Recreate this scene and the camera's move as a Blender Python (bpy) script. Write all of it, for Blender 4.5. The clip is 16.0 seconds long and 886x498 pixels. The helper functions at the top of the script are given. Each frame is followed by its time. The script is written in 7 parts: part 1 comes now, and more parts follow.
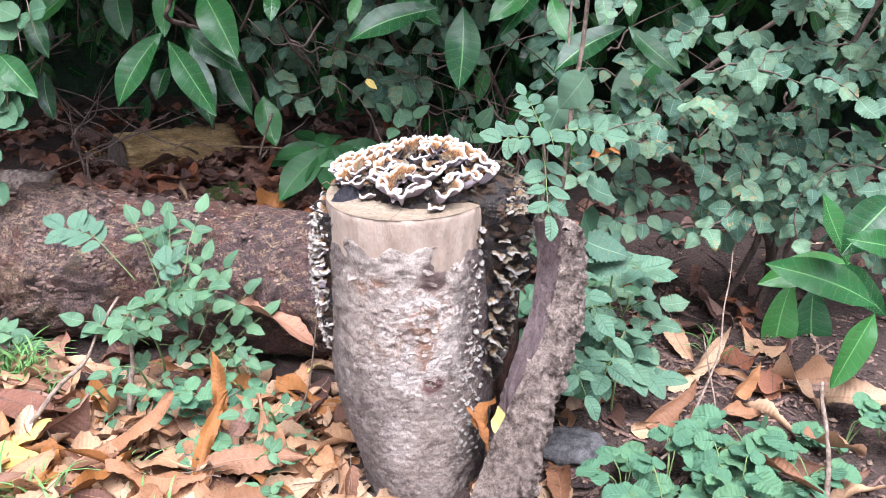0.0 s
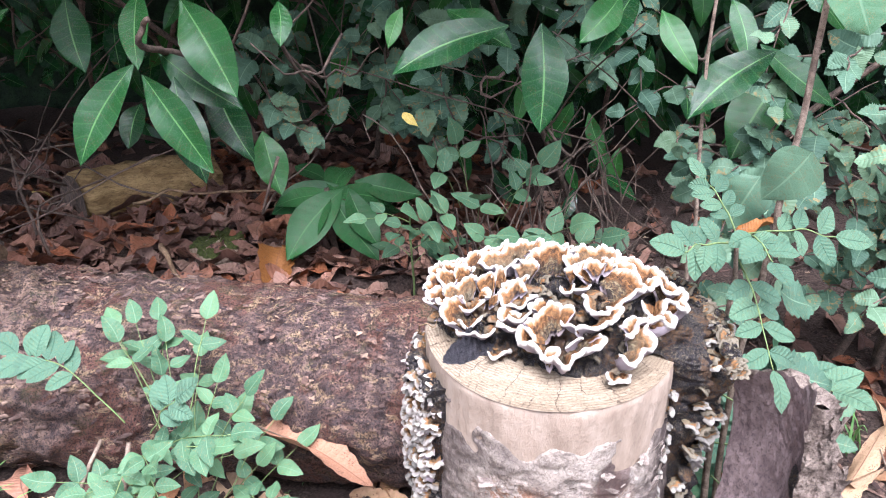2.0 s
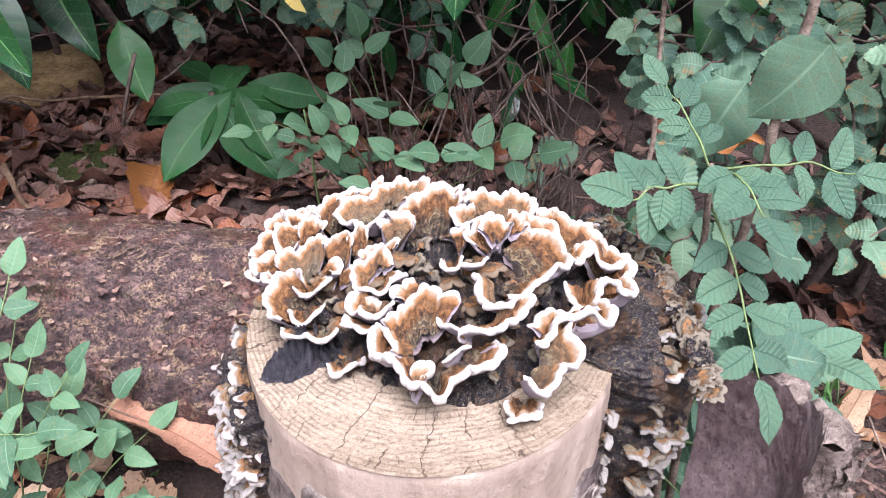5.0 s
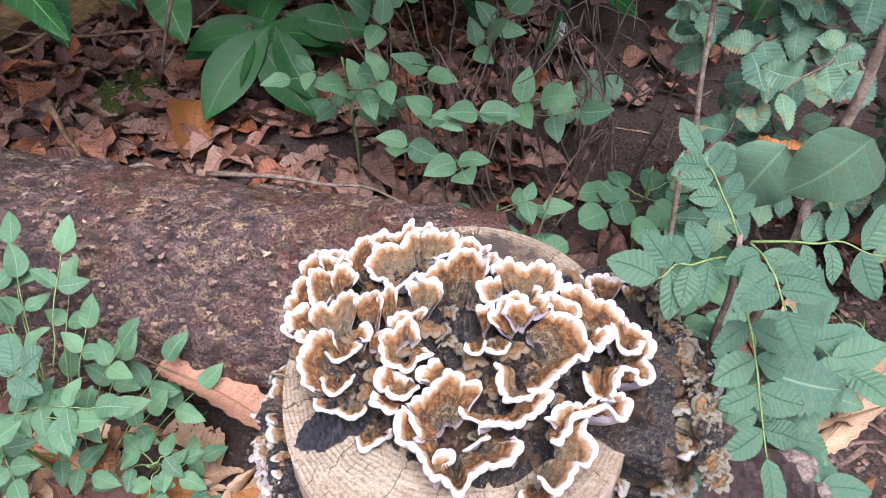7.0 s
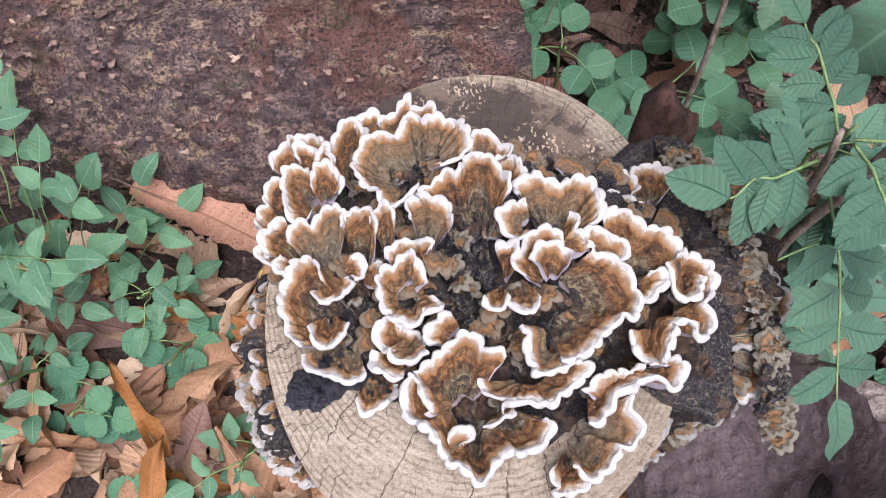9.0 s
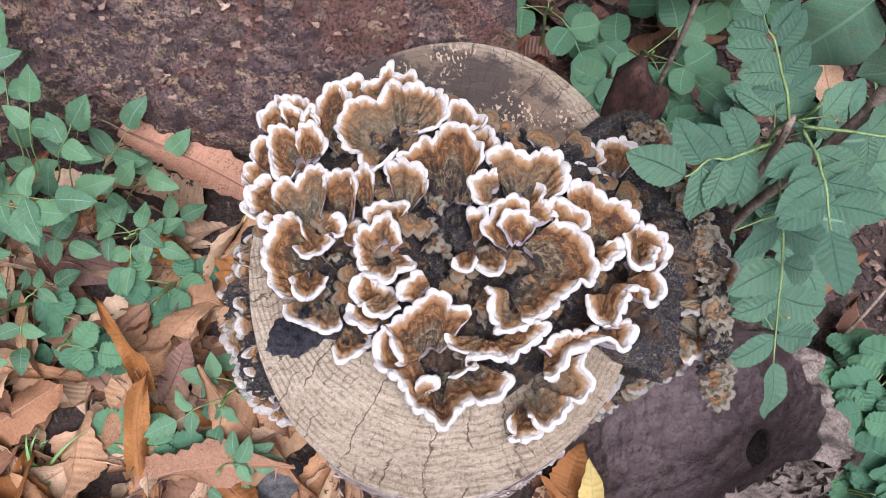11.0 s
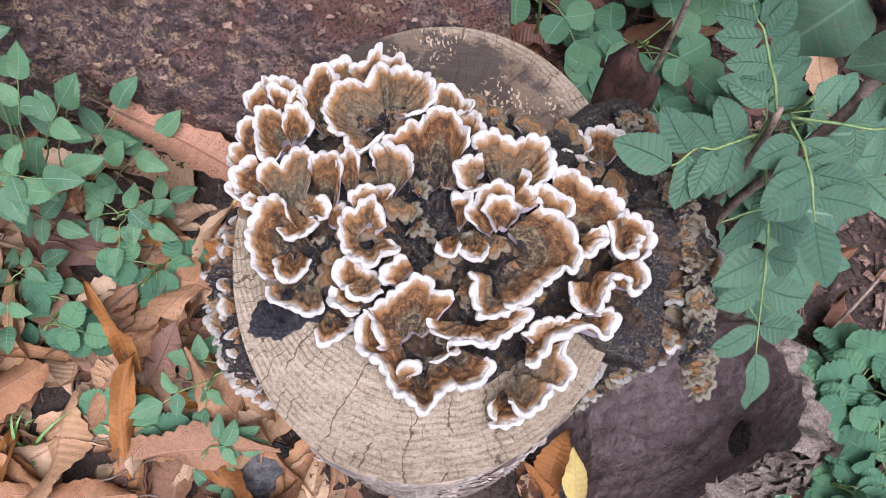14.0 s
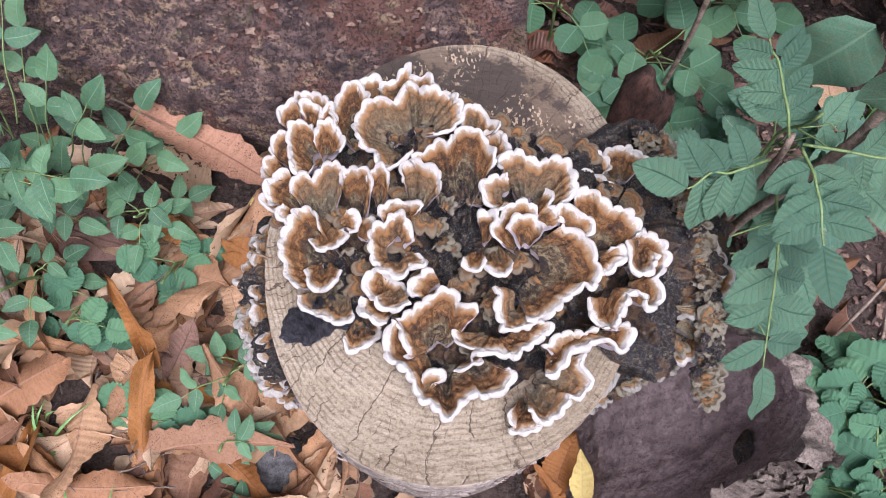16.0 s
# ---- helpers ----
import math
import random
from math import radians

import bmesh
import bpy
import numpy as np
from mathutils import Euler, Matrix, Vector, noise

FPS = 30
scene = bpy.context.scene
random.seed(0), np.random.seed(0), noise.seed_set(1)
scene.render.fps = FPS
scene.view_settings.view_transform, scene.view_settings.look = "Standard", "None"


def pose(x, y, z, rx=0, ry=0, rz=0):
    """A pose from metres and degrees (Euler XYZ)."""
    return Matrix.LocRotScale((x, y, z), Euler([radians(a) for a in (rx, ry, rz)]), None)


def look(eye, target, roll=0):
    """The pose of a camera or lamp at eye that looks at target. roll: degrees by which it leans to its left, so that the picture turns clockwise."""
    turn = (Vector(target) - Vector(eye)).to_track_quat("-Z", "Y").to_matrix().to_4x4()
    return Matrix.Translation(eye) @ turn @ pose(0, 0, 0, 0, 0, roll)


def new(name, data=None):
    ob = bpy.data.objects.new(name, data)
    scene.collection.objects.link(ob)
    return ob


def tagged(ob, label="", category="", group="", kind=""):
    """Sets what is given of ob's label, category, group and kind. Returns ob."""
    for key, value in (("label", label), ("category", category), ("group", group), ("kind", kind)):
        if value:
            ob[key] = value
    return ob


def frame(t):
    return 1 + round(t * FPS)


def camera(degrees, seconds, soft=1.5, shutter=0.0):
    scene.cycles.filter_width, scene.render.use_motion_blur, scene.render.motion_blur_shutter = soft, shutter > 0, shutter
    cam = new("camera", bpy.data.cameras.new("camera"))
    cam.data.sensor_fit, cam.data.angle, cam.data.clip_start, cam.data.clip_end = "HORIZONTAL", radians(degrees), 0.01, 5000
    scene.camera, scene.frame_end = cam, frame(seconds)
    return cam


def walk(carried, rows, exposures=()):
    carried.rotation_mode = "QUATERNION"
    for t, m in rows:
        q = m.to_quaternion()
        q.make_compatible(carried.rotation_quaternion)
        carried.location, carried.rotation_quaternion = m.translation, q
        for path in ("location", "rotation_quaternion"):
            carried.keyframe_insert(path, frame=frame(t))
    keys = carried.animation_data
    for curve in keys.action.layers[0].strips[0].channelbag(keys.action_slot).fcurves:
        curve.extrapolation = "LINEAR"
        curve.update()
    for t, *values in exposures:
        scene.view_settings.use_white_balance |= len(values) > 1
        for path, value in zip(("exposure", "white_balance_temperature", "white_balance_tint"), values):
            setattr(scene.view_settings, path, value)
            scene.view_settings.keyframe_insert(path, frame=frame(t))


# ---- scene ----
cam = camera(58.2, 16.0, soft=0.55)
METRES, EYE, TILT, LEAN, TURN = 1.1, 0.68, -20.0, 0.0, 0.0
ROWS = [
    (0.0, 0.0, 0.0, 0.0, 0.0, 0.0, -0.0),
    (0.5, -0.0537, 0.0574, 0.032, -0.61, -0.48, 0.61),
    (1.0, -0.1446, 0.1597, 0.0747, -1.92, -1.1, 1.78),
    (1.5, -0.1697, 0.2061, 0.1159, -2.91, -1.76, 2.27),
    (2.0, -0.1528, 0.3047, 0.1582, -3.46, -2.45, 2.37),
    (2.5, -0.1328, 0.3972, 0.157, -3.69, -3.31, 2.69),
    (3.0, -0.1157, 0.4681, 0.1802, -3.72, -4.81, 3.05),
    (3.5, -0.0992, 0.5078, 0.1935, -4.19, -6.5, 3.05),
    (4.0, -0.0825, 0.5179, 0.1865, -5.26, -8.47, 2.93),
    (4.5, -0.0729, 0.5123, 0.1794, -5.8, -9.53, 2.92),
    (5.0, -0.0702, 0.5092, 0.1728, -6.17, -10.02, 2.89),
    (7.5, -0.0555, 0.5653, 0.3044, -1.63, -27.0, 3.23),
    (8.0, -0.0732, 0.6223, 0.3175, -2.84, -35.57, 5.72),
    (8.5, -0.0556, 0.6425, 0.3184, -3.66, -38.97, 5.45),
    (9.0, -0.0509, 0.6552, 0.3247, -3.9, -41.61, 3.92),
    (11.5, -0.0456, 0.6405, 0.3503, -2.98, -45.56, 1.28),
    (12.0, -0.0485, 0.6413, 0.3518, -2.78, -45.52, 1.04),
    (12.5, -0.0478, 0.645, 0.3518, -2.63, -45.49, 0.76),
    (13.0, -0.0457, 0.6452, 0.3492, -2.57, -45.63, 0.53),
    (13.5, -0.0469, 0.644, 0.3494, -2.61, -45.93, 0.46),
    (14.0, -0.0414, 0.6418, 0.3443, -2.63, -46.33, 0.44),
    (14.5, -0.041, 0.6464, 0.3463, -2.64, -46.57, 0.46),
    (15.0, -0.0386, 0.6454, 0.3459, -2.61, -46.85, 0.47),
    (15.5, -0.0435, 0.6423, 0.3475, -2.29, -46.89, 0.16),
    (16.0, -0.053, 0.6374, 0.3637, -1.83, -46.87, -0.29),
]
walk(cam, [(t, pose(0, 0, EYE, TILT, LEAN, TURN) @ pose(METRES * x, METRES * y, METRES * z, 90 + pitch, roll, yaw)) for t, x, y, z, yaw, pitch, roll in ROWS], exposures=[(0.0, 2.24, 5700, 21), (1.5, 2.27, 5700, 22), (2.0, 2.40, 5700, 22), (2.5, 2.30, 5720, 23), (3.0, 2.22, 5740, 24), (5.0, 2.14, 5800, 27), (7.5, 1.83, 5750, 24), (9.0, 1.56, 5700, 22), (16.0, 1.46, 5700, 24)])

# ---- light ----
world = bpy.data.worlds.new("overcast_sky")
scene.world = world
world.use_nodes = True
wn = world.node_tree
sky = wn.nodes.new("ShaderNodeTexSky")
sky.sky_type, sky.sun_disc = "NISHITA", False
sky.sun_elevation, sky.sun_rotation = radians(58), radians(200)
sky.air_density, sky.dust_density = 1.0, 3.0
pale = wn.nodes.new("ShaderNodeHueSaturation")
pale.inputs["Saturation"].default_value = 0.35
wn.links.new(sky.outputs[0], pale.inputs["Color"])
wn.links.new(pale.outputs[0], wn.nodes["Background"].inputs["Color"])
wn.nodes["Background"].inputs["Strength"].default_value = 0.075
sun = new("sun", bpy.data.lights.new("sun", "SUN"))
sun.data.energy, sun.data.angle, sun.data.color = 2.6, radians(42), (1.0, 0.97, 0.93)
sun.matrix_basis = look((0.5, -0.5, 3.4), (0, 1.0, 0.3))


# ---- small mesh kit ----
RNG = np.random.default_rng(7)


def vnoise(p, seed=0):
    """Smooth value noise in -1..1 for an array of points."""
    p = np.asarray(p, float)
    c = np.floor(p)
    f = p - c
    f = f * f * (3 - 2 * f)
    total = 0.0
    for dx in (0, 1):
        for dy in (0, 1):
            for dz in (0, 1):
                h = np.sin((c[..., 0] + dx) * 127.1 + (c[..., 1] + dy) * 311.7 + (c[..., 2] + dz) * 74.7 + seed * 19.19) * 43758.5453
                h = h - np.floor(h)
                w = (f[..., 0] if dx else 1 - f[..., 0]) * (f[..., 1] if dy else 1 - f[..., 1]) * (f[..., 2] if dz else 1 - f[..., 2])
                total = total + h * w
    return total * 2 - 1


def fbm(p, octaves=4, seed=0):
    p = np.asarray(p, float)
    return sum(vnoise(p * 2 ** k, seed + k) * 0.5 ** k for k in range(octaves))


def smooth(a, b, x):
    t = np.clip((x - a) / (b - a), 0, 1)
    return t * t * (3 - 2 * t)


class Geo:
    """Collects quad grids into one mesh, with a uv per vertex."""

    def __init__(self):
        self.v, self.f, self.uv, self.n = [], [], [], 0

    def add(self, v, f, uv, m=None):
        v = np.asarray(v, float).reshape(-1, 3)
        if m is not None:
            a = np.array(m)
            v = v @ a[:3, :3].T + a[:3, 3]
        self.v.append(v)
        self.f.append(np.asarray(f, np.int64).reshape(-1, 4) + self.n)
        self.uv.append(np.asarray(uv, float).reshape(-1, 2))
        self.n += len(v)
        return self

    def grid(self, p, uv=None, wrap=False, m=None):
        a, b = p.shape[:2]
        if uv is None:
            uv = np.stack(np.meshgrid(np.linspace(0, 1, a), np.linspace(0, 1, b), indexing="ij"), -1)
        i = np.arange(a * b).reshape(a, b)
        if wrap:
            i = np.concatenate([i, i[:, :1]], 1)
        f = np.stack([i[:-1, :-1], i[:-1, 1:], i[1:, 1:], i[1:, :-1]], -1).reshape(-1, 4)
        return self.add(p, f, uv, m)

    def tube(self, points, r0, r1, sides=6, rough=0.0):
        pts = np.array(points, float)
        n = len(pts)
        tang = np.gradient(pts, axis=0)
        tang /= np.linalg.norm(tang, axis=1)[:, None] + 1e-9
        ref = np.array((0.31, 0.17, 0.93))
        s = np.cross(tang, ref)
        s /= np.linalg.norm(s, axis=1)[:, None] + 1e-9
        u = np.cross(tang, s)
        r = np.linspace(r0, r1, n)
        ang = np.linspace(0, 2 * np.pi, sides, endpoint=False)
        ring = s[:, None] * np.cos(ang)[None, :, None] + u[:, None] * np.sin(ang)[None, :, None]
        p = pts[:, None] + ring * r[:, None, None]
        if rough:
            p = p + ring * (fbm(p * 60, 3) * rough)[..., None]
        p = np.concatenate([np.repeat(pts[:1, None], sides, 1), p, np.repeat(pts[-1:, None], sides, 1)], 0)
        return self.grid(p, wrap=True)

    def mesh(self, name, material, shade=True):
        v, f, uv = np.concatenate(self.v), np.concatenate(self.f), np.concatenate(self.uv)
        me = bpy.data.meshes.new(name)
        me.vertices.add(len(v))
        me.vertices.foreach_set("co", v.astype(np.float32).ravel())
        me.loops.add(f.size)
        me.loops.foreach_set("vertex_index", f.astype(np.int32).ravel())
        me.polygons.add(len(f))
        me.polygons.foreach_set("loop_start", np.arange(0, f.size, 4, dtype=np.int32))
        me.polygons.foreach_set("use_smooth", np.full(len(f), shade))
        me.uv_layers.new(name="uv").data.foreach_set("uv", uv[f.ravel()].astype(np.float32).ravel())
        me.materials.append(material)
        me.update(calc_edges=True)
        me.validate()
        return me


def part(name, geo, material, parent, label="", shade=True):
    """One mesh object under a thing or part; its points are given in world metres."""
    me = geo if isinstance(geo, bpy.types.Mesh) else geo.mesh(name, material, shade)
    ob = new(name, me)
    if parent is not None:
        ob.parent = parent
        ob.matrix_parent_inverse = parent.matrix_basis.inverted()
    return tagged(ob, label)


def piece(name, me, parent, m):
    """A piece on shared mesh data, set at the world pose m."""
    ob = part(name, me, None, parent)
    ob.matrix_basis = m
    return ob


def thing(name, at, label, category, group="", kind=""):
    ob = new(name)
    ob.empty_display_size = 0.05
    ob.matrix_basis = Matrix.Translation(at)
    return tagged(ob, label, category, group, kind)


def aim(base, tip, up=(0, 0, 1), size=None):
    """The pose of a leaf whose foot is at base and whose tip points at tip."""
    b, t = Vector(base), Vector(tip)
    y = t - b
    length = size or y.length
    y.normalize()
    z = Vector(up)
    z = z - y * z.dot(y)
    if z.length < 1e-4:
        z = Vector((0.3, 0.9, 0.1)) - y * Vector((0.3, 0.9, 0.1)).dot(y)
    z.normalize()
    x = y.cross(z)
    m = Matrix((x, y, z)).transposed().to_4x4()
    return Matrix.Translation(b) @ m @ Matrix.Scale(length, 4)


def leaf_grid(kind="laurel", w=0.36, fold=0.25, curl=0.1, wave=0.03, teeth=0.0, n=10, seed=0, twist=0.0, roll=0.0):
    """Points of one leaf blade, 1 long along y, with its fold, curl, ripple and teeth."""
    r = np.random.default_rng(seed)
    n = n * 2 if teeth else n
    u = np.linspace(0, 1, n + 1)
    if kind == "laurel":
        prof = np.sin(np.pi * np.clip(u, 0, 1) ** 1.12) ** 0.85
    elif kind == "ash":
        prof = np.sin(np.pi * u ** 0.95) ** 0.7
    elif kind == "elm":
        prof = np.sin(np.pi * u ** 0.78) ** 0.74
    elif kind == "ovate":
        prof = np.sin(np.pi * u ** 0.72) ** 0.8
    elif kind == "round":
        prof = np.sqrt(np.clip(1 - (2 * u - 1) ** 2, 0, 1)) ** 0.9
    else:
        prof = np.sin(np.pi * u ** 0.85) ** 0.62
    prof = prof / prof.max() * w / 2
    prof[0] = prof[-1] = 0.004
    cols = np.array((-1, -0.82, -0.42, 0, 0.42, 0.82, 1.0))
    saw = 1 + teeth * (np.arange(n + 1) % 2 * 2 - 1)
    uu, cc = np.meshgrid(u, cols, indexing="ij")
    half = prof[:, None] * np.ones_like(cc)
    half = np.where(np.abs(cc) > 0.9, half * saw[:, None], half)
    x = cc * half
    ph = r.uniform(0, 6.28, 4)
    y = uu - np.abs(cc) ** 2 * 0.03 * np.sin(np.pi * uu)
    z = np.abs(x) * fold - curl * uu ** 2 * (1 + 0.3 * np.sin(ph[0]))
    z = z + wave * np.sin(uu * 11 + ph[1] + cc) * np.abs(cc) ** 1.5 + wave * 0.6 * np.sin(uu * 6 + ph[2])
    x = x + 0.05 * np.sin(ph[3]) * np.sin(np.pi * uu) + twist * z
    side = np.where(cc > 0, 1, -1) * twist
    z = z + side * np.abs(x) * np.sin(uu * 2.2)
    if roll:
        turn = roll * (0.75 + 0.35 * np.sin(uu * 4 + ph[0])) * (1 + 0.25 * np.sin(ph[1]) * np.sign(cc))
        ang = cc * turn
        z = z + half * (1 - np.cos(ang)) / turn
        x = x - cc * half + half * np.sin(ang) / turn
    p = np.stack([x, y - y.min(), z], -1)
    return p, np.stack([cc * 0.5 + 0.5, uu], -1)


def leaf_meshes(name, material, count, **kw):
    out = []
    for k in range(count):
        q = dict(kw)
        for key in ("fold", "curl", "wave", "w", "twist", "roll"):
            if key in q:
                q[key] = q[key] * (RNG.uniform(0.9, 1.12) if key == "w" else RNG.uniform(0.6, 1.45))
        p, uv = leaf_grid(seed=k + 3, **q)
        g = Geo().grid(p, uv)
        me = g.mesh(name, material)
        out.append((me, g))
    return out


def put_in(batch, variants, m):
    g = variants[int(RNG.integers(len(variants)))][1]
    batch.add(g.v[0], g.f[0], g.uv[0], m)


# ---- materials ----
class Mat:
    """A node material with short calls for its nodes."""

    def __init__(self, name):
        self.m = bpy.data.materials.new(name)
        self.m.use_nodes = True
        self.nt = self.m.node_tree
        self.b = self.nt.nodes["Principled BSDF"]

    def node(self, kind, operation=None):
        n = self.nt.nodes.new(kind)
        if operation:
            n.operation = operation
        return n

    def put(self, socket, value):
        if isinstance(value, bpy.types.NodeSocket):
            self.nt.links.new(value, socket)
        elif value is not None:
            if socket.type == "RGBA" and len(value) == 3:
                value = (*value, 1)
            socket.default_value = value

    def place(self):
        return self.node("ShaderNodeTexCoord").outputs["Object"]

    def uv(self):
        s = self.node("ShaderNodeSeparateXYZ")
        self.put(s.inputs[0], self.node("ShaderNodeTexCoord").outputs["UV"])
        return s.outputs[0], s.outputs[1]

    def rand(self):
        a = self.node("ShaderNodeObjectInfo").outputs["Random"]
        b = self.node("ShaderNodeNewGeometry").outputs["Random Per Island"]
        return self.calc("FRACT", self.calc("ADD", a, b))

    def calc(self, op, a, b=None, c=None):
        n = self.node("ShaderNodeMath", operation=op)
        for s, v in zip(n.inputs, (a, b, c)):
            self.put(s, v)
        return n.outputs[0]

    def span(self, x, a, b, lo=0.0, hi=1.0):
        n = self.node("ShaderNodeMapRange")
        n.interpolation_type = "SMOOTHSTEP"
        for s, v in zip(n.inputs, (x, a, b, lo, hi)):
            self.put(s, v)
        return n.outputs[0]

    def span_linear(self, x, gain=1.8):
        """More contrast round the middle grey of a noise."""
        return self.calc("MULTIPLY_ADD", x, gain, 0.5 - 0.5 * gain)

    def noise(self, scale, detail=4.0, rough=0.6, vec=None, warp=0.0, squash=None):
        n = self.node("ShaderNodeTexNoise")
        vec = vec or self.place()
        if squash:
            mp = self.node("ShaderNodeMapping")
            mp.inputs["Scale"].default_value = squash
            self.put(mp.inputs[0], vec)
            vec = mp.outputs[0]
        self.put(n.inputs["Vector"], vec)
        n.inputs["Scale"].default_value, n.inputs["Detail"].default_value = scale, detail
        n.inputs["Roughness"].default_value, n.inputs["Distortion"].default_value = rough, warp
        return self.span_linear(n.outputs[0])

    def cells(self, scale, feature="F1", vec=None):
        n = self.node("ShaderNodeTexVoronoi")
        n.feature = feature
        self.put(n.inputs["Vector"], vec or self.place())
        n.inputs["Scale"].default_value = scale
        return n.outputs[0]

    def ramp(self, x, stops, mode="LINEAR"):
        n = self.node("ShaderNodeValToRGB")
        n.color_ramp.interpolation = mode
        e = n.color_ramp.elements
        while len(e) < len(stops):
            e.new(0.5)
        for el, (pos, col) in zip(e, stops):
            el.position, el.color = pos, (*col, 1)
        self.put(n.inputs[0], x)
        return n.outputs[0]

    def mix(self, x, a, b, mode="MIX"):
        n = self.node("ShaderNodeMix")
        n.data_type, n.blend_type = "RGBA", mode
        self.put(n.inputs[0], x)
        self.put(n.inputs[6], a)
        self.put(n.inputs[7], b)
        return n.outputs[2]

    def bump(self, height, strength=0.5, depth=0.003, under=None):
        n = self.node("ShaderNodeBump")
        n.inputs["Strength"].default_value, n.inputs["Distance"].default_value = strength, depth
        self.put(n.inputs["Height"], height)
        if under:
            self.put(n.inputs["Normal"], under)
        return n.outputs[0]

    def done(self, color, rough=0.7, normal=None, gloss=0.4, sheer=0.0):
        self.put(self.b.inputs["Base Color"], color)
        self.put(self.b.inputs["Roughness"], rough)
        self.put(self.b.inputs["Specular IOR Level"], gloss)
        self.put(self.b.inputs["Normal"], normal)
        if sheer:
            t = self.node("ShaderNodeBsdfTranslucent")
            self.put(t.inputs[0], color)
            mx = self.node("ShaderNodeMixShader")
            mx.inputs[0].default_value = sheer
            self.put(mx.inputs[1], self.b.outputs[0])
            self.put(mx.inputs[2], t.outputs[0])
            self.put(self.nt.nodes["Material Output"].inputs[0], mx.outputs[0])
        return self.m


def leaf_mat(name, tones, vein, rough, ribs=8, veins=0.4, gloss=0.4, spots=None, lift=0.5, sheer=0.18, slope=1.0):
    """A leaf: tones vary from leaf to leaf, with a midrib, side veins, mottling and spots."""
    a = Mat(name)
    x, y = a.uv()
    ax = a.calc("ABSOLUTE", a.calc("MULTIPLY_ADD", x, 2.0, -1.0))
    rib = a.span(ax, 0.015, 0.07, 1.0, 0.0)
    lane = a.calc("FRACT", a.calc("SUBTRACT", a.calc("MULTIPLY", y, float(ribs)), a.calc("MULTIPLY", ax, slope)))
    lane = a.calc("ABSOLUTE", a.calc("SUBTRACT", lane, 0.5))
    side = a.span(lane, 0.01, 0.09, 1.0, 0.0)
    r = a.rand()
    n = len(tones)
    base = a.ramp(r, [(i / max(1, n - 1), c) for i, c in enumerate(tones)])
    mott = a.noise(60, 6, 0.75)
    base = a.mix(a.span(mott, 0.35, 0.75, 0.0, 0.6), base, a.mix(1.0, base, (0.55, 0.6, 0.5), "MULTIPLY"))
    line = a.calc("MAXIMUM", a.calc("MULTIPLY", rib, 0.8), a.calc("MULTIPLY", side, veins))
    col = a.mix(line, base, vein)
    if spots:
        s = a.noise(95, 3, 0.7)
        keep = a.noise(9, 2)
        col = a.mix(a.calc("MULTIPLY", a.span(s, 0.62, 0.7), a.span(keep, 0.5, 0.6)), col, spots)
    h = a.calc("SUBTRACT", a.calc("MULTIPLY", a.span(lane, 0.0, 0.5), 0.6), a.calc("MULTIPLY", rib, 0.8))
    h = a.calc("ADD", h, a.calc("MULTIPLY", a.noise(420, 4), 0.35))
    rg = a.span(a.noise(60, 3), 0.3, 0.7, max(0.05, rough - 0.1), rough + 0.1)
    return a.done(col, rg, a.bump(h, lift, 0.0012), gloss, sheer)


LAUREL = leaf_mat("laurel_leaf", [(0.007, 0.036, 0.011), (0.011, 0.056, 0.016), (0.018, 0.082, 0.02), (0.036, 0.13, 0.028)], (0.10, 0.23, 0.07), 0.22, 9, 0.16, 0.22, (0.06, 0.05, 0.02), 0.3, 0.08)
DULL_LAUREL = leaf_mat("shaded_laurel_leaf", [(0.016, 0.066, 0.02), (0.028, 0.10, 0.03)], (0.07, 0.17, 0.06), 0.35, 9, 0.14, 0.14, (0.07, 0.06, 0.03), 0.3, 0.08)
SAPLING = leaf_mat("sapling_leaf", [(0.085, 0.172, 0.112), (0.107, 0.21, 0.132), (0.13, 0.24, 0.145)], (0.045, 0.11, 0.068), 0.48, 8, 0.5, 0.32, (0.18, 0.16, 0.06), 0.9, 0.18, 1.5)
ELM = leaf_mat("elm_leaf", [(0.055, 0.115, 0.077), (0.075, 0.148, 0.093), (0.10, 0.178, 0.107), (0.13, 0.212, 0.12)], (0.15, 0.24, 0.15), 0.6, 10, 0.22, 0.22, (0.2, 0.16, 0.07), 0.5, 0.15)
BRAMBLE = leaf_mat("seedling_leaf", [(0.052, 0.12, 0.066), (0.075, 0.165, 0.084), (0.105, 0.21, 0.105)], (0.14, 0.245, 0.14), 0.55, 8, 0.2, 0.25, (0.22, 0.17, 0.06), 0.3, 0.2)
# darker copy of the seedling leaf tones, shade behind the stump put into them
ROUND = leaf_mat("shade_toned_round_leaf", [(0.042, 0.108, 0.058), (0.058, 0.14, 0.072), (0.078, 0.165, 0.082)], (0.11, 0.21, 0.12), 0.55, 7, 0.2, 0.22, (0.16, 0.12, 0.05), 0.4, 0.18)
BROADLEAF = leaf_mat("broad_dull_leaf", [(0.085, 0.165, 0.10), (0.105, 0.19, 0.115)], (0.15, 0.25, 0.15), 0.55, 5, 0.25, 0.25, (0.16, 0.1, 0.04), 0.25, 0.18)
AVENS = leaf_mat("ground_cover_leaf", [(0.068, 0.16, 0.09), (0.09, 0.205, 0.112), (0.12, 0.245, 0.118)], (0.11, 0.22, 0.13), 0.55, 6, 0.3, 0.3, None, 0.9, 0.2)
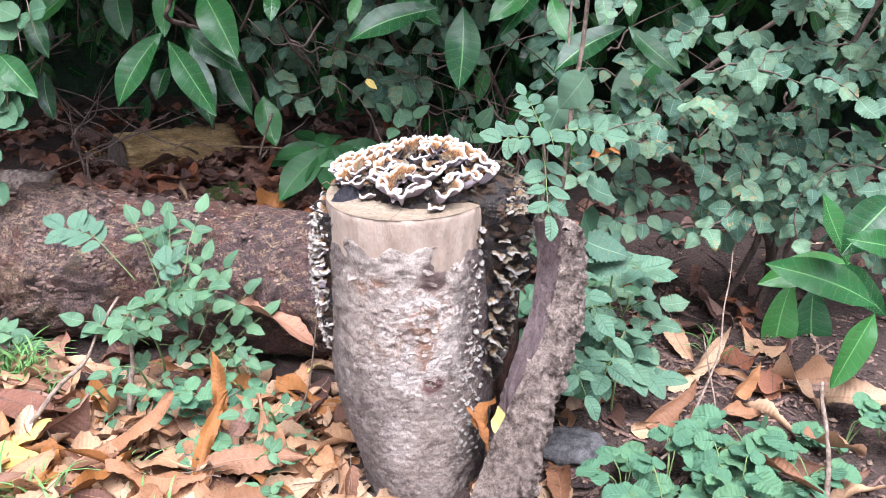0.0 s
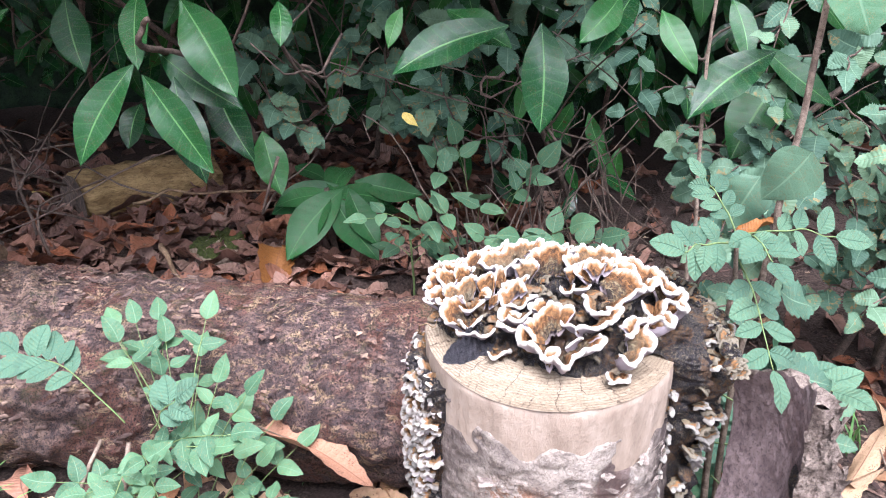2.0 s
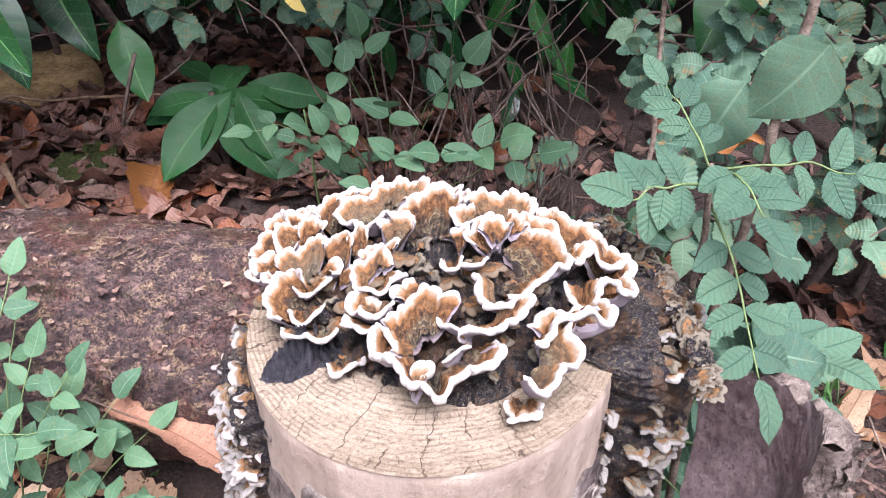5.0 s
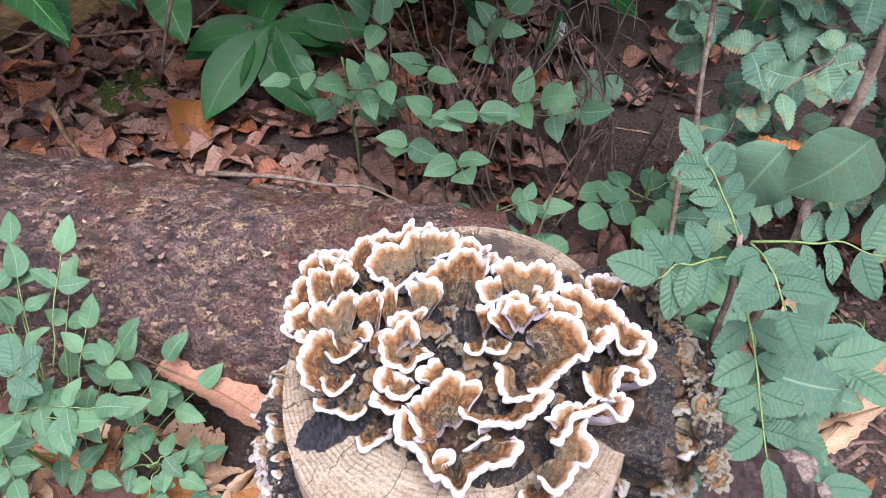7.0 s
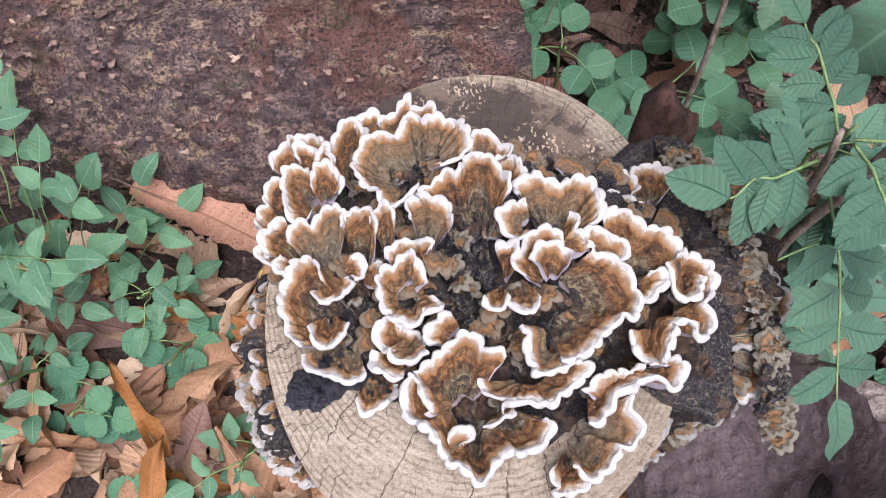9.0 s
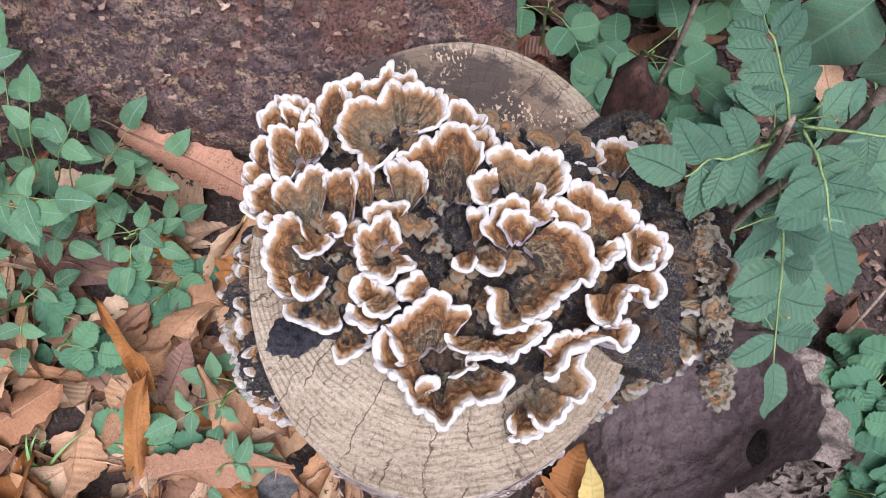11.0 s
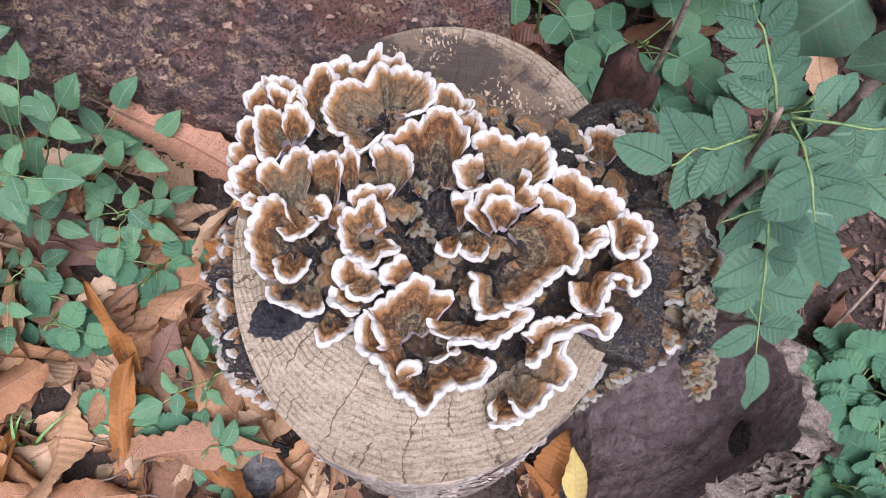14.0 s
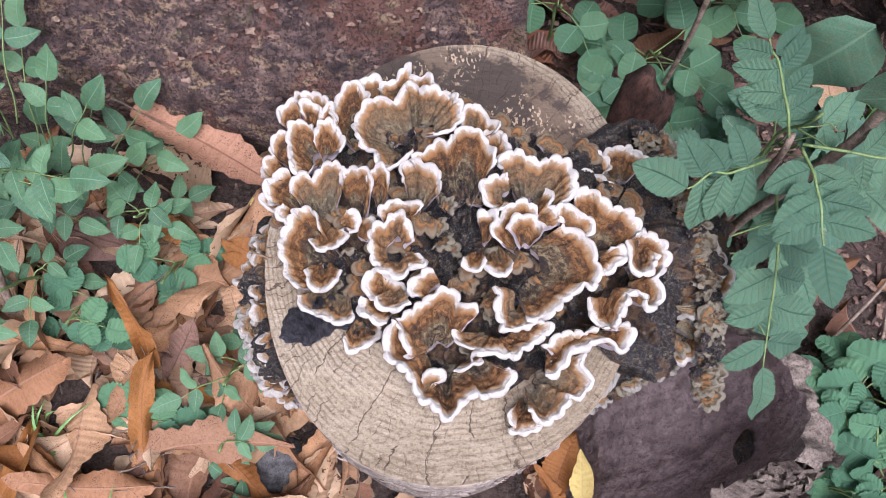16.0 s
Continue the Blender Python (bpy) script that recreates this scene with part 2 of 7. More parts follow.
DEAD = leaf_mat("dead_leaf", [(0.10, 0.045, 0.028), (0.28, 0.135, 0.065), (0.46, 0.28, 0.16), (0.51, 0.365, 0.235), (0.34, 0.15, 0.055), (0.47, 0.32, 0.195), (0.14, 0.065, 0.04), (0.40, 0.22, 0.115)], (0.28, 0.15, 0.09), 0.6, 16, 0.14, 0.3, (0.08, 0.035, 0.02), 0.6, 0.1)
OLD_DEAD = leaf_mat("weathered_dead_leaf", [(0.08, 0.04, 0.03), (0.18, 0.09, 0.062), (0.29, 0.165, 0.12), (0.27, 0.09, 0.036), (0.14, 0.078, 0.06), (0.31, 0.195, 0.145)], (0.12, 0.07, 0.05), 0.6, 14, 0.15, 0.3, (0.05, 0.025, 0.02), 1.0, 0.05)
ORANGE = leaf_mat("orange_dead_leaf", [(0.22, 0.085, 0.022), (0.30, 0.125, 0.03)], (0.2, 0.08, 0.03), 0.6, 16, 0.2, 0.3, (0.12, 0.05, 0.02), 0.6, 0.1)
PINK = leaf_mat("pinkish_dead_leaf", [(0.34, 0.17, 0.10), (0.38, 0.2, 0.125)], (0.2, 0.09, 0.05), 0.6, 17, 0.3, 0.3, (0.1, 0.045, 0.025), 0.8, 0.1)
YELLOW = leaf_mat("yellow_leaf", [(0.62, 0.48, 0.10), (0.72, 0.55, 0.2)], (0.55, 0.45, 0.2), 0.55, 10, 0.3, 0.35, (0.4, 0.22, 0.05), 0.6, 0.2)
GRASS = leaf_mat("grass_blade", [(0.10, 0.24, 0.06), (0.16, 0.3, 0.09)], (0.2, 0.34, 0.13), 0.45, 2, 0.1, 0.4, None, 0.3, 0.2)


def fungus_mat(name, age, pale=(0.56, 0.52, 0.465), inner=(0.42, 0.30, 0.19)):
    """age: how far the shelf has greyed; pale, inner: the rim and the zone behind it."""
    a = Mat(name)
    x, y = a.uv()
    n1 = a.noise(230, 5, 0.7)
    n2 = a.noise(900, 4, 0.75)
    hair = a.node("ShaderNodeCombineXYZ")
    a.put(hair.inputs[0], a.calc("MULTIPLY", x, 55.0))
    a.put(hair.inputs[1], a.calc("MULTIPLY", y, 10.0))
    fuzz = a.noise(1.0, 4, 0.7, hair.outputs[0])
    yy = a.calc("ADD", y, a.calc("MULTIPLY", a.calc("SUBTRACT", n1, 0.5), 0.11))
    yy = a.calc("ADD", yy, a.calc("MULTIPLY", a.calc("SUBTRACT", fuzz, 0.5), 0.05))
    yy = a.calc("ADD", yy, a.calc("MULTIPLY", a.calc("SUBTRACT", a.noise(75, 3, 0.6), 0.5), a.span(y, 1.02, 0.9, 0.0, 0.13)))
    half = a.calc("MULTIPLY", yy, 0.5)
    rim = 1.0 - 0.42 * age
    olive, rust, brown = (0.30, 0.24, 0.135), (0.29, 0.14, 0.05), (0.15, 0.07, 0.027)
    under = ((0.45, 0.39, 0.41), (0.38, 0.325, 0.34)) if age < 0.5 else ((0.22, 0.2, 0.18), (0.13, 0.115, 0.10))
    top = a.ramp(half, [(0.0, (0.03, 0.027, 0.026)), (0.10, (0.07, 0.06, 0.043)), (0.16, (0.29, 0.24, 0.14)), (0.20, (0.12, 0.085, 0.046)), (0.235, olive), (0.275, brown), (0.32, rust), (0.36, brown), (0.405, rust),
                       (0.434, tuple(0.72 * c for c in inner)), (0.454, tuple(c * rim for c in inner)), (0.472, tuple(c * rim for c in pale)), (0.55, tuple(c * rim for c in pale)), (0.585, under[0]), (0.74, under[1]), (1.0, (0.24, 0.19, 0.185))])
    upper = a.span(yy, 0.82, 0.70, 0.0, 1.0)
    band = a.calc("SINE", a.calc("MULTIPLY", yy, 78.0))
    col = a.mix(a.calc("MULTIPLY", a.span(band, 0.1, 0.9, 0.0, 0.6), upper), top, (0.06, 0.03, 0.015))
    blotch = a.noise(120, 5, 0.75)
    col = a.mix(a.calc("MULTIPLY", a.span(blotch, 0.55, 0.66, 0.0, 0.75), upper), col, (0.04, 0.027, 0.02))
    col = a.mix(a.calc("MULTIPLY", a.span(blotch, 0.42, 0.30, 0.0, 0.5), upper), col, (0.27, 0.16, 0.07))
    deep = a.calc("MULTIPLY", a.span(a.noise(150, 6, 0.72, warp=2.2), 0.46, 0.56), a.span(yy, 0.62, 0.28, 0.0, 0.9))
    col = a.mix(deep, col, (0.022, 0.018, 0.021))
    own = a.rand()
    col = a.mix(a.calc("MULTIPLY", a.span(own, 0.45, 1.0, age, min(1.0, age + 0.4)), upper), col, (0.24, 0.2, 0.125))
    col = a.mix(a.calc("MULTIPLY", a.span(fuzz, 0.52, 0.7, 0.0, 0.4), upper), col, (0.04, 0.022, 0.014))
    col = a.mix(a.calc("MULTIPLY", a.span(n2, 0.5, 0.68, 0.0, 0.4), upper), col, (0.04, 0.024, 0.016))
    h = a.calc("ADD", a.calc("MULTIPLY", n2, 0.6), a.calc("MULTIPLY", a.calc("MULTIPLY", band, upper), 0.3))
    h = a.calc("ADD", a.calc("ADD", h, n1), a.calc("MULTIPLY", fuzz, 0.5))
    return a.done(col, 0.8, a.bump(h, 0.8, 0.0018), 0.2)


def crust_mat():
    a = Mat("black_fungus_crust")
    n1, n2, n3 = a.noise(170, 6, 0.72, warp=2.6), a.noise(520, 5, 0.75, warp=1.6), a.noise(42, 4, 0.65)
    line = a.calc("ABSOLUTE", a.calc("SUBTRACT", a.noise(130, 4, 0.6, warp=3.0), 0.5))
    col = a.ramp(n1, [(0.3, (0.008, 0.007, 0.011)), (0.5, (0.022, 0.019, 0.025)), (0.59, (0.075, 0.064, 0.05)), (0.70, (0.26, 0.215, 0.135)), (0.86, (0.13, 0.10, 0.065))])
    col = a.mix(a.span(line, 0.035, 0.0, 0.0, 0.7), col, (0.30, 0.26, 0.19))
    col = a.mix(a.span(n2, 0.49, 0.60, 0.0, 0.9), col, (0.012, 0.010, 0.014))
    col = a.mix(a.span(n2, 0.36, 0.22, 0.0, 0.6), col, (0.36, 0.325, 0.255))
    col = a.mix(a.calc("MULTIPLY", a.span(n3, 0.5, 0.62, 0.0, 0.7), a.span(n1, 0.38, 0.55)), col, (0.17, 0.095, 0.045))
    return a.done(col, a.span(n1, 0.3, 0.6, 0.4, 0.9), a.bump(n2, 1.0, 0.003, a.bump(n1, 1.0, 0.006)), 0.3)


def cut_mat():
    a = Mat("cut_wood_face")
    p = a.place()
    sub = a.node("ShaderNodeVectorMath", operation="SUBTRACT")
    a.put(sub.inputs[0], p)
    sub.inputs[1].default_value = (-0.042, 0.985, 0.0)
    mp = a.node("ShaderNodeMapping")
    mp.inputs["Scale"].default_value = (1.0, 0.79, 0.0)
    a.put(mp.inputs[0], sub.outputs[0])
    ln = a.node("ShaderNodeVectorMath", operation="LENGTH")
    a.put(ln.inputs[0], mp.outputs[0])
    wob = a.noise(14, 3)
    rad = a.calc("ADD", ln.outputs["Value"], a.calc("MULTIPLY", wob, 0.009))
    ring = a.calc("MULTIPLY", a.calc("SINE", a.calc("MULTIPLY", rad, 2300.0)), a.span(a.noise(60, 3), 0.3, 0.65, 0.35, 1.0))
    wide = a.calc("SINE", a.calc("MULTIPLY", rad, 520.0))
    sp = a.node("ShaderNodeSeparateXYZ")
    a.put(sp.inputs[0], mp.outputs[0])
    ang = a.calc("ARCTAN2", sp.outputs[1], sp.outputs[0])

    def splits(around, wander, jag, thin, thick):
        """Cracks along the rays of the wood, jogging where they cross a ring."""
        w = a.calc("ADD", a.calc("MULTIPLY", ang, around), a.calc("MULTIPLY", a.noise(3.4 * around, 2), wander))
        w = a.calc("ADD", w, a.calc("MULTIPLY", a.noise(170, 3, 0.7), jag))
        return a.span(a.calc("ABSOLUTE", a.calc("SUBTRACT", a.calc("FRACT", w), 0.5)), thin, thick, 1.0, 0.0)

    outer = a.span(ln.outputs["Value"], 0.045, 0.085)
    crack = a.calc("MULTIPLY", splits(5.0, 1.3, 0.22, 0.006, 0.026), a.span(a.noise(34, 3), 0.42, 0.52))
    hair = a.calc("MULTIPLY", splits(16.0, 1.3, 0.4, 0.01, 0.05), a.span(a.noise(60, 3), 0.46, 0.58, 0.0, 0.75))
    crack = a.calc("MULTIPLY", a.calc("MAXIMUM", crack, hair), outer)
    fine = a.node("ShaderNodeCombineXYZ")
    a.put(fine.inputs[0], a.calc("MULTIPLY", ang, 40.0))
    a.put(fine.inputs[1], a.calc("MULTIPLY", rad, 420.0))
    grain = a.noise(1.0, 4, 0.7, fine.outputs[0])
    saw = a.noise(230, 5, 0.7, squash=(0.6, 1.6, 1.0))
    col = a.ramp(a.noise(9, 4, 0.6), [(0.3, (0.195, 0.155, 0.103)), (0.55, (0.285, 0.234, 0.163)), (0.75, (0.24, 0.204, 0.153))])
    col = a.mix(a.span(ring, -0.1, 0.8, 0.0, 0.7), col, (0.12, 0.087, 0.054))
    col = a.mix(a.span(wide, 0.3, 1.0, 0.0, 0.22), col, (0.17, 0.125, 0.08))
    col = a.mix(a.span(grain, 0.5, 0.68, 0.0, 0.6), col, (0.115, 0.083, 0.052))
    col = a.mix(a.span(saw, 0.5, 0.75, 0.0, 0.35), col, (0.36, 0.30, 0.22))
    speck = a.noise(850, 5, 0.85)
    col = a.mix(a.span(speck, 0.5, 0.72, 0.0, 0.5), col, (0.09, 0.062, 0.04))
    col = a.mix(a.span(speck, 0.42, 0.25, 0.0, 0.35), col, (0.36, 0.29, 0.21))
    # weathered grey rear half and the black stain beside the fungus
    q = a.node("ShaderNodeSeparateXYZ")
    a.put(q.inputs[0], p)
    back = a.span(a.calc("ADD", a.calc("ADD", q.outputs[1], a.calc("MULTIPLY", q.outputs[0], 0.5)), a.calc("MULTIPLY", a.noise(30, 4), 0.05)), 0.985, 1.06)
    back = a.calc("MULTIPLY", back, a.span(rad, 0.109, 0.096, 0.25, 1.0))
    col = a.mix(a.calc("MULTIPLY", back, 0.8), col, (0.075, 0.05, 0.033))
    stain = a.span(a.calc("ADD", a.calc("MULTIPLY", back, 0.5), a.noise(30, 5, 0.7)), 0.86, 1.0)
    col = a.mix(a.calc("MULTIPLY", stain, 0.72), col, (0.024, 0.019, 0.017))
    chips = a.calc("MULTIPLY", a.calc("MULTIPLY", a.span(a.noise(520, 3, 0.5, squash=(1.0, 0.6, 1.0)), 0.62, 0.7), back), a.span(a.noise(24, 2), 0.52, 0.64))
    col = a.mix(a.calc("MULTIPLY", chips, 0.8), col, (0.36, 0.27, 0.18))
    col = a.mix(a.calc("MULTIPLY", crack, 0.9), col, (0.05, 0.032, 0.022))
    h = a.calc("SUBTRACT", a.calc("ADD", a.calc("MULTIPLY", saw, 0.5), a.calc("MULTIPLY", grain, 0.3)), a.calc("MULTIPLY", crack, 1.5))
    return a.done(col, 0.8, a.bump(h, 0.6, 0.0012), 0.25)


def bare_mat():
    a = Mat("bare_weathered_wood")
    n = a.noise(45, 6, 0.7, squash=(1, 1, 0.35))
    m = a.noise(150, 6, 0.75, squash=(1, 1, 0.7))
    col = a.ramp(n, [(0.2, (0.26, 0.20, 0.148)), (0.5, (0.335, 0.265, 0.20)), (0.8, (0.40, 0.325, 0.252))])
    col = a.mix(a.span(m, 0.55, 0.8, 0.0, 0.6), col, (0.22, 0.165, 0.12))
    return a.done(col, 0.85, a.bump(m, 0.5, 0.002, a.bump(n, 0.5, 0.003)), 0.2)


def stump_bark_mat():
    a = Mat("flaking_stump_bark")
    n1, n2, n3 = a.noise(22, 6, 0.7, warp=0.6), a.noise(95, 6, 0.76, warp=0.5), a.noise(520, 6, 0.8)
    q = a.node("ShaderNodeSeparateXYZ")
    a.put(q.inputs[0], a.place())
    x, z = q.outputs[0], q.outputs[2]

    def patch(x0, z0, rx, rz, noise, soft=0.5, ragged=1.6):
        """A stain with a ragged outline round a place on the bark."""
        dx, dz = a.calc("MULTIPLY_ADD", x, 1 / rx, -x0 / rx), a.calc("MULTIPLY_ADD", z, 1 / rz, -z0 / rz)
        d = a.calc("SQRT", a.calc("ADD", a.calc("MULTIPLY", dx, dx), a.calc("MULTIPLY", dz, dz)))
        d = a.calc("ADD", d, a.calc("MULTIPLY", a.calc("SUBTRACT", noise, 0.5), ragged))
        return a.span(d, 1.0 + soft, 1.0 - soft)

    fl, fm = a.noise(85, 7, 0.78, warp=1.0), a.noise(48, 6, 0.75, warp=0.8)
    col = a.ramp(n2, [(0.22, (0.12, 0.093, 0.08)), (0.45, (0.22, 0.178, 0.15)), (0.62, (0.295, 0.245, 0.21)), (0.82, (0.38, 0.325, 0.28))])
    # grey-beige worn foot, cream flakes and rust over the upper middle
    col = a.mix(a.calc("MULTIPLY", patch(-0.012, 0.085, 0.055, 0.10, n1), 0.75), col, a.mix(a.span(fl, 0.35, 0.65), (0.33, 0.265, 0.215), (0.46, 0.385, 0.32)))
    col = a.mix(a.calc("MULTIPLY", patch(-0.058, 0.105, 0.022, 0.04, fl), a.span(n3, 0.3, 0.6, 1.0, 0.6)), col, (0.52, 0.45, 0.39))
    upper = patch(-0.045, 0.285, 0.072, 0.10, n1)
    col = a.mix(a.calc("MULTIPLY", upper, a.span(fl, 0.36, 0.52, 0.45, 1.0)), col, (0.60, 0.515, 0.425))
    col = a.mix(a.calc("MULTIPLY", patch(-0.024, 0.262, 0.042, 0.07, fm), a.span(fl, 0.34, 0.48, 0.55, 1.0)), col, (0.74, 0.66, 0.57))
    col = a.mix(a.calc("MULTIPLY", patch(-0.035, 0.205, 0.045, 0.02, n1), a.span(fl, 0.46, 0.54)), col, (0.6, 0.54, 0.48))
    for x0, z0, rx, rz, most in ((-0.085, 0.318, 0.03, 0.018, 0.85), (-0.018, 0.285, 0.03, 0.05, 0.75), (-0.06, 0.255, 0.05, 0.04, 0.5), (-0.02, 0.225, 0.014, 0.05, 0.7)):
        col = a.mix(a.calc("MULTIPLY", patch(x0, z0, rx, rz, fm), a.span(fm, 0.48, 0.58, 0.0, most)), col, (0.31, 0.135, 0.06))
    col = a.mix(a.calc("MULTIPLY", patch(-0.012, 0.332, 0.017, 0.020, n1, 0.2, 0.9), 0.85), col, (0.115, 0.07, 0.062))
    col = a.mix(a.calc("MULTIPLY", patch(-0.012, 0.183, 0.014, 0.012, fm, 0.3), 0.8), col, (0.13, 0.045, 0.04))
    # darker towards positive x
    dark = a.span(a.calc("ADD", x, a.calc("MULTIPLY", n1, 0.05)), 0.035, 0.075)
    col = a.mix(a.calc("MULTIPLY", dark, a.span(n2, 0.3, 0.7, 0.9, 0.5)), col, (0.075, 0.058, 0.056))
    col = a.mix(a.span(a.noise(30, 6, 0.75), 0.6, 0.68, 0.0, 0.5), col, (0.09, 0.065, 0.058))
    col = a.mix(a.span(n3, 0.5, 0.66, 0.0, 0.45), col, (0.085, 0.066, 0.06))
    return a.done(col, 0.92, a.bump(n3, 0.9, 0.0025, a.bump(n2, 0.8, 0.0035)), 0.15)


def log_mat():
    a = Mat("rotting_log_bark")
    n1, n2, n3 = a.noise(9, 5, 0.65, warp=0.5), a.noise(75, 6, 0.76, squash=(0.7, 1, 1)), a.noise(330, 5, 0.75)
    col = a.ramp(n2, [(0.25, (0.034, 0.023, 0.023)), (0.45, (0.12, 0.079, 0.071)), (0.6, (0.215, 0.142, 0.12)), (0.8, (0.38, 0.265, 0.21))])
    col = a.mix(a.span(n1, 0.5, 0.64, 0.0, 0.6), col, (0.19, 0.075, 0.045))
    flecks = a.span(a.noise(70, 6, 0.78, squash=(0.6, 1, 1)), 0.55, 0.62)
    col = a.mix(a.calc("MULTIPLY", flecks, a.span(a.noise(13, 3), 0.36, 0.55)), col, (0.40, 0.28, 0.17))
    moss = a.calc("MULTIPLY", a.span(a.noise(18, 3), 0.66, 0.72), a.span(n3, 0.4, 0.6))
    col = a.mix(a.calc("MULTIPLY", moss, 0.5), col, (0.14, 0.17, 0.04))
    q = a.node("ShaderNodeSeparateXYZ")
    a.put(q.inputs[0], a.place())
    end = a.span(a.calc("ADD", q.outputs[0], a.calc("MULTIPLY", n1, 0.25)), -0.46, -0.72)
    col = a.mix(a.calc("MULTIPLY", end, a.span(n2, 0.35, 0.65, 0.0, 0.9)), col, (0.33, 0.23, 0.16))
    col = a.mix(a.span(n3, 0.48, 0.62, 0.0, 0.85), col, (0.02, 0.014, 0.014))
    return a.done(col, a.span(n2, 0.3, 0.7, 0.45, 0.85), a.bump(n3, 1.0, 0.006, a.bump(n2, 1.0, 0.014)), 0.28)


def soil_mat():
    a = Mat("dark_soil")
    n1, n2 = a.noise(14, 6, 0.75), a.noise(200, 6, 0.78)
    col = a.ramp(n2, [(0.25, (0.028, 0.02, 0.016)), (0.5, (0.085, 0.06, 0.048)), (0.75, (0.17, 0.125, 0.10))])
    col = a.mix(a.span(n1, 0.45, 0.65, 0.0, 0.5), col, (0.12, 0.08, 0.065))
    return a.done(col, 0.95, a.bump(n2, 1.0, 0.006, a.bump(n1, 0.8, 0.01)), 0.2)


def plain_mat(name, dark, light, scale, rough=0.8, depth=0.002, stretch=None, gloss=0.3):
    a = Mat(name)
    n1, n2 = a.noise(scale * 1.5, 6, 0.75, squash=stretch), a.noise(scale * 8, 5, 0.75, squash=stretch)
    col = a.ramp(n1, [(0.3, dark), (0.7, light)])
    col = a.mix(a.span(n2, 0.5, 0.75, 0.0, 0.6), col, tuple(c * 0.45 for c in dark))
    return a.done(col, rough, a.bump(n2, 0.7, depth, a.bump(n1, 0.8, depth * 2)), gloss)


FUNGUS, OLD_FUNGUS = fungus_mat("bracket_fungus", 0.0), fungus_mat("greyed_bracket_fungus", 0.85, (0.46, 0.43, 0.37), (0.30, 0.255, 0.19))
FELT = fungus_mat("brown_felted_fungus", 0.3, (0.22, 0.165, 0.105), (0.19, 0.115, 0.06))
RUFFLE = fungus_mat("grey_ruffled_fungus", 0.3, (0.47, 0.43, 0.375), (0.32, 0.25, 0.175))
OLIVE = fungus_mat("olive_old_fungus", 0.6, (0.26, 0.225, 0.16), (0.15, 0.12, 0.075))
CRUST, CUT, BARE, STUMP_BARK, LOG, SOIL = crust_mat(), cut_mat(), bare_mat(), stump_bark_mat(), log_mat(), soil_mat()
SLAB_IN = plain_mat("slab_inner_face", (0.15, 0.11, 0.105), (0.25, 0.19, 0.178), 40, 0.75, 0.0016, (1, 1, 0.7), 0.25)
SLAB_OUT = plain_mat("slab_outer_bark", (0.11, 0.08, 0.063), (0.38, 0.305, 0.245), 60, 0.9, 0.004)
SOOT = plain_mat("blue_black_crust", (0.006, 0.006, 0.010), (0.085, 0.08, 0.092), 260, 0.5, 0.006, None, 0.4)
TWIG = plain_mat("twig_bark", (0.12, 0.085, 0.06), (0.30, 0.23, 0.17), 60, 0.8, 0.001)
# twig_bark darkened, hedge shade put into its colour; dark wood elsewhere uses it too
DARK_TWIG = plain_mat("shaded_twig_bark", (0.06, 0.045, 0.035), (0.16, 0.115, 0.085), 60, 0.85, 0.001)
GREEN_STEM = plain_mat("green_stem", (0.10, 0.15, 0.05), (0.17, 0.24, 0.085), 50, 0.55, 0.0005)
PALE_WOOD = plain_mat("pale_cut_wood", (0.13, 0.08, 0.045), (0.28, 0.19, 0.11), 30, 0.85, 0.002)
OCHRE = plain_mat("ochre_bare_wood", (0.24, 0.15, 0.06), (0.52, 0.36, 0.16), 26, 0.85, 0.004, (0.4, 0.4, 1.5))
ROTTEN = plain_mat("crumbling_pale_wood", (0.28, 0.195, 0.13), (0.6, 0.48, 0.36), 70, 0.9, 0.006, (1, 1, 0.3))
MOSS = plain_mat("moss", (0.05, 0.07, 0.015), (0.14, 0.17, 0.04), 120, 0.95, 0.004)
def crumb_mat(name, tones):
    a = Mat(name)
    n = a.noise(200, 4, 0.7)
    c = a.ramp(a.rand(), [(i / (len(tones) - 1), t) for i, t in enumerate(tones)])
    return a.done(a.mix(a.span(n, 0.4, 0.7, 0.0, 0.6), c, (0.03, 0.02, 0.018)), 0.85, a.bump(n, 0.8, 0.002), 0.3)


CRUMB = crumb_mat("bark_crumb", [(0.03, 0.02, 0.02), (0.08, 0.05, 0.042), (0.13, 0.075, 0.055), (0.22, 0.14, 0.10), (0.07, 0.04, 0.035), (0.34, 0.24, 0.16)])
HEDGE_SHADE = plain_mat("hedge_shade_sheet", (0.012, 0.03, 0.014), (0.03, 0.07, 0.03), 12, 0.9, 0.02)
STONE = plain_mat("grey_stone", (0.06, 0.058, 0.056), (0.17, 0.165, 0.16), 60, 0.85, 0.002)


# ---- ground ----
def ground_z(x, y):
    x, y = np.asarray(x, float), np.asarray(y, float)
    rise = 0.13 * smooth(1.45, 1.75, y) * smooth(0.25, -0.15, x) + 0.05 * smooth(1.4, 2.2, y)
    p = np.stack([x * 7, y * 7, np.zeros_like(x)], -1)
    return rise - 0.012 + 0.012 * fbm(p, 3, 4) * smooth(6, 1, np.hypot(x, y - 1))


def gz(x, y):
    return float(ground_z(np.array(x), np.array(y)))


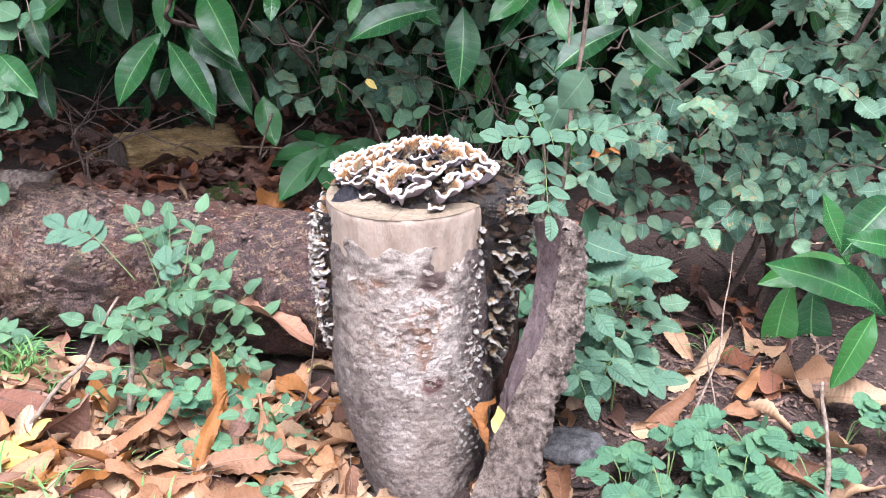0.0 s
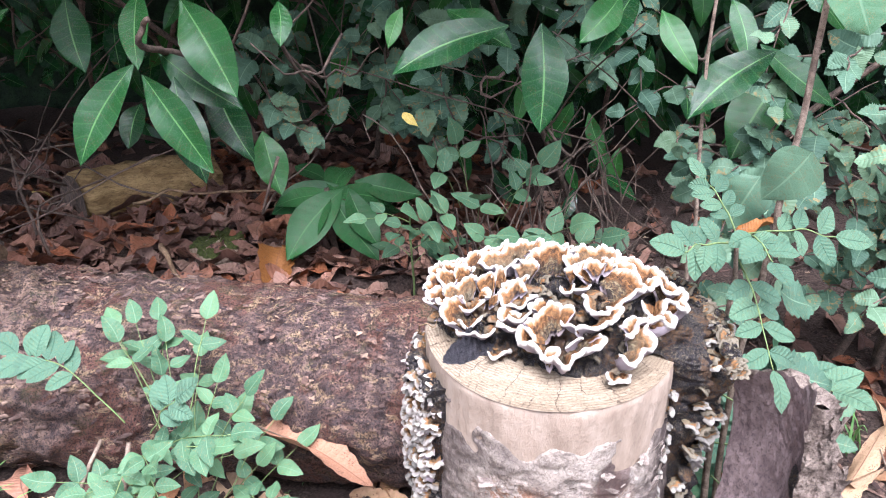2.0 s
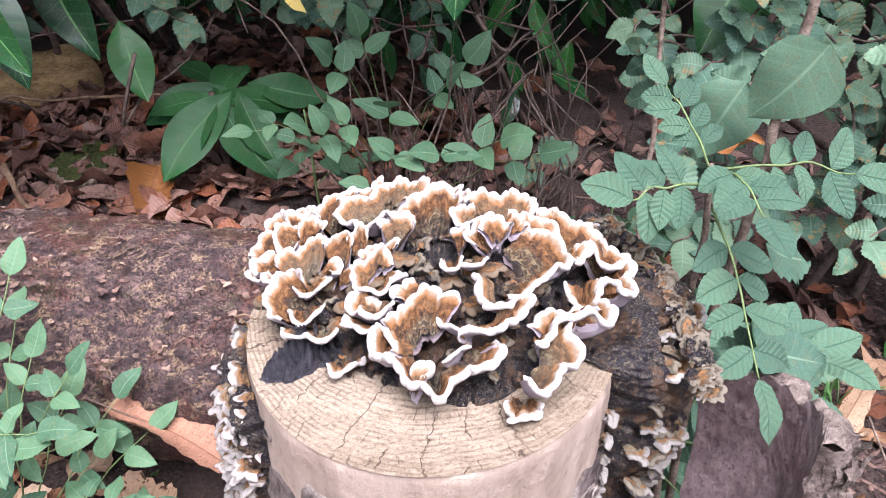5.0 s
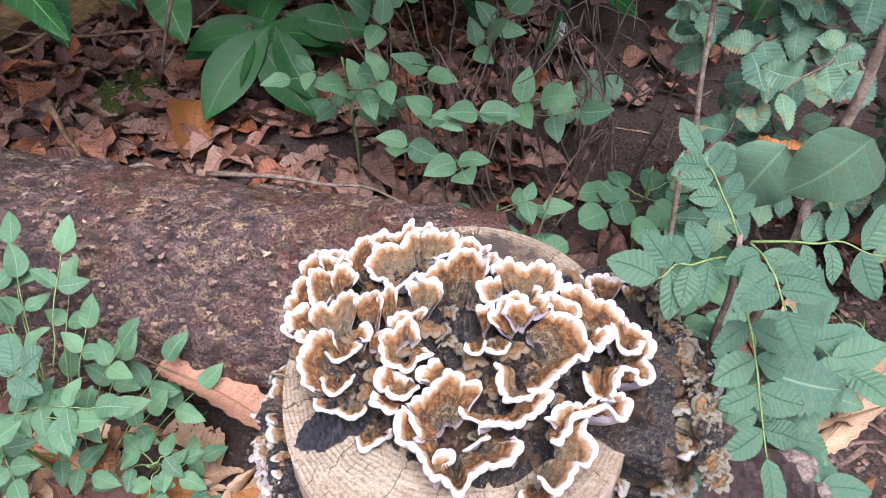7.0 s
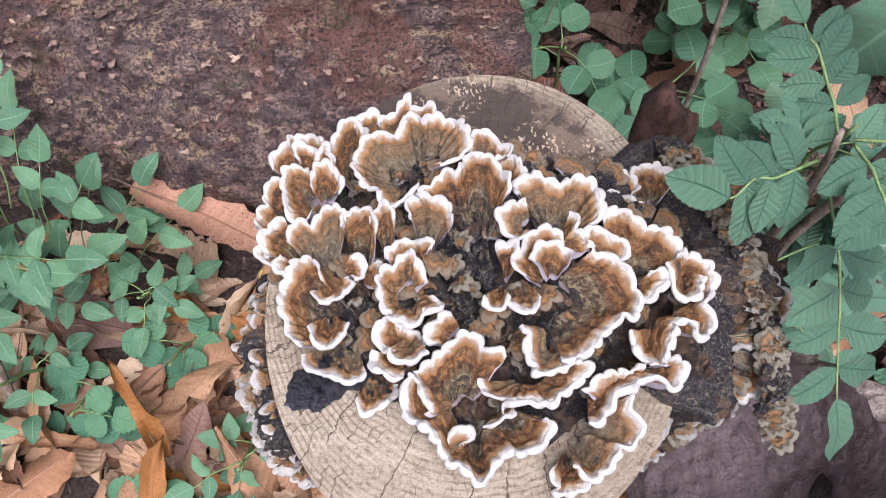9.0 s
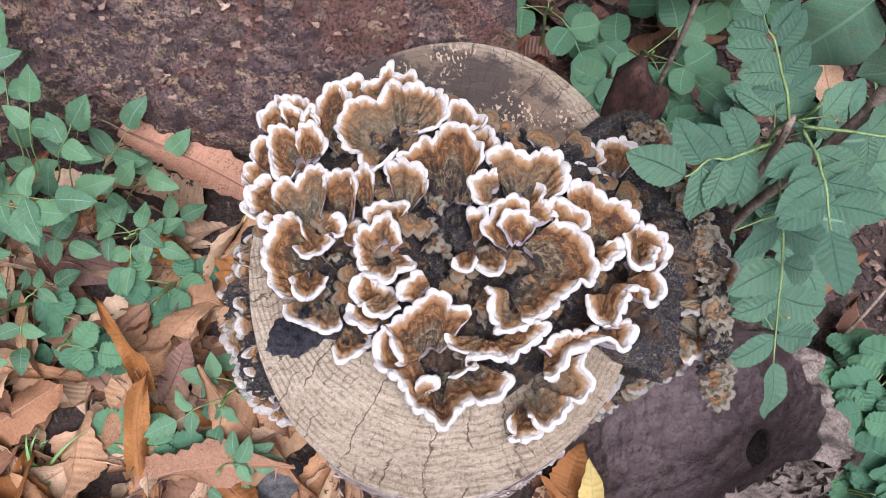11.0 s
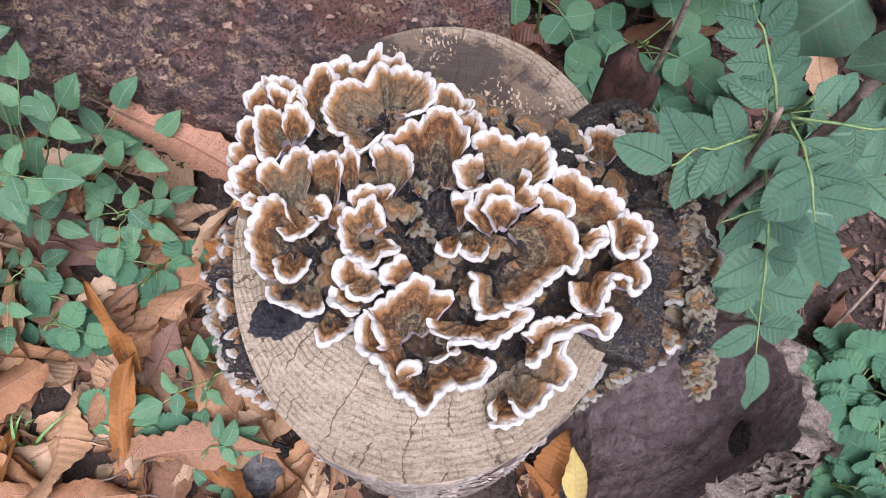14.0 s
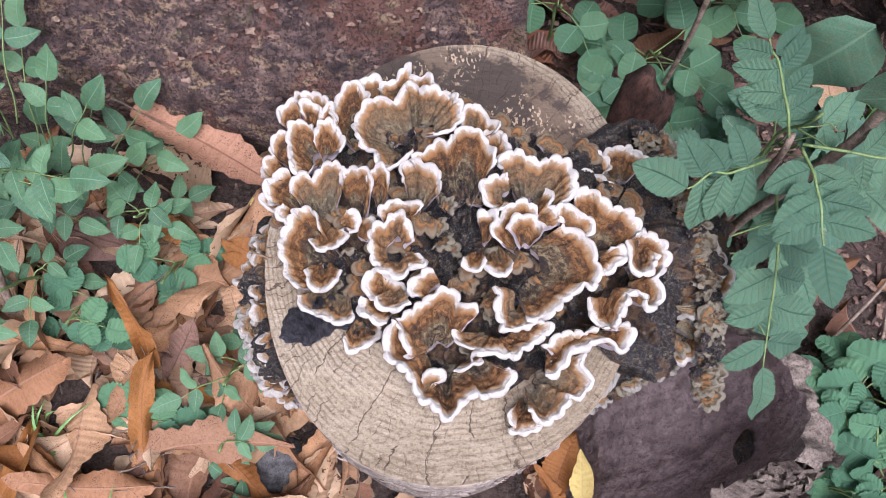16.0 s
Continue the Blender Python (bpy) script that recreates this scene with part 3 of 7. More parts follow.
def build_ground():
    s = np.linspace(-1, 1, 221)
    sx = np.sinh(s * 5.2) / math.sinh(5.2) * 60
    sy = sx + 1.2
    xx, yy = np.meshgrid(sx, sy, indexing="ij")
    zz = ground_z(xx, yy)
    zz = zz + 0.006 * fbm(np.stack([xx * 35, yy * 35, zz], -1), 3, 9) * smooth(3, 1, np.hypot(xx, yy - 1.2))
    g = Geo().grid(np.stack([xx, yy, zz], -1)[::-1])
    ob = part("ground", g, SOIL, None)
    tagged(ob, "dark brown crumbly soil under leaf litter", "ground", kind="structure")


build_ground()

# ---- the stump ----
CX, CY, TOP = -0.039, 0.976, 0.407
RX, RY, SKEW = 0.107, 0.137, 0.158


def stump_r(a, z):
    """The stump's reach from its axis, by direction and height."""
    a, z = np.asarray(a, float), np.asarray(z, float)
    e = 1 / np.sqrt((np.cos(a + SKEW) / RX) ** 2 + (np.sin(a + SKEW) / RY) ** 2)
    k = np.interp(z, [-0.06, 0.0, 0.03, 0.07, 0.11, 0.15, 0.21, 0.3, 0.36, 0.407], [0.70, 0.75, 0.80, 0.875, 0.94, 0.98, 1.0, 1.0, 0.998, 1.0])
    # the front undercuts a little below the saw cut
    k = k * (1 - np.interp(z, [0.0, 0.1, 0.2, 0.3, 0.36, 0.407], [0.08, 0.16, 0.17, 0.10, 0.045, 0.0]) * np.maximum(0, -np.sin(a)) ** 2)
    p = np.stack([np.cos(a) * 1.3, np.sin(a) * 1.3, z * 3], -1)
    return e * k * (1 + 0.012 * vnoise(p + 5, 2))


def on_stump(a, z, out=0.0):
    r = stump_r(a, z) + out
    return np.stack([CX + 0.012 * smooth(0.18, 0.0, z) + r * np.cos(a), CY + r * np.sin(a), z + 0 * r], -1)


def build_stump():
    t = thing("tree_stump", (CX, CY, gz(CX, CY)), "sawn tree stump with flaking bark and a pale cut face", "tree stump")
    a = np.linspace(0, 2 * np.pi, 240, endpoint=False)
    # bare wood body, rounded over at the saw cut
    z = np.concatenate([np.linspace(-0.06, 0.395, 90), [0.400, 0.404, 0.4065]])
    aa, zz = np.meshgrid(a, z, indexing="ij")
    p = on_stump(aa, zz, -0.001 + 0.0016 * fbm(np.stack([np.cos(aa) * 9, np.sin(aa) * 9, zz * 14], -1), 3, 3))
    p[:, -3:, :2] -= (p[:, -3:, :2] - (CX, CY)) * np.array((0.002, 0.006, 0.016))[None, :, None]
    g = Geo().grid(np.swapaxes(p, 0, 1), wrap=True)
    part("wood_body", g, BARE, t, "pale debarked wood band")
    # saw-cut face, slightly dished and rough
    r = np.linspace(0.002, 1, 70) ** 0.8
    rr, aa = np.meshgrid(r, a, indexing="ij")
    reach = (stump_r(aa, 0.407 + 0 * aa) - 0.0015) * rr
    x, y = CX + reach * np.cos(aa), CY + reach * np.sin(aa)
    saw = 0.0006 * vnoise(np.stack([x * 60, y * 900, 0 * x], -1), 3) + 0.0012 * fbm(np.stack([x * 40, y * 40, 0 * x], -1), 2)
    zz = 0.4068 + saw * smooth(1.0, 0.93, rr)
    part("cut_face", Geo().grid(np.stack([x, y, zz], -1)[::-1], wrap=True), CUT, t, "weathered saw-cut wood with rings and radial cracks")
    # bark, ragged at its upper edge and worn through in places
    z = np.linspace(-0.06, 0.385, 300)
    aa, zz = np.meshgrid(np.linspace(0, 2 * np.pi, 640, endpoint=False), z, indexing="ij")
    cyl = np.stack([np.cos(aa) * 0.12, np.sin(aa) * 0.12, zz], -1)
    n = fbm(cyl * 45, 4, 6)
    fine = fbm(cyl * 130, 3, 16)
    edge = np.interp(np.mod(aa, 2 * np.pi), [0, 3.3, 3.9, 4.4, 4.8, 5.2, 5.6, 6.28], [0.35, 0.372, 0.382, 0.372, 0.360, 0.345, 0.335, 0.35]) + 0.03 * fbm(cyl * 26, 4, 11)
    warp = 0.35 * np.stack([fbm(cyl * 50 + k, 2, 40 + k) for k in range(3)], -1)
    step = fbm(cyl * np.array((42, 42, 60)) + warp, 3, 21) * 3.2
    step = (np.floor(step) + smooth(0.0, 0.35, step - np.floor(step))) / 3.2
    pit = smooth(0.35, 0.6, fbm(cyl * 150, 2, 71))
    thick = 0.0026 + 0.0008 * n + 0.0010 * fine + 0.0005 * step - 0.0012 * pit
    thick = thick * (0.25 + 0.75 * smooth(0.0, -0.03, zz - edge))
    gone = smooth(edge - 0.003, edge + 0.002, zz)
    worn = smooth(0.62, 0.70, fbm(cyl * 24, 3, 31)) * smooth(0.1, 0.2, zz)
    out = thick * (1 - gone) - 0.009 * gone - 0.003 * worn * (1 - gone)
    p = on_stump(aa, zz, out)
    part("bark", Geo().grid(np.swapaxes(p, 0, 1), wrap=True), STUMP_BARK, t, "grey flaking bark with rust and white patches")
    # loose curled flakes on the bark
    g = Geo()
    for k in range(300):
        a0, z0 = RNG.uniform(-2.2, -0.7), RNG.uniform(0.15, 0.345)
        if z0 < 0.2 and RNG.random() < 0.55:
            continue
        c = on_stump(np.array(a0), np.array(z0), 0.003)
        s = RNG.uniform(0.002, 0.006)
        u, v = np.meshgrid(np.linspace(-1, 1, 5), np.linspace(-1, 1, 4), indexing="ij")
        rim = 1 - 0.3 * np.abs(u * v) + 0.2 * RNG.normal(size=u.shape)
        q = np.stack([u * s * RNG.uniform(0.6, 1.8) * rim, v * s * 0.6 * rim, s * 0.16 * (u ** 2) * RNG.uniform(0.2, 1.6) + s * 0.12 * v - 0.0006], -1)
        nrm = Vector((math.cos(a0), math.sin(a0), 0.15))
        m = aim(c, Vector(c) + Vector((RNG.normal() * 0.4, RNG.normal() * 0.4, 1)), nrm, 1.0)
        g.grid(q, m=m)
    part("bark_flake_layer", g, FLAKE, t, "small curled pale flakes")["kind"] = "stuff"
    return t


FLAKE = plain_mat("pale_flake", (0.20, 0.15, 0.125), (0.52, 0.45, 0.38), 90, 0.9, 0.001)
build_stump()


# ---- bracket fungus ----
def crust_reach(a):
    """How far the crust spreads from its middle in each direction."""
    a = np.mod(a, 2 * np.pi)

    def lobe(at, wide):
        return np.exp(-(np.abs(np.mod(a - at + np.pi, 2 * np.pi) - np.pi) / wide) ** 2)

    return 0.086 * (1 + 0.04 * np.sin(7 * a) + 0.24 * lobe(3.0, 0.7) + 0.26 * lobe(6.05, 0.5) + 0.14 * lobe(4.95, 0.45) + 0.06 * lobe(1.95, 0.3) - 0.34 * lobe(1.05, 0.42))


def crest(x, y):
    """Height of the shelves' rims over the plan: highest behind the middle, lower to all sides."""
    x, y = (np.asarray(x, float) + 0.03) * 10, (np.asarray(y, float) - 0.96) * 10
    h = 0.4611 + 0.0271 * x + 0.0204 * y - 0.0276 * x * x - 0.0016 * x * y - 0.0235 * y * y
    h = h - 0.0216 * x ** 3 - 0.0127 * x * x * y - 0.0231 * x * y * y - 0.0047 * y ** 3
    return np.clip(h, 0.408, 0.474)


def mound(x, y):
    """Height of the fungus's crust over the stump's cut face."""
    top = crest(x, y) - 0.014
    x, y = np.asarray(x, float) + 0.036, np.asarray(y, float) - 0.978
    a = np.arctan2(y, x)
    d = np.hypot(x, y) / crust_reach(a)
    front = smooth(0.1, -0.8, np.sin(a))
    return TOP + (top - TOP) * np.clip(1 - d ** (4.2 - 1.6 * front), 0, 1) ** (0.6 + 0.3 * front)


def ribbon_geo(base, out, up, w, lift, seed, rim=0.0022, lobe=0.0105, ruffle=0.0016, wave=0.0018):
    """A shelf of the fungus along a curve: zoned upper side, puffy scalloped rim, grooved underside."""
    q = np.random.default_rng(seed)
    step = np.linalg.norm(np.diff(base, axis=0), axis=1)
    arc = np.concatenate([[0], np.cumsum(step)])
    full = arc[-1]
    ph = q.uniform(0, 6.28, 6)
    phase = np.pi * arc / lobe + ph[0] + 0.9 * np.sin(arc / 0.011 + ph[1])
    puff = np.abs(np.sin(phase)) ** 0.55
    tip = smooth(0, min(0.006, 0.25 * full), np.minimum(arc, full - arc))
    slow = np.sin(arc * 2 * np.pi / 0.025 + ph[2] + 0.8 * np.sin(arc / 0.013 + ph[4]))
    reach = w * (0.65 + 0.35 * tip) + 0.0036 * (puff - 0.7) + 0.0004 * slow
    rise = math.tan(radians(lift)) * w
    cl, sl = math.cos(radians(lift)), math.sin(radians(lift))
    rows, uvs = [], []

    def row(d, dz, s, v):
        h = rise * s ** 1.2 * tip + wave * slow * s ** 2 + ruffle * (puff - 0.5) * s ** 3 - 0.0022 * s ** 6 * (0.4 + puff)
        h = h + 0.0007 * np.sin(s * w * 1900 + ph[3] + 1.5 * slow) * s * (1 - s) * 4
        rows.append(base + out * (d * 1.0)[:, None] + up * (h + dz)[:, None])
        uvs.append(np.stack([arc / 0.03, 0 * arc + v], -1))

    for s in (0.0, 0.12, 0.25, 0.38, 0.5, 0.6, 0.69, 0.77, 0.84, 0.9, 0.95):
        row(-w + reach * s, 0.25 * rim * max(0.0, s - 0.7) / 0.25, s, 1 - w * (1 - s) / 0.019)
    for a in (70, 40, 10, -25, -60):
        k = radians(a)
        f, n = rim * (0.9 * math.cos(k) - 0.2), rim * (math.sin(k) - 0.65)
        row(-w + reach + f * cl - n * sl, n * cl + f * sl, 1.0, 1.0 + 0.03 * (a < -20) + 0.04 * (a < -50))
    for s in (0.93, 0.8, 0.6, 0.3, 0.0):
        low = rim * 1.4 + 0.002 * (1 - s)
        row(-w + reach * s + low * sl, -low * cl, s, 1.07 + 0.9 * w * (1 - s) / 0.02)
    p = np.stack(rows)
    loose = np.minimum(1, np.linspace(0, 2.5, len(rows)))[:, None, None]
    p = p + loose * (0.0012 * np.stack([vnoise(p * 130 + k, seed + k) for k in (1, 2, 3)], -1) + 0.0004 * np.stack([vnoise(p * 330 + k, seed + k) for k in (4, 5, 6)], -1))
    return Geo().grid(p[:, ::-1], np.stack(uvs)[:, ::-1])


def bow(ax, ay, bx, by, bulge):
    """Points and outward directions of a circle's arc from a to b, bulging to the left of the way."""
    a, b = np.array((ax, ay)), np.array((bx, by))
    c = np.linalg.norm(b - a)
    along = (b - a) / c
    left = np.array((-along[1], along[0]))
    sag = max(0.02, bulge) * c
    r = (c * c / 4 + sag * sag) / (2 * sag)
    mid = (a + b) / 2 + left * (sag - r)
    half = math.acos(max(-1.0, min(1.0, 1 - sag / r)))
    th = np.linspace(-half, half, int(max(14, 2 * half * r / 0.0009)))
    n = np.outer(np.cos(th), left) + np.outer(np.sin(th), along)
    return mid + n * r, n, r


FUNGI = thing("bracket_fungus_cluster", (-0.03, 0.97, TOP), "ruffled brown bracket fungus with white rims, on a stump", "fungus")


def knobs(p, seed):
    """Folded, flaky relief of old crust, in metres."""
    fold = 1 - np.abs(fbm(p * 95, 3, seed))
    flake = 1 - np.abs(fbm(p * 260 + 0.6 * fbm(p * 60, 2, seed + 3)[..., None], 2, seed + 7))
    return 0.006 * (fold - 0.6) + 0.0030 * (flake - 0.6)


def build_mound():
    a = np.linspace(0, 2 * np.pi, 800, endpoint=False)
    rr, aa = np.meshgrid(np.linspace(0.01, 1, 280), a, indexing="ij")
    far = crust_reach(aa) * 0.97 * rr
    x, y = -0.036 + far * np.cos(aa), 0.978 + far * np.sin(aa)
    z = mound(x, y)
    k = np.stack([x, y, z], -1)
    z = z + 1.5 * knobs(k, 3) * smooth(1.0, 0.85, rr) - 0.003 - 0.02 * smooth(0.95, 1.0, rr)
    part("crust", Geo().grid(np.stack([x, y, z], -1)[::-1], wrap=True), CRUST, FUNGI, "black knobbly crust with grey-green film")


def side_crust(a0, a1, reach, heights, outs, seed, label):
    """Knobbly crust that spills over the rim and down the stump's flank."""
    aa, tt = np.meshgrid(np.linspace(a0, a1, 230), np.linspace(0, 1, 230), indexing="ij")
    u = (aa - a0) / (a1 - a0)
    steps = np.linspace(0, 1, len(heights))
    z = np.interp(tt, steps, heights)
    out = np.interp(tt, steps, outs)
    hump = np.sin(np.pi * u) ** 0.55
    drop = 0.25 * fbm(np.stack([u * 5, u * 0, u * 0 + seed], -1), 3)
    z = heights[0] + (z - heights[0]) * np.clip(hump + drop, 0.05, 1.2)
    k = on_stump(aa, z)
    ridge = 1 - np.abs(fbm(k * 75, 3, seed + 5))
    body = reach * np.maximum(out, 0) * hump * (0.8 + 0.55 * fbm(k * 30, 3, seed))
    body = body + np.minimum(out, 0) * reach + (0.006 * (ridge - 0.55) + 1.3 * knobs(k, seed)) * smooth(1.0, 0.9, tt)
    body = body - 0.012 * smooth(0.92, 1.0, tt) - 0.012 * (1 - smooth(0, 0.06, np.minimum(u, 1 - u)))
    r = stump_r(aa, z) + body
    p = np.stack([CX + r * np.cos(aa), CY + r * np.sin(aa), z + 0.003 * fbm(k * 60, 2, seed + 2)], -1)
    part("flank_crust", Geo().grid(np.swapaxes(p, 0, 1)[::-1]), CRUST, FUNGI, label)


build_mound()
side_crust(-0.74, 0.66, 0.046, [0.412, 0.424, 0.418, 0.395, 0.34, 0.27, 0.19, 0.12], [-0.4, -0.05, 0.6, 1.0, 0.95, 0.6, 0.35, 0.1], 3, "black knobbly crust spilling down the stump's side")
side_crust(2.86, 3.8, 0.017, [0.388, 0.392, 0.38, 0.345, 0.30, 0.24, 0.20], [-0.3, 0.5, 1.0, 1.0, 0.8, 0.6, 0.3], 7, "dark crust down the stump's side")

SHELF_COUNT = [0]


def spline(points, step):
    """A smooth line through control points, resampled at even steps."""
    p = np.array(points, float)
    q = np.concatenate([2 * p[:1] - p[1:2], p, 2 * p[-1:] - p[-2:-1]])
    t = np.linspace(0, 1, 24, endpoint=False)[:, None]
    out = []
    for k in range(len(p) - 1):
        a, b, c, d = q[k:k + 4]
        out.append(0.5 * (2 * b + (c - a) * t + (2 * a - 5 * b + 4 * c - d) * t ** 2 + (3 * b - a - 3 * c + d) * t ** 3))
    out = np.concatenate(out + [p[-1:]])
    arc = np.concatenate([[0], np.cumsum(np.linalg.norm(np.diff(out, axis=0), axis=1))])
    u = np.linspace(0, arc[-1], max(12, int(arc[-1] / step)))
    return np.stack([np.interp(u, arc, out[:, c]) for c in range(p.shape[1])], -1), u


def soften(p, n):
    """A running mean along a line, its ends kept."""
    n = min(n, (len(p) - 1) // 2)
    if n < 1:
        return p
    kern = np.hanning(2 * n + 3)[1:-1]
    pad = np.concatenate([2 * p[:1] - p[n:0:-1], p, 2 * p[-1:] - p[-2:-n - 2:-1]])
    return np.stack([np.convolve(pad[:, c], kern / kern.sum(), "valid") for c in range(p.shape[1])], -1)


def shelf(rx, ry, rim, k=0.25, dz=0.0, z=None, rise=0.55, thick=1.0, skin=None):
    """A bracket that fans out from its root to a lobed rim; the rim is drawn from the root in tenths of millimetres."""
    SHELF_COUNT[0] += 1
    seed = SHELF_COUNT[0]
    q = np.random.default_rng(seed)
    root = np.array((rx, ry))
    line, arc = spline(root + np.array(rim, float) * 1e-4, 0.0007)
    full, n = arc[-1], len(line)
    deep = root + 0.7 * (root - line.mean(0))
    foot = deep + (soften(line, 9) - deep) * k
    foot = soften(foot, 6)
    tang = np.gradient(line, axis=0)
    tang /= np.linalg.norm(tang, axis=1)[:, None] + 1e-9
    out = np.stack([tang[:, 1], -tang[:, 0]], -1)
    if np.sum(out * (line - foot)) < 0:
        out = -out
    ray = (line - foot) / (np.linalg.norm(line - foot, axis=1)[:, None] + 1e-6)
    out = soften(out * 0.65 + ray * 0.35, 3)
    out /= np.linalg.norm(out, axis=1)[:, None] + 1e-9
    reach = np.linalg.norm(line - foot, axis=1)
    ph = q.uniform(0, 6.28, 6)
    phase = np.pi * arc / 0.0082 + ph[0] + 1.7 * np.sin(arc / 0.012 + ph[1])
    puff = np.abs(np.sin(phase)) ** 0.6
    tip = smooth(0, min(0.005, 0.25 * full), np.minimum(arc, full - arc))
    slow = np.sin(arc * 2 * np.pi / 0.021 + ph[2] + 0.8 * np.sin(arc / 0.012 + ph[4]))
    zr = (crest(line[:, 0], line[:, 1]) + dz) if z is None else np.full(n, z)
    zr = zr + 0.0016 * slow + 0.0013 * (puff - 0.5)
    zf = zr - np.minimum(rise * reach, 0.016)
    floor = np.maximum(TOP + 0.001, mound(foot[:, 0], foot[:, 1]) - 0.003) if z is None else np.full(n, TOP + 0.0035 if rx < 0.05 else 0.39)
    zf = np.minimum(np.maximum(zf, floor), zr - 0.001)
    zf = soften(zf[:, None], 8)[:, 0]
    edge = 0.0015 * thick * (0.8 + 0.35 * puff) * (0.6 + 0.4 * tip)
    rows, uvs, none = [], [], 0 * arc

    def row(s, push, lift, v):
        p = foot + (line - foot) * s + out * push[:, None]
        h = zf + (zr - zf) * (0.35 * s + 0.65 * s ** 2.2) + lift
        tier = reach * s / 0.0046 + 0.5 * slow + 0.9 * vnoise(np.column_stack([p * 70, none]), seed)
        pleat = np.sin(arc * 2 * np.pi / 0.0063 + ph[3] + 2.2 * np.sin(arc / 0.009 + ph[5]))
        h = h + (0.0013 * (tier - np.floor(tier)) ** 2 + 0.0008 * pleat) * min(1.0, 6 * s * (1 - s)) * (lift > -0.9 * edge)
        rows.append(np.column_stack([p, h]))
        uvs.append(np.stack([arc / 0.03, 0 * arc + v], -1))

    def zone(d):
        return np.where(d < 0.006, d, 0.006 + 0.5 * (d - 0.006)) / 0.019

    for s in 1 - (1 - np.linspace(0, 1, 26)) ** 1.25:
        row(s, 0.0013 * (puff - 0.6) * s ** 4, edge * 0.55 * s ** 10, 1 - zone(reach * (1 - s)))
    for a in (60, 25, -10, -45, -80):
        t = radians(a)
        row(1.0, edge * math.cos(t) + 0.0013 * (puff - 0.6), edge * (math.sin(t) - 0.4), 1.0 + none + {60: 0.0, 25: 0.0, -10: 0.05, -45: 0.13, -80: 0.17}[a])
    for s in (0.97, 0.86, 0.7, 0.45, 0.2, 0.0):
        row(s, none, -1.35 * edge - 0.0022 * (1 - s), 1.18 + 0.8 * reach * (1 - s) / 0.02)
    p = np.stack(rows)
    loose = np.minimum(1, np.linspace(0, 2.5, len(rows)))[:, None, None]
    p = p + loose * (0.0011 * np.stack([vnoise(p * 140 + c, seed + c) for c in (1, 2, 3)], -1) + 0.0005 * np.stack([vnoise(p * 380 + c, seed + c) for c in (4, 5, 6)], -1))
    uv = np.stack(uvs)
    turn = np.sum(np.cross(np.append(tang[n // 2], 0), np.append(out[n // 2], 0)))
    if turn > 0:
        p, uv = p[:, ::-1], uv[:, ::-1]
    part("shelf", Geo().grid(p, uv), skin or FUNGUS, FUNGI)


def band(ax, ay, bx, by, bulge, w, lift):
    """An old felted shelf low on the mound, its rim running from a to b."""
    SHELF_COUNT[0] += 1
    p, n, r = bow(ax, ay, bx, by, bulge)
    w = min(w * 1.5, 0.96 * r + 0.002)
    foot = p - n * w
    z = np.maximum(TOP + 0.002, np.maximum(mound(foot[:, 0], foot[:, 1]), mound(p[:, 0], p[:, 1]) - 0.004) + 0.0025)
    z = np.convolve(np.pad(z, 4, mode="edge"), np.ones(9) / 9, "valid")
    base = np.column_stack([p, z])
    out = np.column_stack([n, np.zeros(len(n))])
    up = np.zeros_like(out)
    up[:, 2] = 1
    part("felted_shelf", ribbon_geo(base, out, up, w, lift, SHELF_COUNT[0], 0.0009, 0.0092, 0.0014, 0.0014), FELT, FUNGI)


shelf(-0.1161, 1.0403, [(-133, 114), (-119, 161), (-70, 159), (-22, 157), (28, 118), (61, 83)])
shelf(-0.1272, 1.0376, [(-97, 32), (-107, 99), (-70, 131), (-32, 143), (12, 97)])
shelf(-0.1191, 1.0359, [(-57, 78), (-46, 136), (-5, 138), (39, 90), (47, 25)])
shelf(-0.1105, 1.0321, [(-40, 71), (-9, 108), (29, 121), (49, 67), (63, 9)])
shelf(-0.1290, 1.0177, [(-117, 19), (-128, 72), (-99, 120), (-50, 147), (-5, 146)])
shelf(-0.1171, 1.0170, [(2, -90), (-60, -111), (-107, -79), (-126, 8), (-145, 108), (-132, 183), (-91, 201), (-36, 182), (-3, 139)], k=0.4)
shelf(-0.1093, 1.0189, [(-80, 60), (-56, 132), (-13, 157), (32, 139), (61, 85), (87, 40), (93, -10), (63, -42)])
shelf(-0.1337, 1.0078, [(-101, -29), (-113, 39), (-93, 87), (-54, 105)])
shelf(-0.1283, 0.9946, [(-96, -66), (-134, -13), (-146, 53), (-118, 115), (-72, 142), (-35, 136)])
shelf(-0.1247, 0.9829, [(-38, -65), (-93, -27), (-113, 26), (-87, 54)])
shelf(-0.1120, 0.9859, [(-164, 93), (-156, 160), (-111, 190), (-54, 156), (-2, 201), (44, 223), (100, 200), (136, 130)], k=0.3)
shelf(-0.0912, 0.9820, [(-92, 126), (-96, 180), (-65, 215), (-11, 208), (43, 168), (58, 112), (72, 56)])
shelf(-0.0948, 1.0305, [(-106, 3), (-118, 104), (-97, 175), (-73, 227), (-27, 275), (28, 252), (70, 188), (79, 138)])
shelf(-0.0847, 1.0433, [(-79, 85), (-64, 151), (-17, 167), (39, 143), (52, 56)])
shelf(-0.0673, 1.0383, [(-128, 107), (-97, 161), (-50, 169), (-4, 222), (27, 237), (57, 175), (103, 172), (147, 139), (180, 57)], k=0.4)
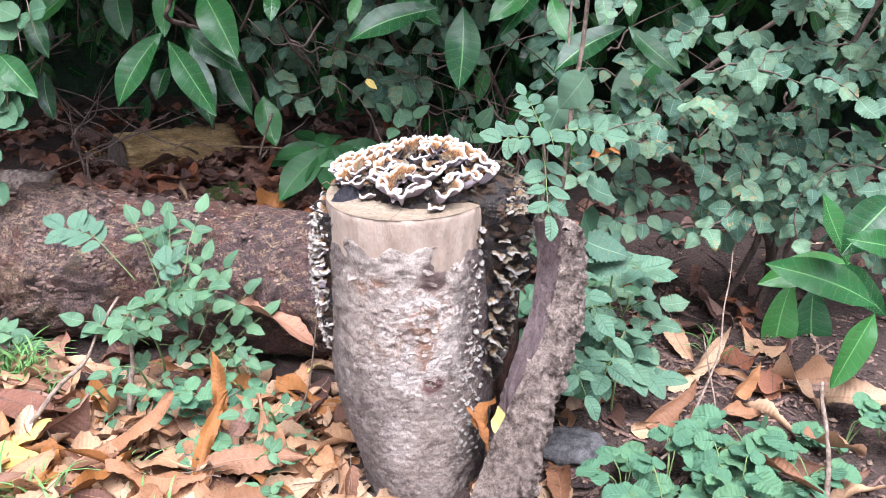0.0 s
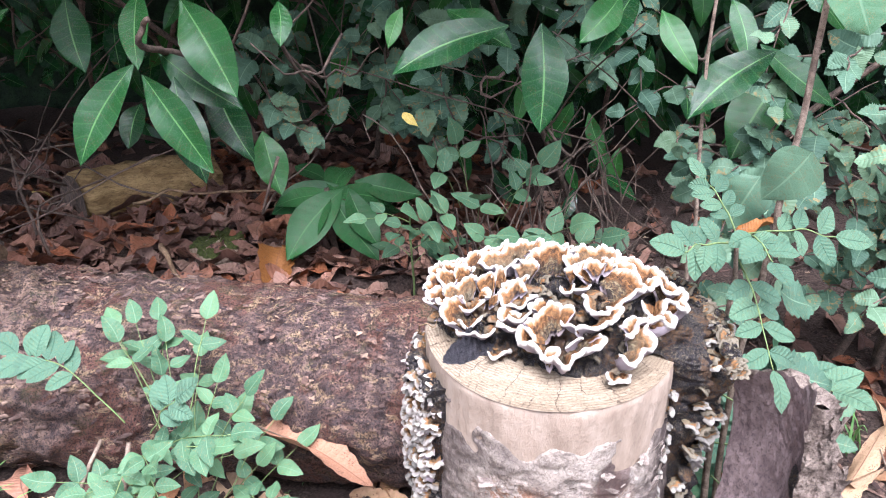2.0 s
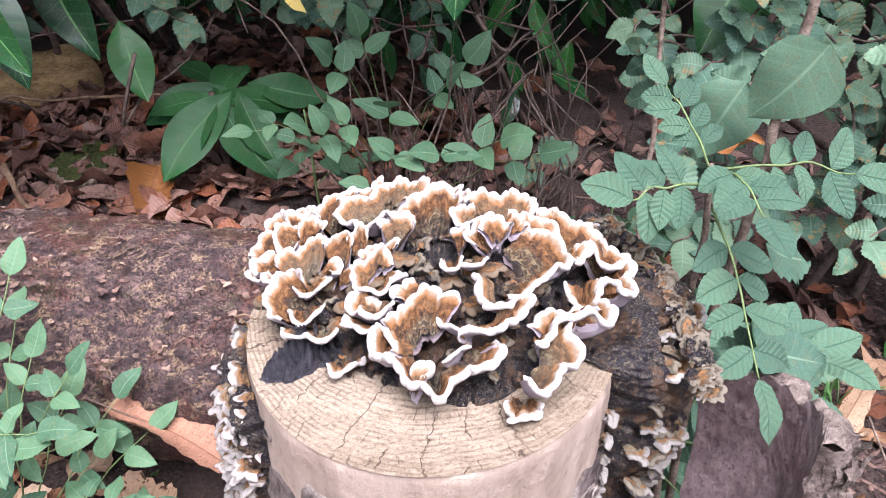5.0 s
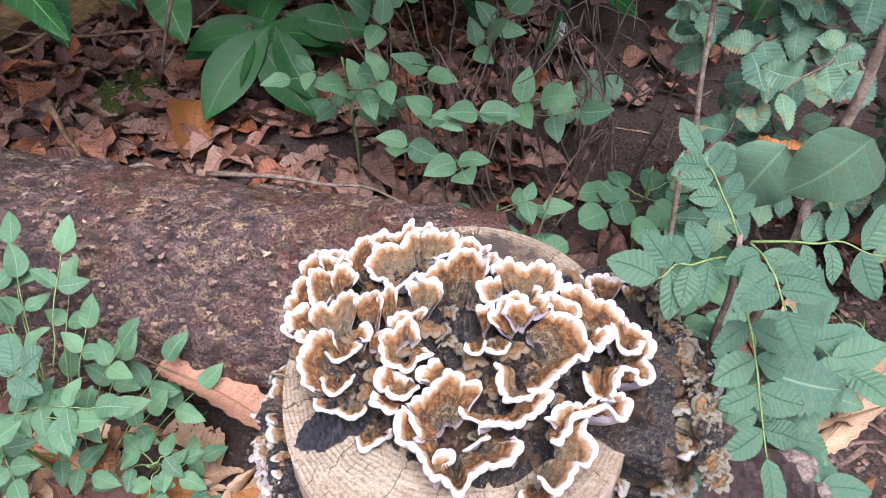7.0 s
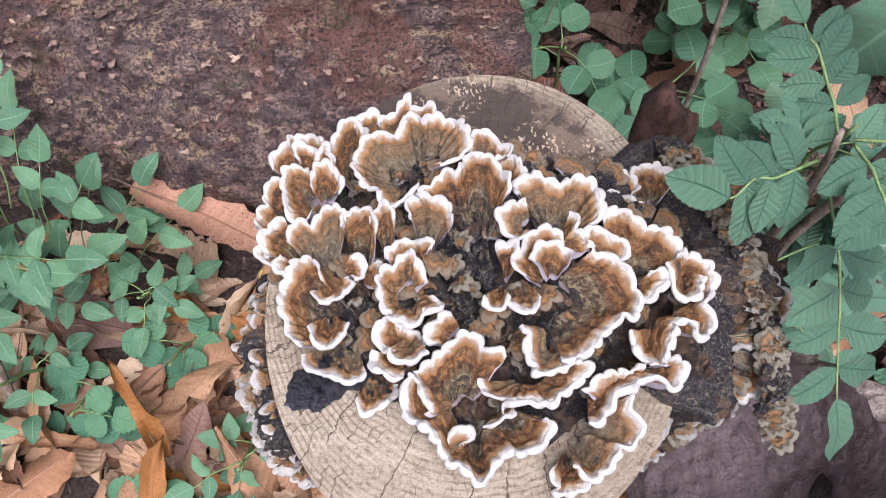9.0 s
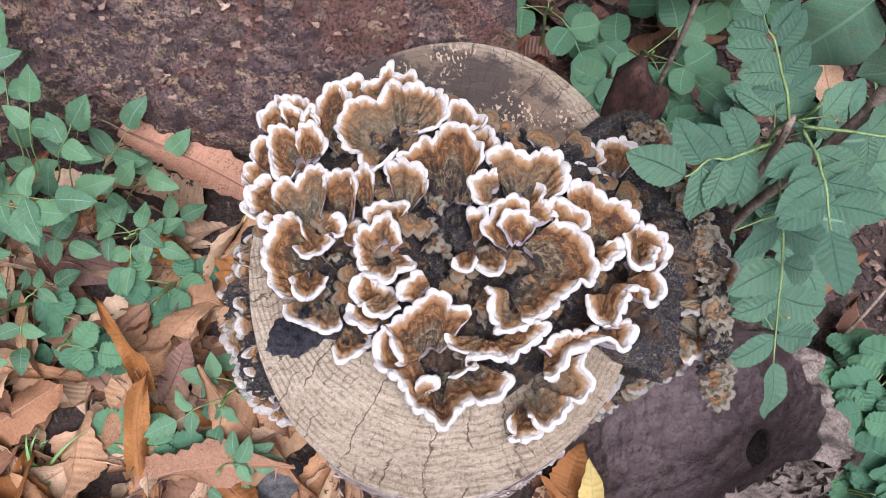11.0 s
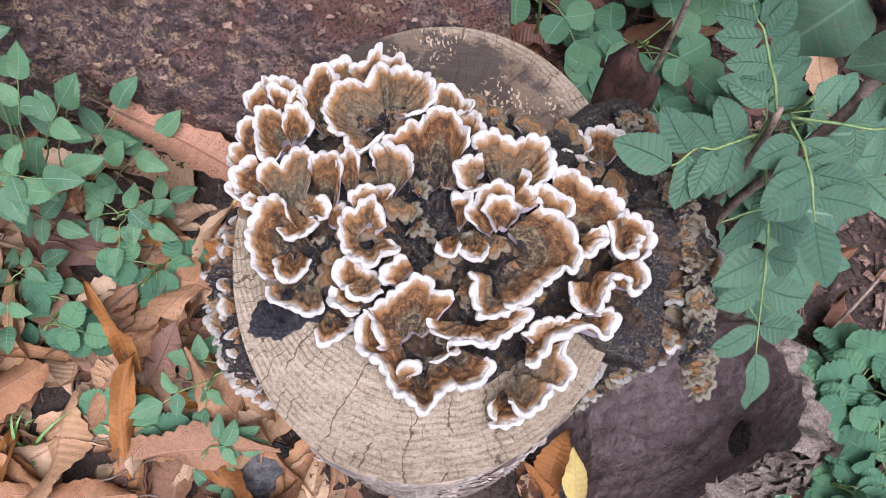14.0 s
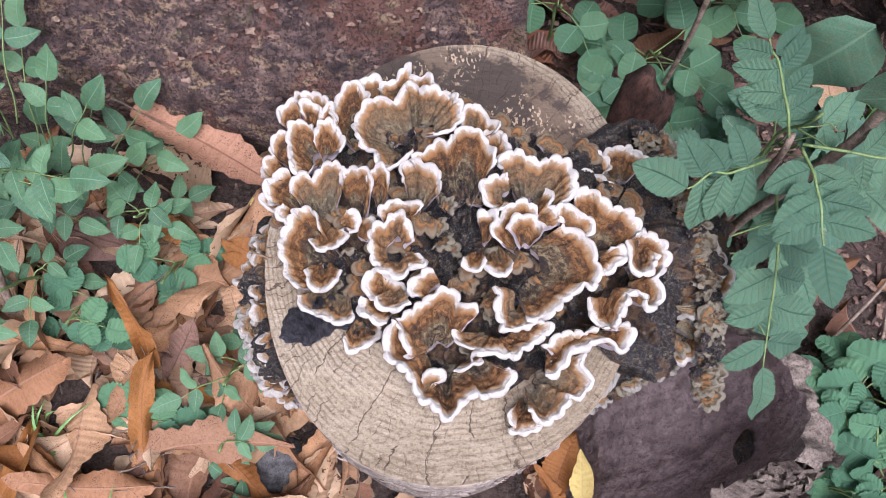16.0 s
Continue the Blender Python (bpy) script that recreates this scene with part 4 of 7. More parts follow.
shelf(-0.0629, 1.0199, [(-4, -144), (-72, -203), (-130, -207), (-180, -162), (-203, -90), (-263, -31), (-300, 48), (-285, 151), (-233, 223), (-156, 228), (-65, 214), (-3, 303), (70, 225), (136, 225), (202, 181), (242, 113), (258, 34), (221, -30), (162, -59), (105, -65)], k=0.42)
shelf(-0.0293, 1.0141, [(-72, 39), (-61, 129), (-21, 161), (21, 142), (60, 90), (94, 47), (111, 8), (80, -30)], dz=-0.004)
shelf(-0.0237, 0.9966, [(-25, 124), (11, 160), (53, 154), (90, 97), (107, 28), (122, -29)], dz=-0.005)
shelf(-0.0384, 0.9822, [(-239, 155), (-221, 204), (-171, 224), (-113, 252), (-58, 229), (-28, 265), (-12, 302), (30, 311), (85, 290), (109, 238), (143, 199), (160, 138), (156, 71)], k=0.3)
shelf(-0.0606, 0.9791, [(-68, 90), (-80, 177), (-50, 216), (-8, 205), (48, 160), (95, 134), (109, 85), (112, 16)])
shelf(-0.0800, 0.9857, [(-70, 78), (-57, 128), (-15, 149), (31, 121), (48, 49)])
shelf(-0.0696, 0.9703, [(-114, 46), (-99, 87), (-55, 97), (3, 105), (60, 86), (110, 57), (92, 26)], dz=-0.003)
shelf(-0.1068, 0.9580, [(-66, 153), (-81, 208), (-128, 262), (-183, 265), (-217, 193), (-258, 137), (-259, 46), (-227, -47), (-211, -117), (-157, -181)], k=0.2)
shelf(-0.1040, 0.9399, [(-194, -21), (-164, -79), (-107, -121), (-50, -147), (7, -172), (78, -183), (98, -151)], k=0.35)
shelf(-0.1089, 0.9704, [(-84, -34), (-48, -75), (12, -79), (72, -72), (107, -35), (96, 11)], dz=-0.002)
shelf(-0.1106, 0.9530, [(-89, -11), (-73, -91), (-29, -125), (29, -119), (73, -83), (88, -37)], dz=-0.002)
shelf(-0.0990, 0.9736, [(12, 57), (51, 49), (74, 8), (65, -43), (29, -56)])
shelf(-0.0908, 0.9710, [(37, 58), (66, 27), (70, -38), (46, -80)], dz=-0.006)
shelf(-0.0721, 0.9555, [(85, 27), (76, 79), (55, 134), (28, 169), (-24, 172), (-47, 134), (-102, 128), (-127, 65), (-120, -21), (-93, -87), (-43, -123), (4, -148), (46, -134), (91, -115), (143, -103), (150, -72), (116, -44)], k=0.4)
shelf(-0.0727, 0.9377, [(-87, 88), (-131, 68), (-152, 17), (-125, -42), (-75, -68)])
shelf(-0.0516, 0.9316, [(-17, 99), (-61, 88), (-104, 56), (-124, 20), (-109, -14)], k=0.6, thick=1.5)
shelf(-0.0727, 0.9338, [(-90, -28), (-77, -67), (-22, -86), (38, -79), (80, -65)], dz=0.002, thick=1.4)
shelf(-0.0780, 0.9284, [(-109, 49), (-124, -1), (-85, -46), (-41, -73), (8, -85)], thick=1.4)
shelf(-0.0520, 0.9109, [(-192, 81), (-150, 101), (-107, 134), (-65, 166), (-25, 173), (17, 192), (70, 197), (96, 168), (112, 125), (148, 98), (190, 106), (205, 84)], k=0.25)
shelf(-0.0488, 0.9036, [(-250, 163), (-275, 96), (-288, 20), (-257, -27), (-209, -52), (-173, -93), (-148, -146), (-116, -210), (-77, -233), (-39, -265), (-1, -304), (39, -295), (55, -248), (108, -228), (162, -197), (187, -222), (239, -214), (279, -193), (315, -153), (329, -121), (296, -114)], k=0.5, thick=1.6)
shelf(-0.0558, 0.9089, [(-153, 96), (-128, 46), (-122, -5), (-94, -47), (-116, -67)], k=0.5, thick=1.5)
shelf(-0.0578, 0.8849, [(-29, 70), (12, 94), (59, 107), (71, 76), (32, 52)], dz=-0.006, thick=1.4)
shelf(-0.0294, 0.9098, [(-132, 29), (-132, -15), (-89, -49), (-37, -74), (6, -83)])
shelf(-0.0198, 0.9099, [(-154, -120), (-142, -93), (-95, -87), (-43, -87), (8, -96), (46, -118), (78, -97), (113, -75), (153, -49), (183, -20), (210, 2), (182, 20), (143, 11)], k=0.4, thick=1.5)
shelf(-0.0336, 0.9041, [(-98, -94), (-57, -88), (-9, -73), (40, -53)], dz=-0.006)
shelf(-0.0105, 0.9236, [(-126, 62), (-103, 15), (-116, -33), (-103, -83), (-92, -125), (-64, -139), (-27, -126), (15, -112), (65, -101)], k=0.5, thick=1.6)
shelf(-0.0110, 0.9513, [(-79, -7), (-114, 19), (-122, 60), (-94, 91), (-70, 134), (-29, 164), (25, 178), (64, 161), (94, 109)], k=0.35)
shelf(-0.0083, 0.9499, [(-80, 40), (-62, 80), (-11, 101), (53, 90), (90, 32)], dz=0.004)
shelf(-0.0018, 0.9402, [(109, 160), (153, 141), (205, 125), (239, 76), (268, 26), (284, -50), (249, -125), (209, -113), (154, -152), (99, -185), (57, -231), (-9, -252), (-66, -265)], k=0.35, thick=1.3)
shelf(-0.0221, 0.9492, [(-70, -76), (-40, -103), (-15, -126), (23, -143), (51, -121), (69, -78)])
shelf(-0.0317, 0.9471, [(-75, -20), (-61, -61), (-23, -79), (17, -72), (40, -47)])
shelf(-0.0270, 0.9549, [(-38, 70), (-25, 112), (12, 114), (45, 90), (49, 36)])
shelf(-0.0026, 0.9757, [(-153, 98), (-156, 166), (-119, 193), (-78, 198), (-26, 168), (40, 142), (81, 148), (138, 158), (181, 143), (191, 87), (203, 26), (187, -22), (148, -63), (109, -76)], k=0.3, thick=1.25)
shelf(-0.0173, 0.9749, [(5, -79), (-42, -73), (-82, -36), (-98, 9), (-87, 59), (-42, 87), (22, 85)], k=0.35)
shelf(-0.0024, 0.9617, [(52, 143), (81, 107), (62, 51), (96, 9), (124, -38)], k=0.5)
shelf(0.0135, 0.9546, [(-58, 74), (-22, 120), (18, 106), (55, 71), (97, 53), (107, 13), (73, -31)], thick=1.4)
shelf(0.0272, 0.9550, [(-107, 151), (-69, 190), (-25, 208), (14, 176), (53, 142), (111, 136), (169, 117), (198, 88), (225, 53), (214, 0)], k=0.35, thick=1.3)
shelf(0.0305, 0.9426, [(-42, -73), (15, -63), (66, -28), (101, 9), (79, 46), (37, 34)], thick=1.4)
shelf(0.0528, 0.9508, [(-87, 3), (-75, -57), (-60, -112), (-32, -142), (18, -118), (57, -64), (85, -11)], k=0.35, thick=1.3)
shelf(0.0391, 0.9361, [(78, 177), (147, 217), (230, 214), (262, 171), (267, 88), (205, 5), (221, -70), (190, -121), (134, -140), (144, -91), (90, -66), (34, -92), (1, -149), (-28, -212), (-59, -254)], k=0.55, thick=1.6)
shelf(0.0129, 0.9128, [(203, -21), (269, -24), (310, -45), (266, -101), (220, -110), (181, -76), (126, -80), (62, -107), (0, -136), (-47, -177), (-93, -227), (-131, -242)], k=0.5, thick=1.6)
shelf(-0.0017, 0.8898, [(194, 88), (192, 42), (207, 0), (228, -51), (189, -88), (140, -88), (110, -126), (80, -160), (47, -194), (-1, -200), (-37, -168), (-65, -144)], k=0.45, thick=1.4)
shelf(-0.0067, 0.8810, [(-76, -16), (-93, -56), (-63, -98), (-85, -126), (-32, -145), (23, -131), (57, -90), (78, -50)], z=0.414, k=0.3)
shelf(0.0872, 0.9588, [(67, 152), (124, 133), (175, 80), (171, 12), (180, -67), (132, -144), (52, -172), (-4, -154)], z=0.415, k=0.3)
shelf(0.0816, 0.9418, [(-95, -97), (-34, -125), (27, -118), (83, -74), (111, -21)], z=0.405)
shelf(0.0364, 0.9992, [(-92, 52), (-55, 109), (7, 130), (65, 113), (92, 67), (57, 28)], z=0.436)
shelf(0.0530, 1.0055, [(-120, 75), (-82, 115), (-23, 120), (31, 132), (68, 133), (98, 90), (140, 46)], z=0.432)
shelf(0.0738, 1.0056, [(-65, 81), (2, 113), (61, 93), (94, 45)], z=0.424)
shelf(0.0299, 0.9868, [(-56, 72), (4, 126), (60, 110), (99, 65), (124, 14), (85, -40)], z=0.441)
shelf(-0.0923, 0.9254, [(-85, -97), (-48, -142), (14, -130), (57, -103), (99, -67), (114, -23)], z=0.415, k=0.3)
shelf(-0.0765, 0.9363, [(-39, 131), (-4, 69), (52, 32), (98, -24), (83, -53)], dz=-0.006)
shelf(0.0323, 0.9226, [(-96, 26), (-78, -39), (-41, -90), (21, -97)], dz=-0.006)
shelf(0.0147, 0.9006, [(-146, 28), (-78, 61), (-10, 84), (72, 90), (134, 108)], dz=-0.006)
shelf(-0.1341, 0.9921, [(-80, 75), (-108, 30), (-88, -24), (-38, -49)], dz=-0.003)

# older brown felted layers low between the pale-rimmed shelves
for k in range(90):
    a0 = 2.4 * k + RNG.normal() * 0.2
    d0 = math.sqrt((k + 0.5) / 90) * 0.95 * float(crust_reach(a0))
    fx, fy, face, r0 = -0.036 + d0 * math.cos(a0), 0.978 + d0 * math.sin(a0), RNG.normal(a0, 0.8), RNG.uniform(0.007, 0.012)
    if (math.hypot(fx + 0.028, fy - 0.975) < 0.026 and k % 3) or (math.sin(a0) < -0.1 and d0 > 0.7 * crust_reach(a0)):
        continue
    ux, uy = math.sin(face) * r0, -math.cos(face) * r0
    band(fx - ux, fy - uy, fx + ux, fy + uy, RNG.uniform(0.25, 0.5), r0 * 0.8, RNG.uniform(-6, 10))


def fold(batch, x, y, z, face, r0, lift, seed):
    """A small crumpled ridge of old crust."""
    ux, uy = math.sin(face) * r0, -math.cos(face) * r0
    p, n, r = bow(x - ux, y - uy, x + ux, y + uy, RNG.uniform(0.15, 0.6))
    base = np.column_stack([p, np.full(len(p), z) + 0.002 * vnoise(np.column_stack([p * 120, 0 * p[:, 0]]), seed)])
    out = np.column_stack([n, np.zeros(len(n))])
    up = np.zeros_like(out)
    up[:, 2] = 1
    g = ribbon_geo(base, out, up, min(r0 * 0.9, 0.9 * r), lift, seed, 0.0008, 0.005, 0.0012, 0.002)
    batch.add(g.v[0], g.f[0], g.uv[0])


olive_folds, black_folds = Geo(), Geo()
for k in range(300):
    a0 = 2.4 * k
    d0 = math.sqrt((k + 0.5) / 300) * 0.93 * float(crust_reach(a0))
    fx, fy = -0.036 + d0 * math.cos(a0), 0.978 + d0 * math.sin(a0)
    fold(black_folds if k % 4 else olive_folds, fx, fy, float(mound(fx, fy)) + 0.001, RNG.uniform(0, 6.28), RNG.uniform(0.003, 0.0075), RNG.uniform(5, 50), 700 + k)
for k in range(190):
    a0, e0 = -0.62 + 1.12 * ((k * 0.618) % 1), 0.004 + 0.040 * ((k * 0.382) % 1)
    c0 = on_stump(np.array(a0), np.array(0.40), e0)
    fold(black_folds if k % 3 == 0 else olive_folds, float(c0[0]), float(c0[1]), 0.426 - 0.026 * (e0 / 0.046) ** 2, RNG.normal(a0, 0.9), RNG.uniform(0.004, 0.009), RNG.uniform(0, 45), 1100 + k)
part("olive_crust_folds", olive_folds, OLIVE, FUNGI, "crumpled olive-grey old growth")["kind"] = "stuff"
part("black_crust_folds", black_folds, CRUST, FUNGI, "crumpled black old growth")["kind"] = "stuff"


def flank_ribbon(a0, a1, z0, z1, w, out, seed, skin=OLD_FUNGUS, lift=0.0, lobe=0.0065):
    """A ruffled shelf curving out of the stump's side between two angles."""
    t = np.linspace(0, 1, int(16 + 900 * (a1 - a0) * 0.13))
    a = a0 + (a1 - a0) * t
    z = z0 + (z1 - z0) * t + 0.002 * np.sin(6 * t + 2 * seed)
    base = on_stump(a, z, w * 0.6 + out * (0.55 + 0.45 * np.sin(np.pi * t)))
    tang = np.gradient(base, axis=0)
    tang /= np.linalg.norm(tang, axis=1)[:, None]
    n = np.cross(tang, np.array((0, 0, 1.0)))
    n /= np.linalg.norm(n, axis=1)[:, None]
    up = np.cross(n, tang)
    part("side_shelf", ribbon_geo(base, n, up, w, lift, seed, 0.0011, lobe, 0.0016, 0.0022), skin, FUNGI)


# dense small grey ruffles down one side
for k in range(104):
    u, v = (k * 0.618) % 1, (k + 0.5) / 104
    a0 = 3.0 + 0.62 * u
    depth = math.sin(math.pi * min(1.0, max(0.0, (a0 - 2.86) / 0.95)))
    z0 = 0.388 - 0.185 * v * (0.35 + 0.65 * depth)
    flank_ribbon(a0, a0 + RNG.uniform(0.10, 0.2), z0, z0 + RNG.normal() * 0.008, RNG.uniform(0.006, 0.010), 0.020 * depth * math.sin(math.pi * (0.25 + 0.7 * v)), 300 + k, RUFFLE if k % 4 else OLD_FUNGUS, RNG.uniform(-25, 30))
for k in range(54):
    u, v = (k * 0.618) % 1, (k + 0.5) / 54
    a0 = 2.98 + 0.66 * u
    depth = math.sin(math.pi * min(1.0, max(0.0, (a0 - 2.86) / 0.95)))
    flank_ribbon(a0, a0 + 0.11 + 0.06 * v, 0.394 - 0.05 * v, 0.391 - 0.05 * v, 0.0085, (0.003 + 0.014 * v) * depth, 620 + k, RUFFLE, 35 - 50 * v)
# olive ruffles and tan shelves on the black crust
for k in range(120):
    u, v = (k * 0.618) % 1, (k + 0.5) / 120
    a0, z0 = -0.66 + 1.1 * u, 0.412 - 0.235 * v
    hump = math.sin(math.pi * (a0 + 0.74) / 1.40) ** 0.55
    swell = 0.046 * hump * float(np.interp(z0, [0.12, 0.19, 0.27, 0.34, 0.395, 0.42], [0.1, 0.35, 0.6, 0.95, 1.0, 0.5]))
    flank_ribbon(a0, a0 + RNG.uniform(0.08, 0.2), z0, z0 + RNG.normal() * 0.01, RNG.uniform(0.006, 0.012), max(0.0, swell - 0.001), 400 + k, OLIVE if k % 2 else OLD_FUNGUS if k % 3 else CRUST, RNG.uniform(-30, 25))
flank_ribbon(-0.34, -0.02, 0.402, 0.408, 0.018, 0.036, 470, FUNGUS, 12, 0.009)
flank_ribbon(-0.56, -0.30, 0.394, 0.398, 0.016, 0.030, 471, FUNGUS, 8, 0.009)
flank_ribbon(0.22, 0.44, 0.414, 0.412, 0.014, 0.012, 474, FUNGUS, 15, 0.009)
flank_ribbon(0.40, 0.58, 0.416, 0.414, 0.012, 0.008, 475, FUNGUS, 15, 0.009)
flank_ribbon(-0.52, -0.18, 0.345, 0.335, 0.017, 0.034, 472, OLD_FUNGUS, 0, 0.009)
flank_ribbon(-0.38, -0.06, 0.315, 0.305, 0.017, 0.034, 473, OLD_FUNGUS, 0, 0.009)
# thin frill at the edge of the bare bark
for k in range(14):
    z0 = 0.38 - 0.015 * k
    a0 = -0.80 + RNG.normal() * 0.05
    flank_ribbon(a0, a0 + 0.06, z0, z0 + RNG.normal() * 0.003, 0.005, 0.001, 500 + k, OLD_FUNGUS, 0, 0.005)
# small pale rings on the darker side of the bark
for k in range(46):
    a0, z0 = -1.1 + 0.5 * ((k * 0.618) % 1), 0.05 + 0.17 * (k + 0.5) / 46
    flank_ribbon(a0, a0 + RNG.uniform(0.02, 0.045), z0, z0 + RNG.normal() * 0.004, 0.0018, 0.0012, 560 + k, OLD_FUNGUS, 25, 0.004)
# black lump beside the shelves
g = Geo()
uu, vv = np.meshgrid(np.linspace(0, 1, 40), np.linspace(0, 2 * np.pi, 90, endpoint=False), indexing="ij")
ragged = 1 + 0.32 * fbm(np.stack([np.cos(vv) * 2.2, np.sin(vv) * 2.2, 0 * vv + 4], -1), 3)
lx, ly = -0.112 + 0.021 * ragged * uu * np.cos(vv), 0.932 + 0.014 * ragged * uu * np.sin(vv) + 0.006 * uu * np.cos(vv)
lz = TOP + 0.005 * (1 - uu ** 2) + 0.011 * fbm(np.stack([lx, ly, 0 * lx], -1) * 160, 3) * (1 - uu) + 0.009 * np.abs(fbm(np.stack([lx, ly, 0 * lx], -1) * 330, 3)) * (1 - uu ** 4) - 0.001 * uu
part("crust_patch", g.grid(np.stack([lx, ly, lz], -1)[::-1], wrap=True), SOOT, FUNGI, "flat black crust on the cut wood")


# ---- bark slab leaning outwards ----
def build_slab():
    t = thing("bark_slab", (0.09, 0.88, gz(0.09, 0.88)), "thick curved slab of bark leaning beside the stump", "bark")
    s, v = np.meshgrid(np.linspace(0, 1, 190), np.linspace(0, 1, 90), indexing="ij")
    ragged = 0.012 * fbm(np.stack([v * 6, v * 0, v * 0 + 2], -1), 3, 5)
    z = -0.03 + (0.425 + ragged - 0.02 * v) * s
    x0 = np.interp(s, [0, 0.23, 0.4, 0.595, 0.7, 0.855, 1], [0.012, 0.040, 0.063, 0.098, 0.118, 0.134, 0.134]) - 0.045 * v ** 1.5 * (0.05 + 0.95 * s) + 0.018 * np.sin(np.pi * v) + 0.022 * v * s + 0.045 * v * (1 - s)
    y0 = 0.822 + 0.026 * s + 0.010 * np.sin(9 * s) * s + v * (0.13 - 0.045 * s)
    k = np.stack([x0, y0, z], -1)
    inner = k + np.stack([-1 + 0 * s, -0.2 + 0 * s, 0.2 + 0 * s], -1) * (0.0014 * fbm(k * np.array((40, 40, 20)), 4, 4) + 0.0010 * fbm(k * np.array((190, 190, 120)), 3, 24) + 0.0004 * np.round(1.5 * fbm(k * np.array((30, 30, 14)), 3, 34)))[..., None]
    chunk = 1 - np.abs(fbm(k * np.array((45, 45, 22)), 3, 8))
    wide = 0.011 + 0.066 * (1 - s) * smooth(0.8, 0, v) + (0.006 + 0.007 * (1 - s)) * (chunk - 0.5) + 0.007 * fbm(k * np.array((150, 150, 80)), 4, 12)
    outer = k + np.stack([0.93 + 0 * s, -0.45 + 0.5 * v, -0.1 + 0 * s], -1) * wide[..., None]
    part("inner_face", Geo().grid(inner), SLAB_IN, t, "smooth dull purple-brown inner face")
    shell = np.concatenate([inner[:, :1], 0.6 * inner[:, :1] + 0.4 * outer[:, :1] - (0, 0.003, 0), outer, inner[:, -1:]], 1)
    g = Geo().grid(shell[:, ::-1])
    g.grid(np.stack([inner[-1], inner[-1] * 0.5 + outer[-1] * 0.5 + np.array((0, 0, 0.003)), outer[-1]]))
    part("outer_bark", g, SLAB_OUT, t, "rough pale corky bark")
    g = Geo()
    for q in range(260):
        i, j = int(RNG.integers(8, 188)), int(RNG.integers(0, 9))
        c = Vector(outer[i, j]) if q % 2 else Vector(inner[i, 0] * (1 - q / 260) + outer[i, 0] * (q / 260))
        u, w = np.meshgrid(np.linspace(-1, 1, 5), np.linspace(-1, 1, 3), indexing="ij")
        sz = RNG.uniform(0.004, 0.011)
        blk = np.stack([w * sz * 0.45, u * sz, sz * 0.35 * (1 - u ** 2) * (1 - w ** 2) + sz * 0.2 * RNG.normal(size=u.shape)], -1)
        g.grid(blk, m=aim(c, c + Vector((0.2 + RNG.normal() * 0.2, RNG.normal() * 0.25, 1)), (0.5, -1, 0.1 * RNG.normal()), 1.0))
    part("bark_ridges", g, SLAB_OUT, t)["kind"] = "stuff"
    uu, vv = np.meshgrid(np.linspace(0, 1, 12), np.linspace(0, 2 * np.pi, 24, endpoint=False), indexing="ij")
    c = inner[152, 22]
    kn = np.stack([c[0] - 0.004 * (1 - uu ** 2) + 0.003 * np.cos(vv) * uu, c[1] + 0.011 * uu * np.cos(vv), c[2] + 0.016 * uu * np.sin(vv)], -1)
    part("knot", Geo().grid(kn + 0.0015 * vnoise(kn * 200)[..., None], wrap=True), CRUST, t, "dark knot hole")


build_slab()


def build_chip():
    u, v = np.meshgrid(np.linspace(0, 1, 40), np.linspace(-1, 1, 24), indexing="ij")
    low = gz(0.095, 1.09) - 0.02
    top = 0.410 - 0.026 * np.maximum(v + 0.6, 0) ** 1.25 - 0.045 * np.maximum(-0.6 - v, 0) + 0.003 * vnoise(np.stack([v * 6, 0 * v, 0 * v + 3], -1))
    x = 0.0915 + 0.0185 * v + 0.003 * fbm(np.stack([u * 5, v * 2, u * 0], -1), 3)
    y = 1.088 - 0.012 * (1 - v ** 2) + 0.006 * (1 - u)
    front = np.stack([x, y, low + (top - low) * u], -1)
    back = front + np.array((0.004, 0.011, -0.002))
    loop = np.concatenate([front, back[:, ::-1]], 1)
    loop = np.concatenate([loop, 0.5 * (loop[-1:] + loop[-1:, ::-1])], 0)
    loop = loop + 0.0016 * fbm(loop * np.array((70, 70, 25)), 4)[..., None]
    t = new("bark_piece", Geo().grid(loop, wrap=True).mesh("bark_piece", CHIP))
    tagged(t, "pointed red-brown piece of bark standing behind the stump", "bark")


CHIP = plain_mat("red_brown_bark", (0.028, 0.016, 0.012), (0.14, 0.068, 0.047), 75, 0.7, 0.002, (1, 1, 0.4))
build_chip()


# ---- logs behind ----
def log_axis(x):
    return np.interp(x, [-0.95, -0.6, -0.3, 0.0, 0.1], [1.47, 1.44, 1.385, 1.31, 1.285])


PLATE = crumb_mat("fissured_bark", [(0.07, 0.045, 0.038), (0.13, 0.085, 0.065), (0.22, 0.15, 0.11), (0.10, 0.062, 0.05)])


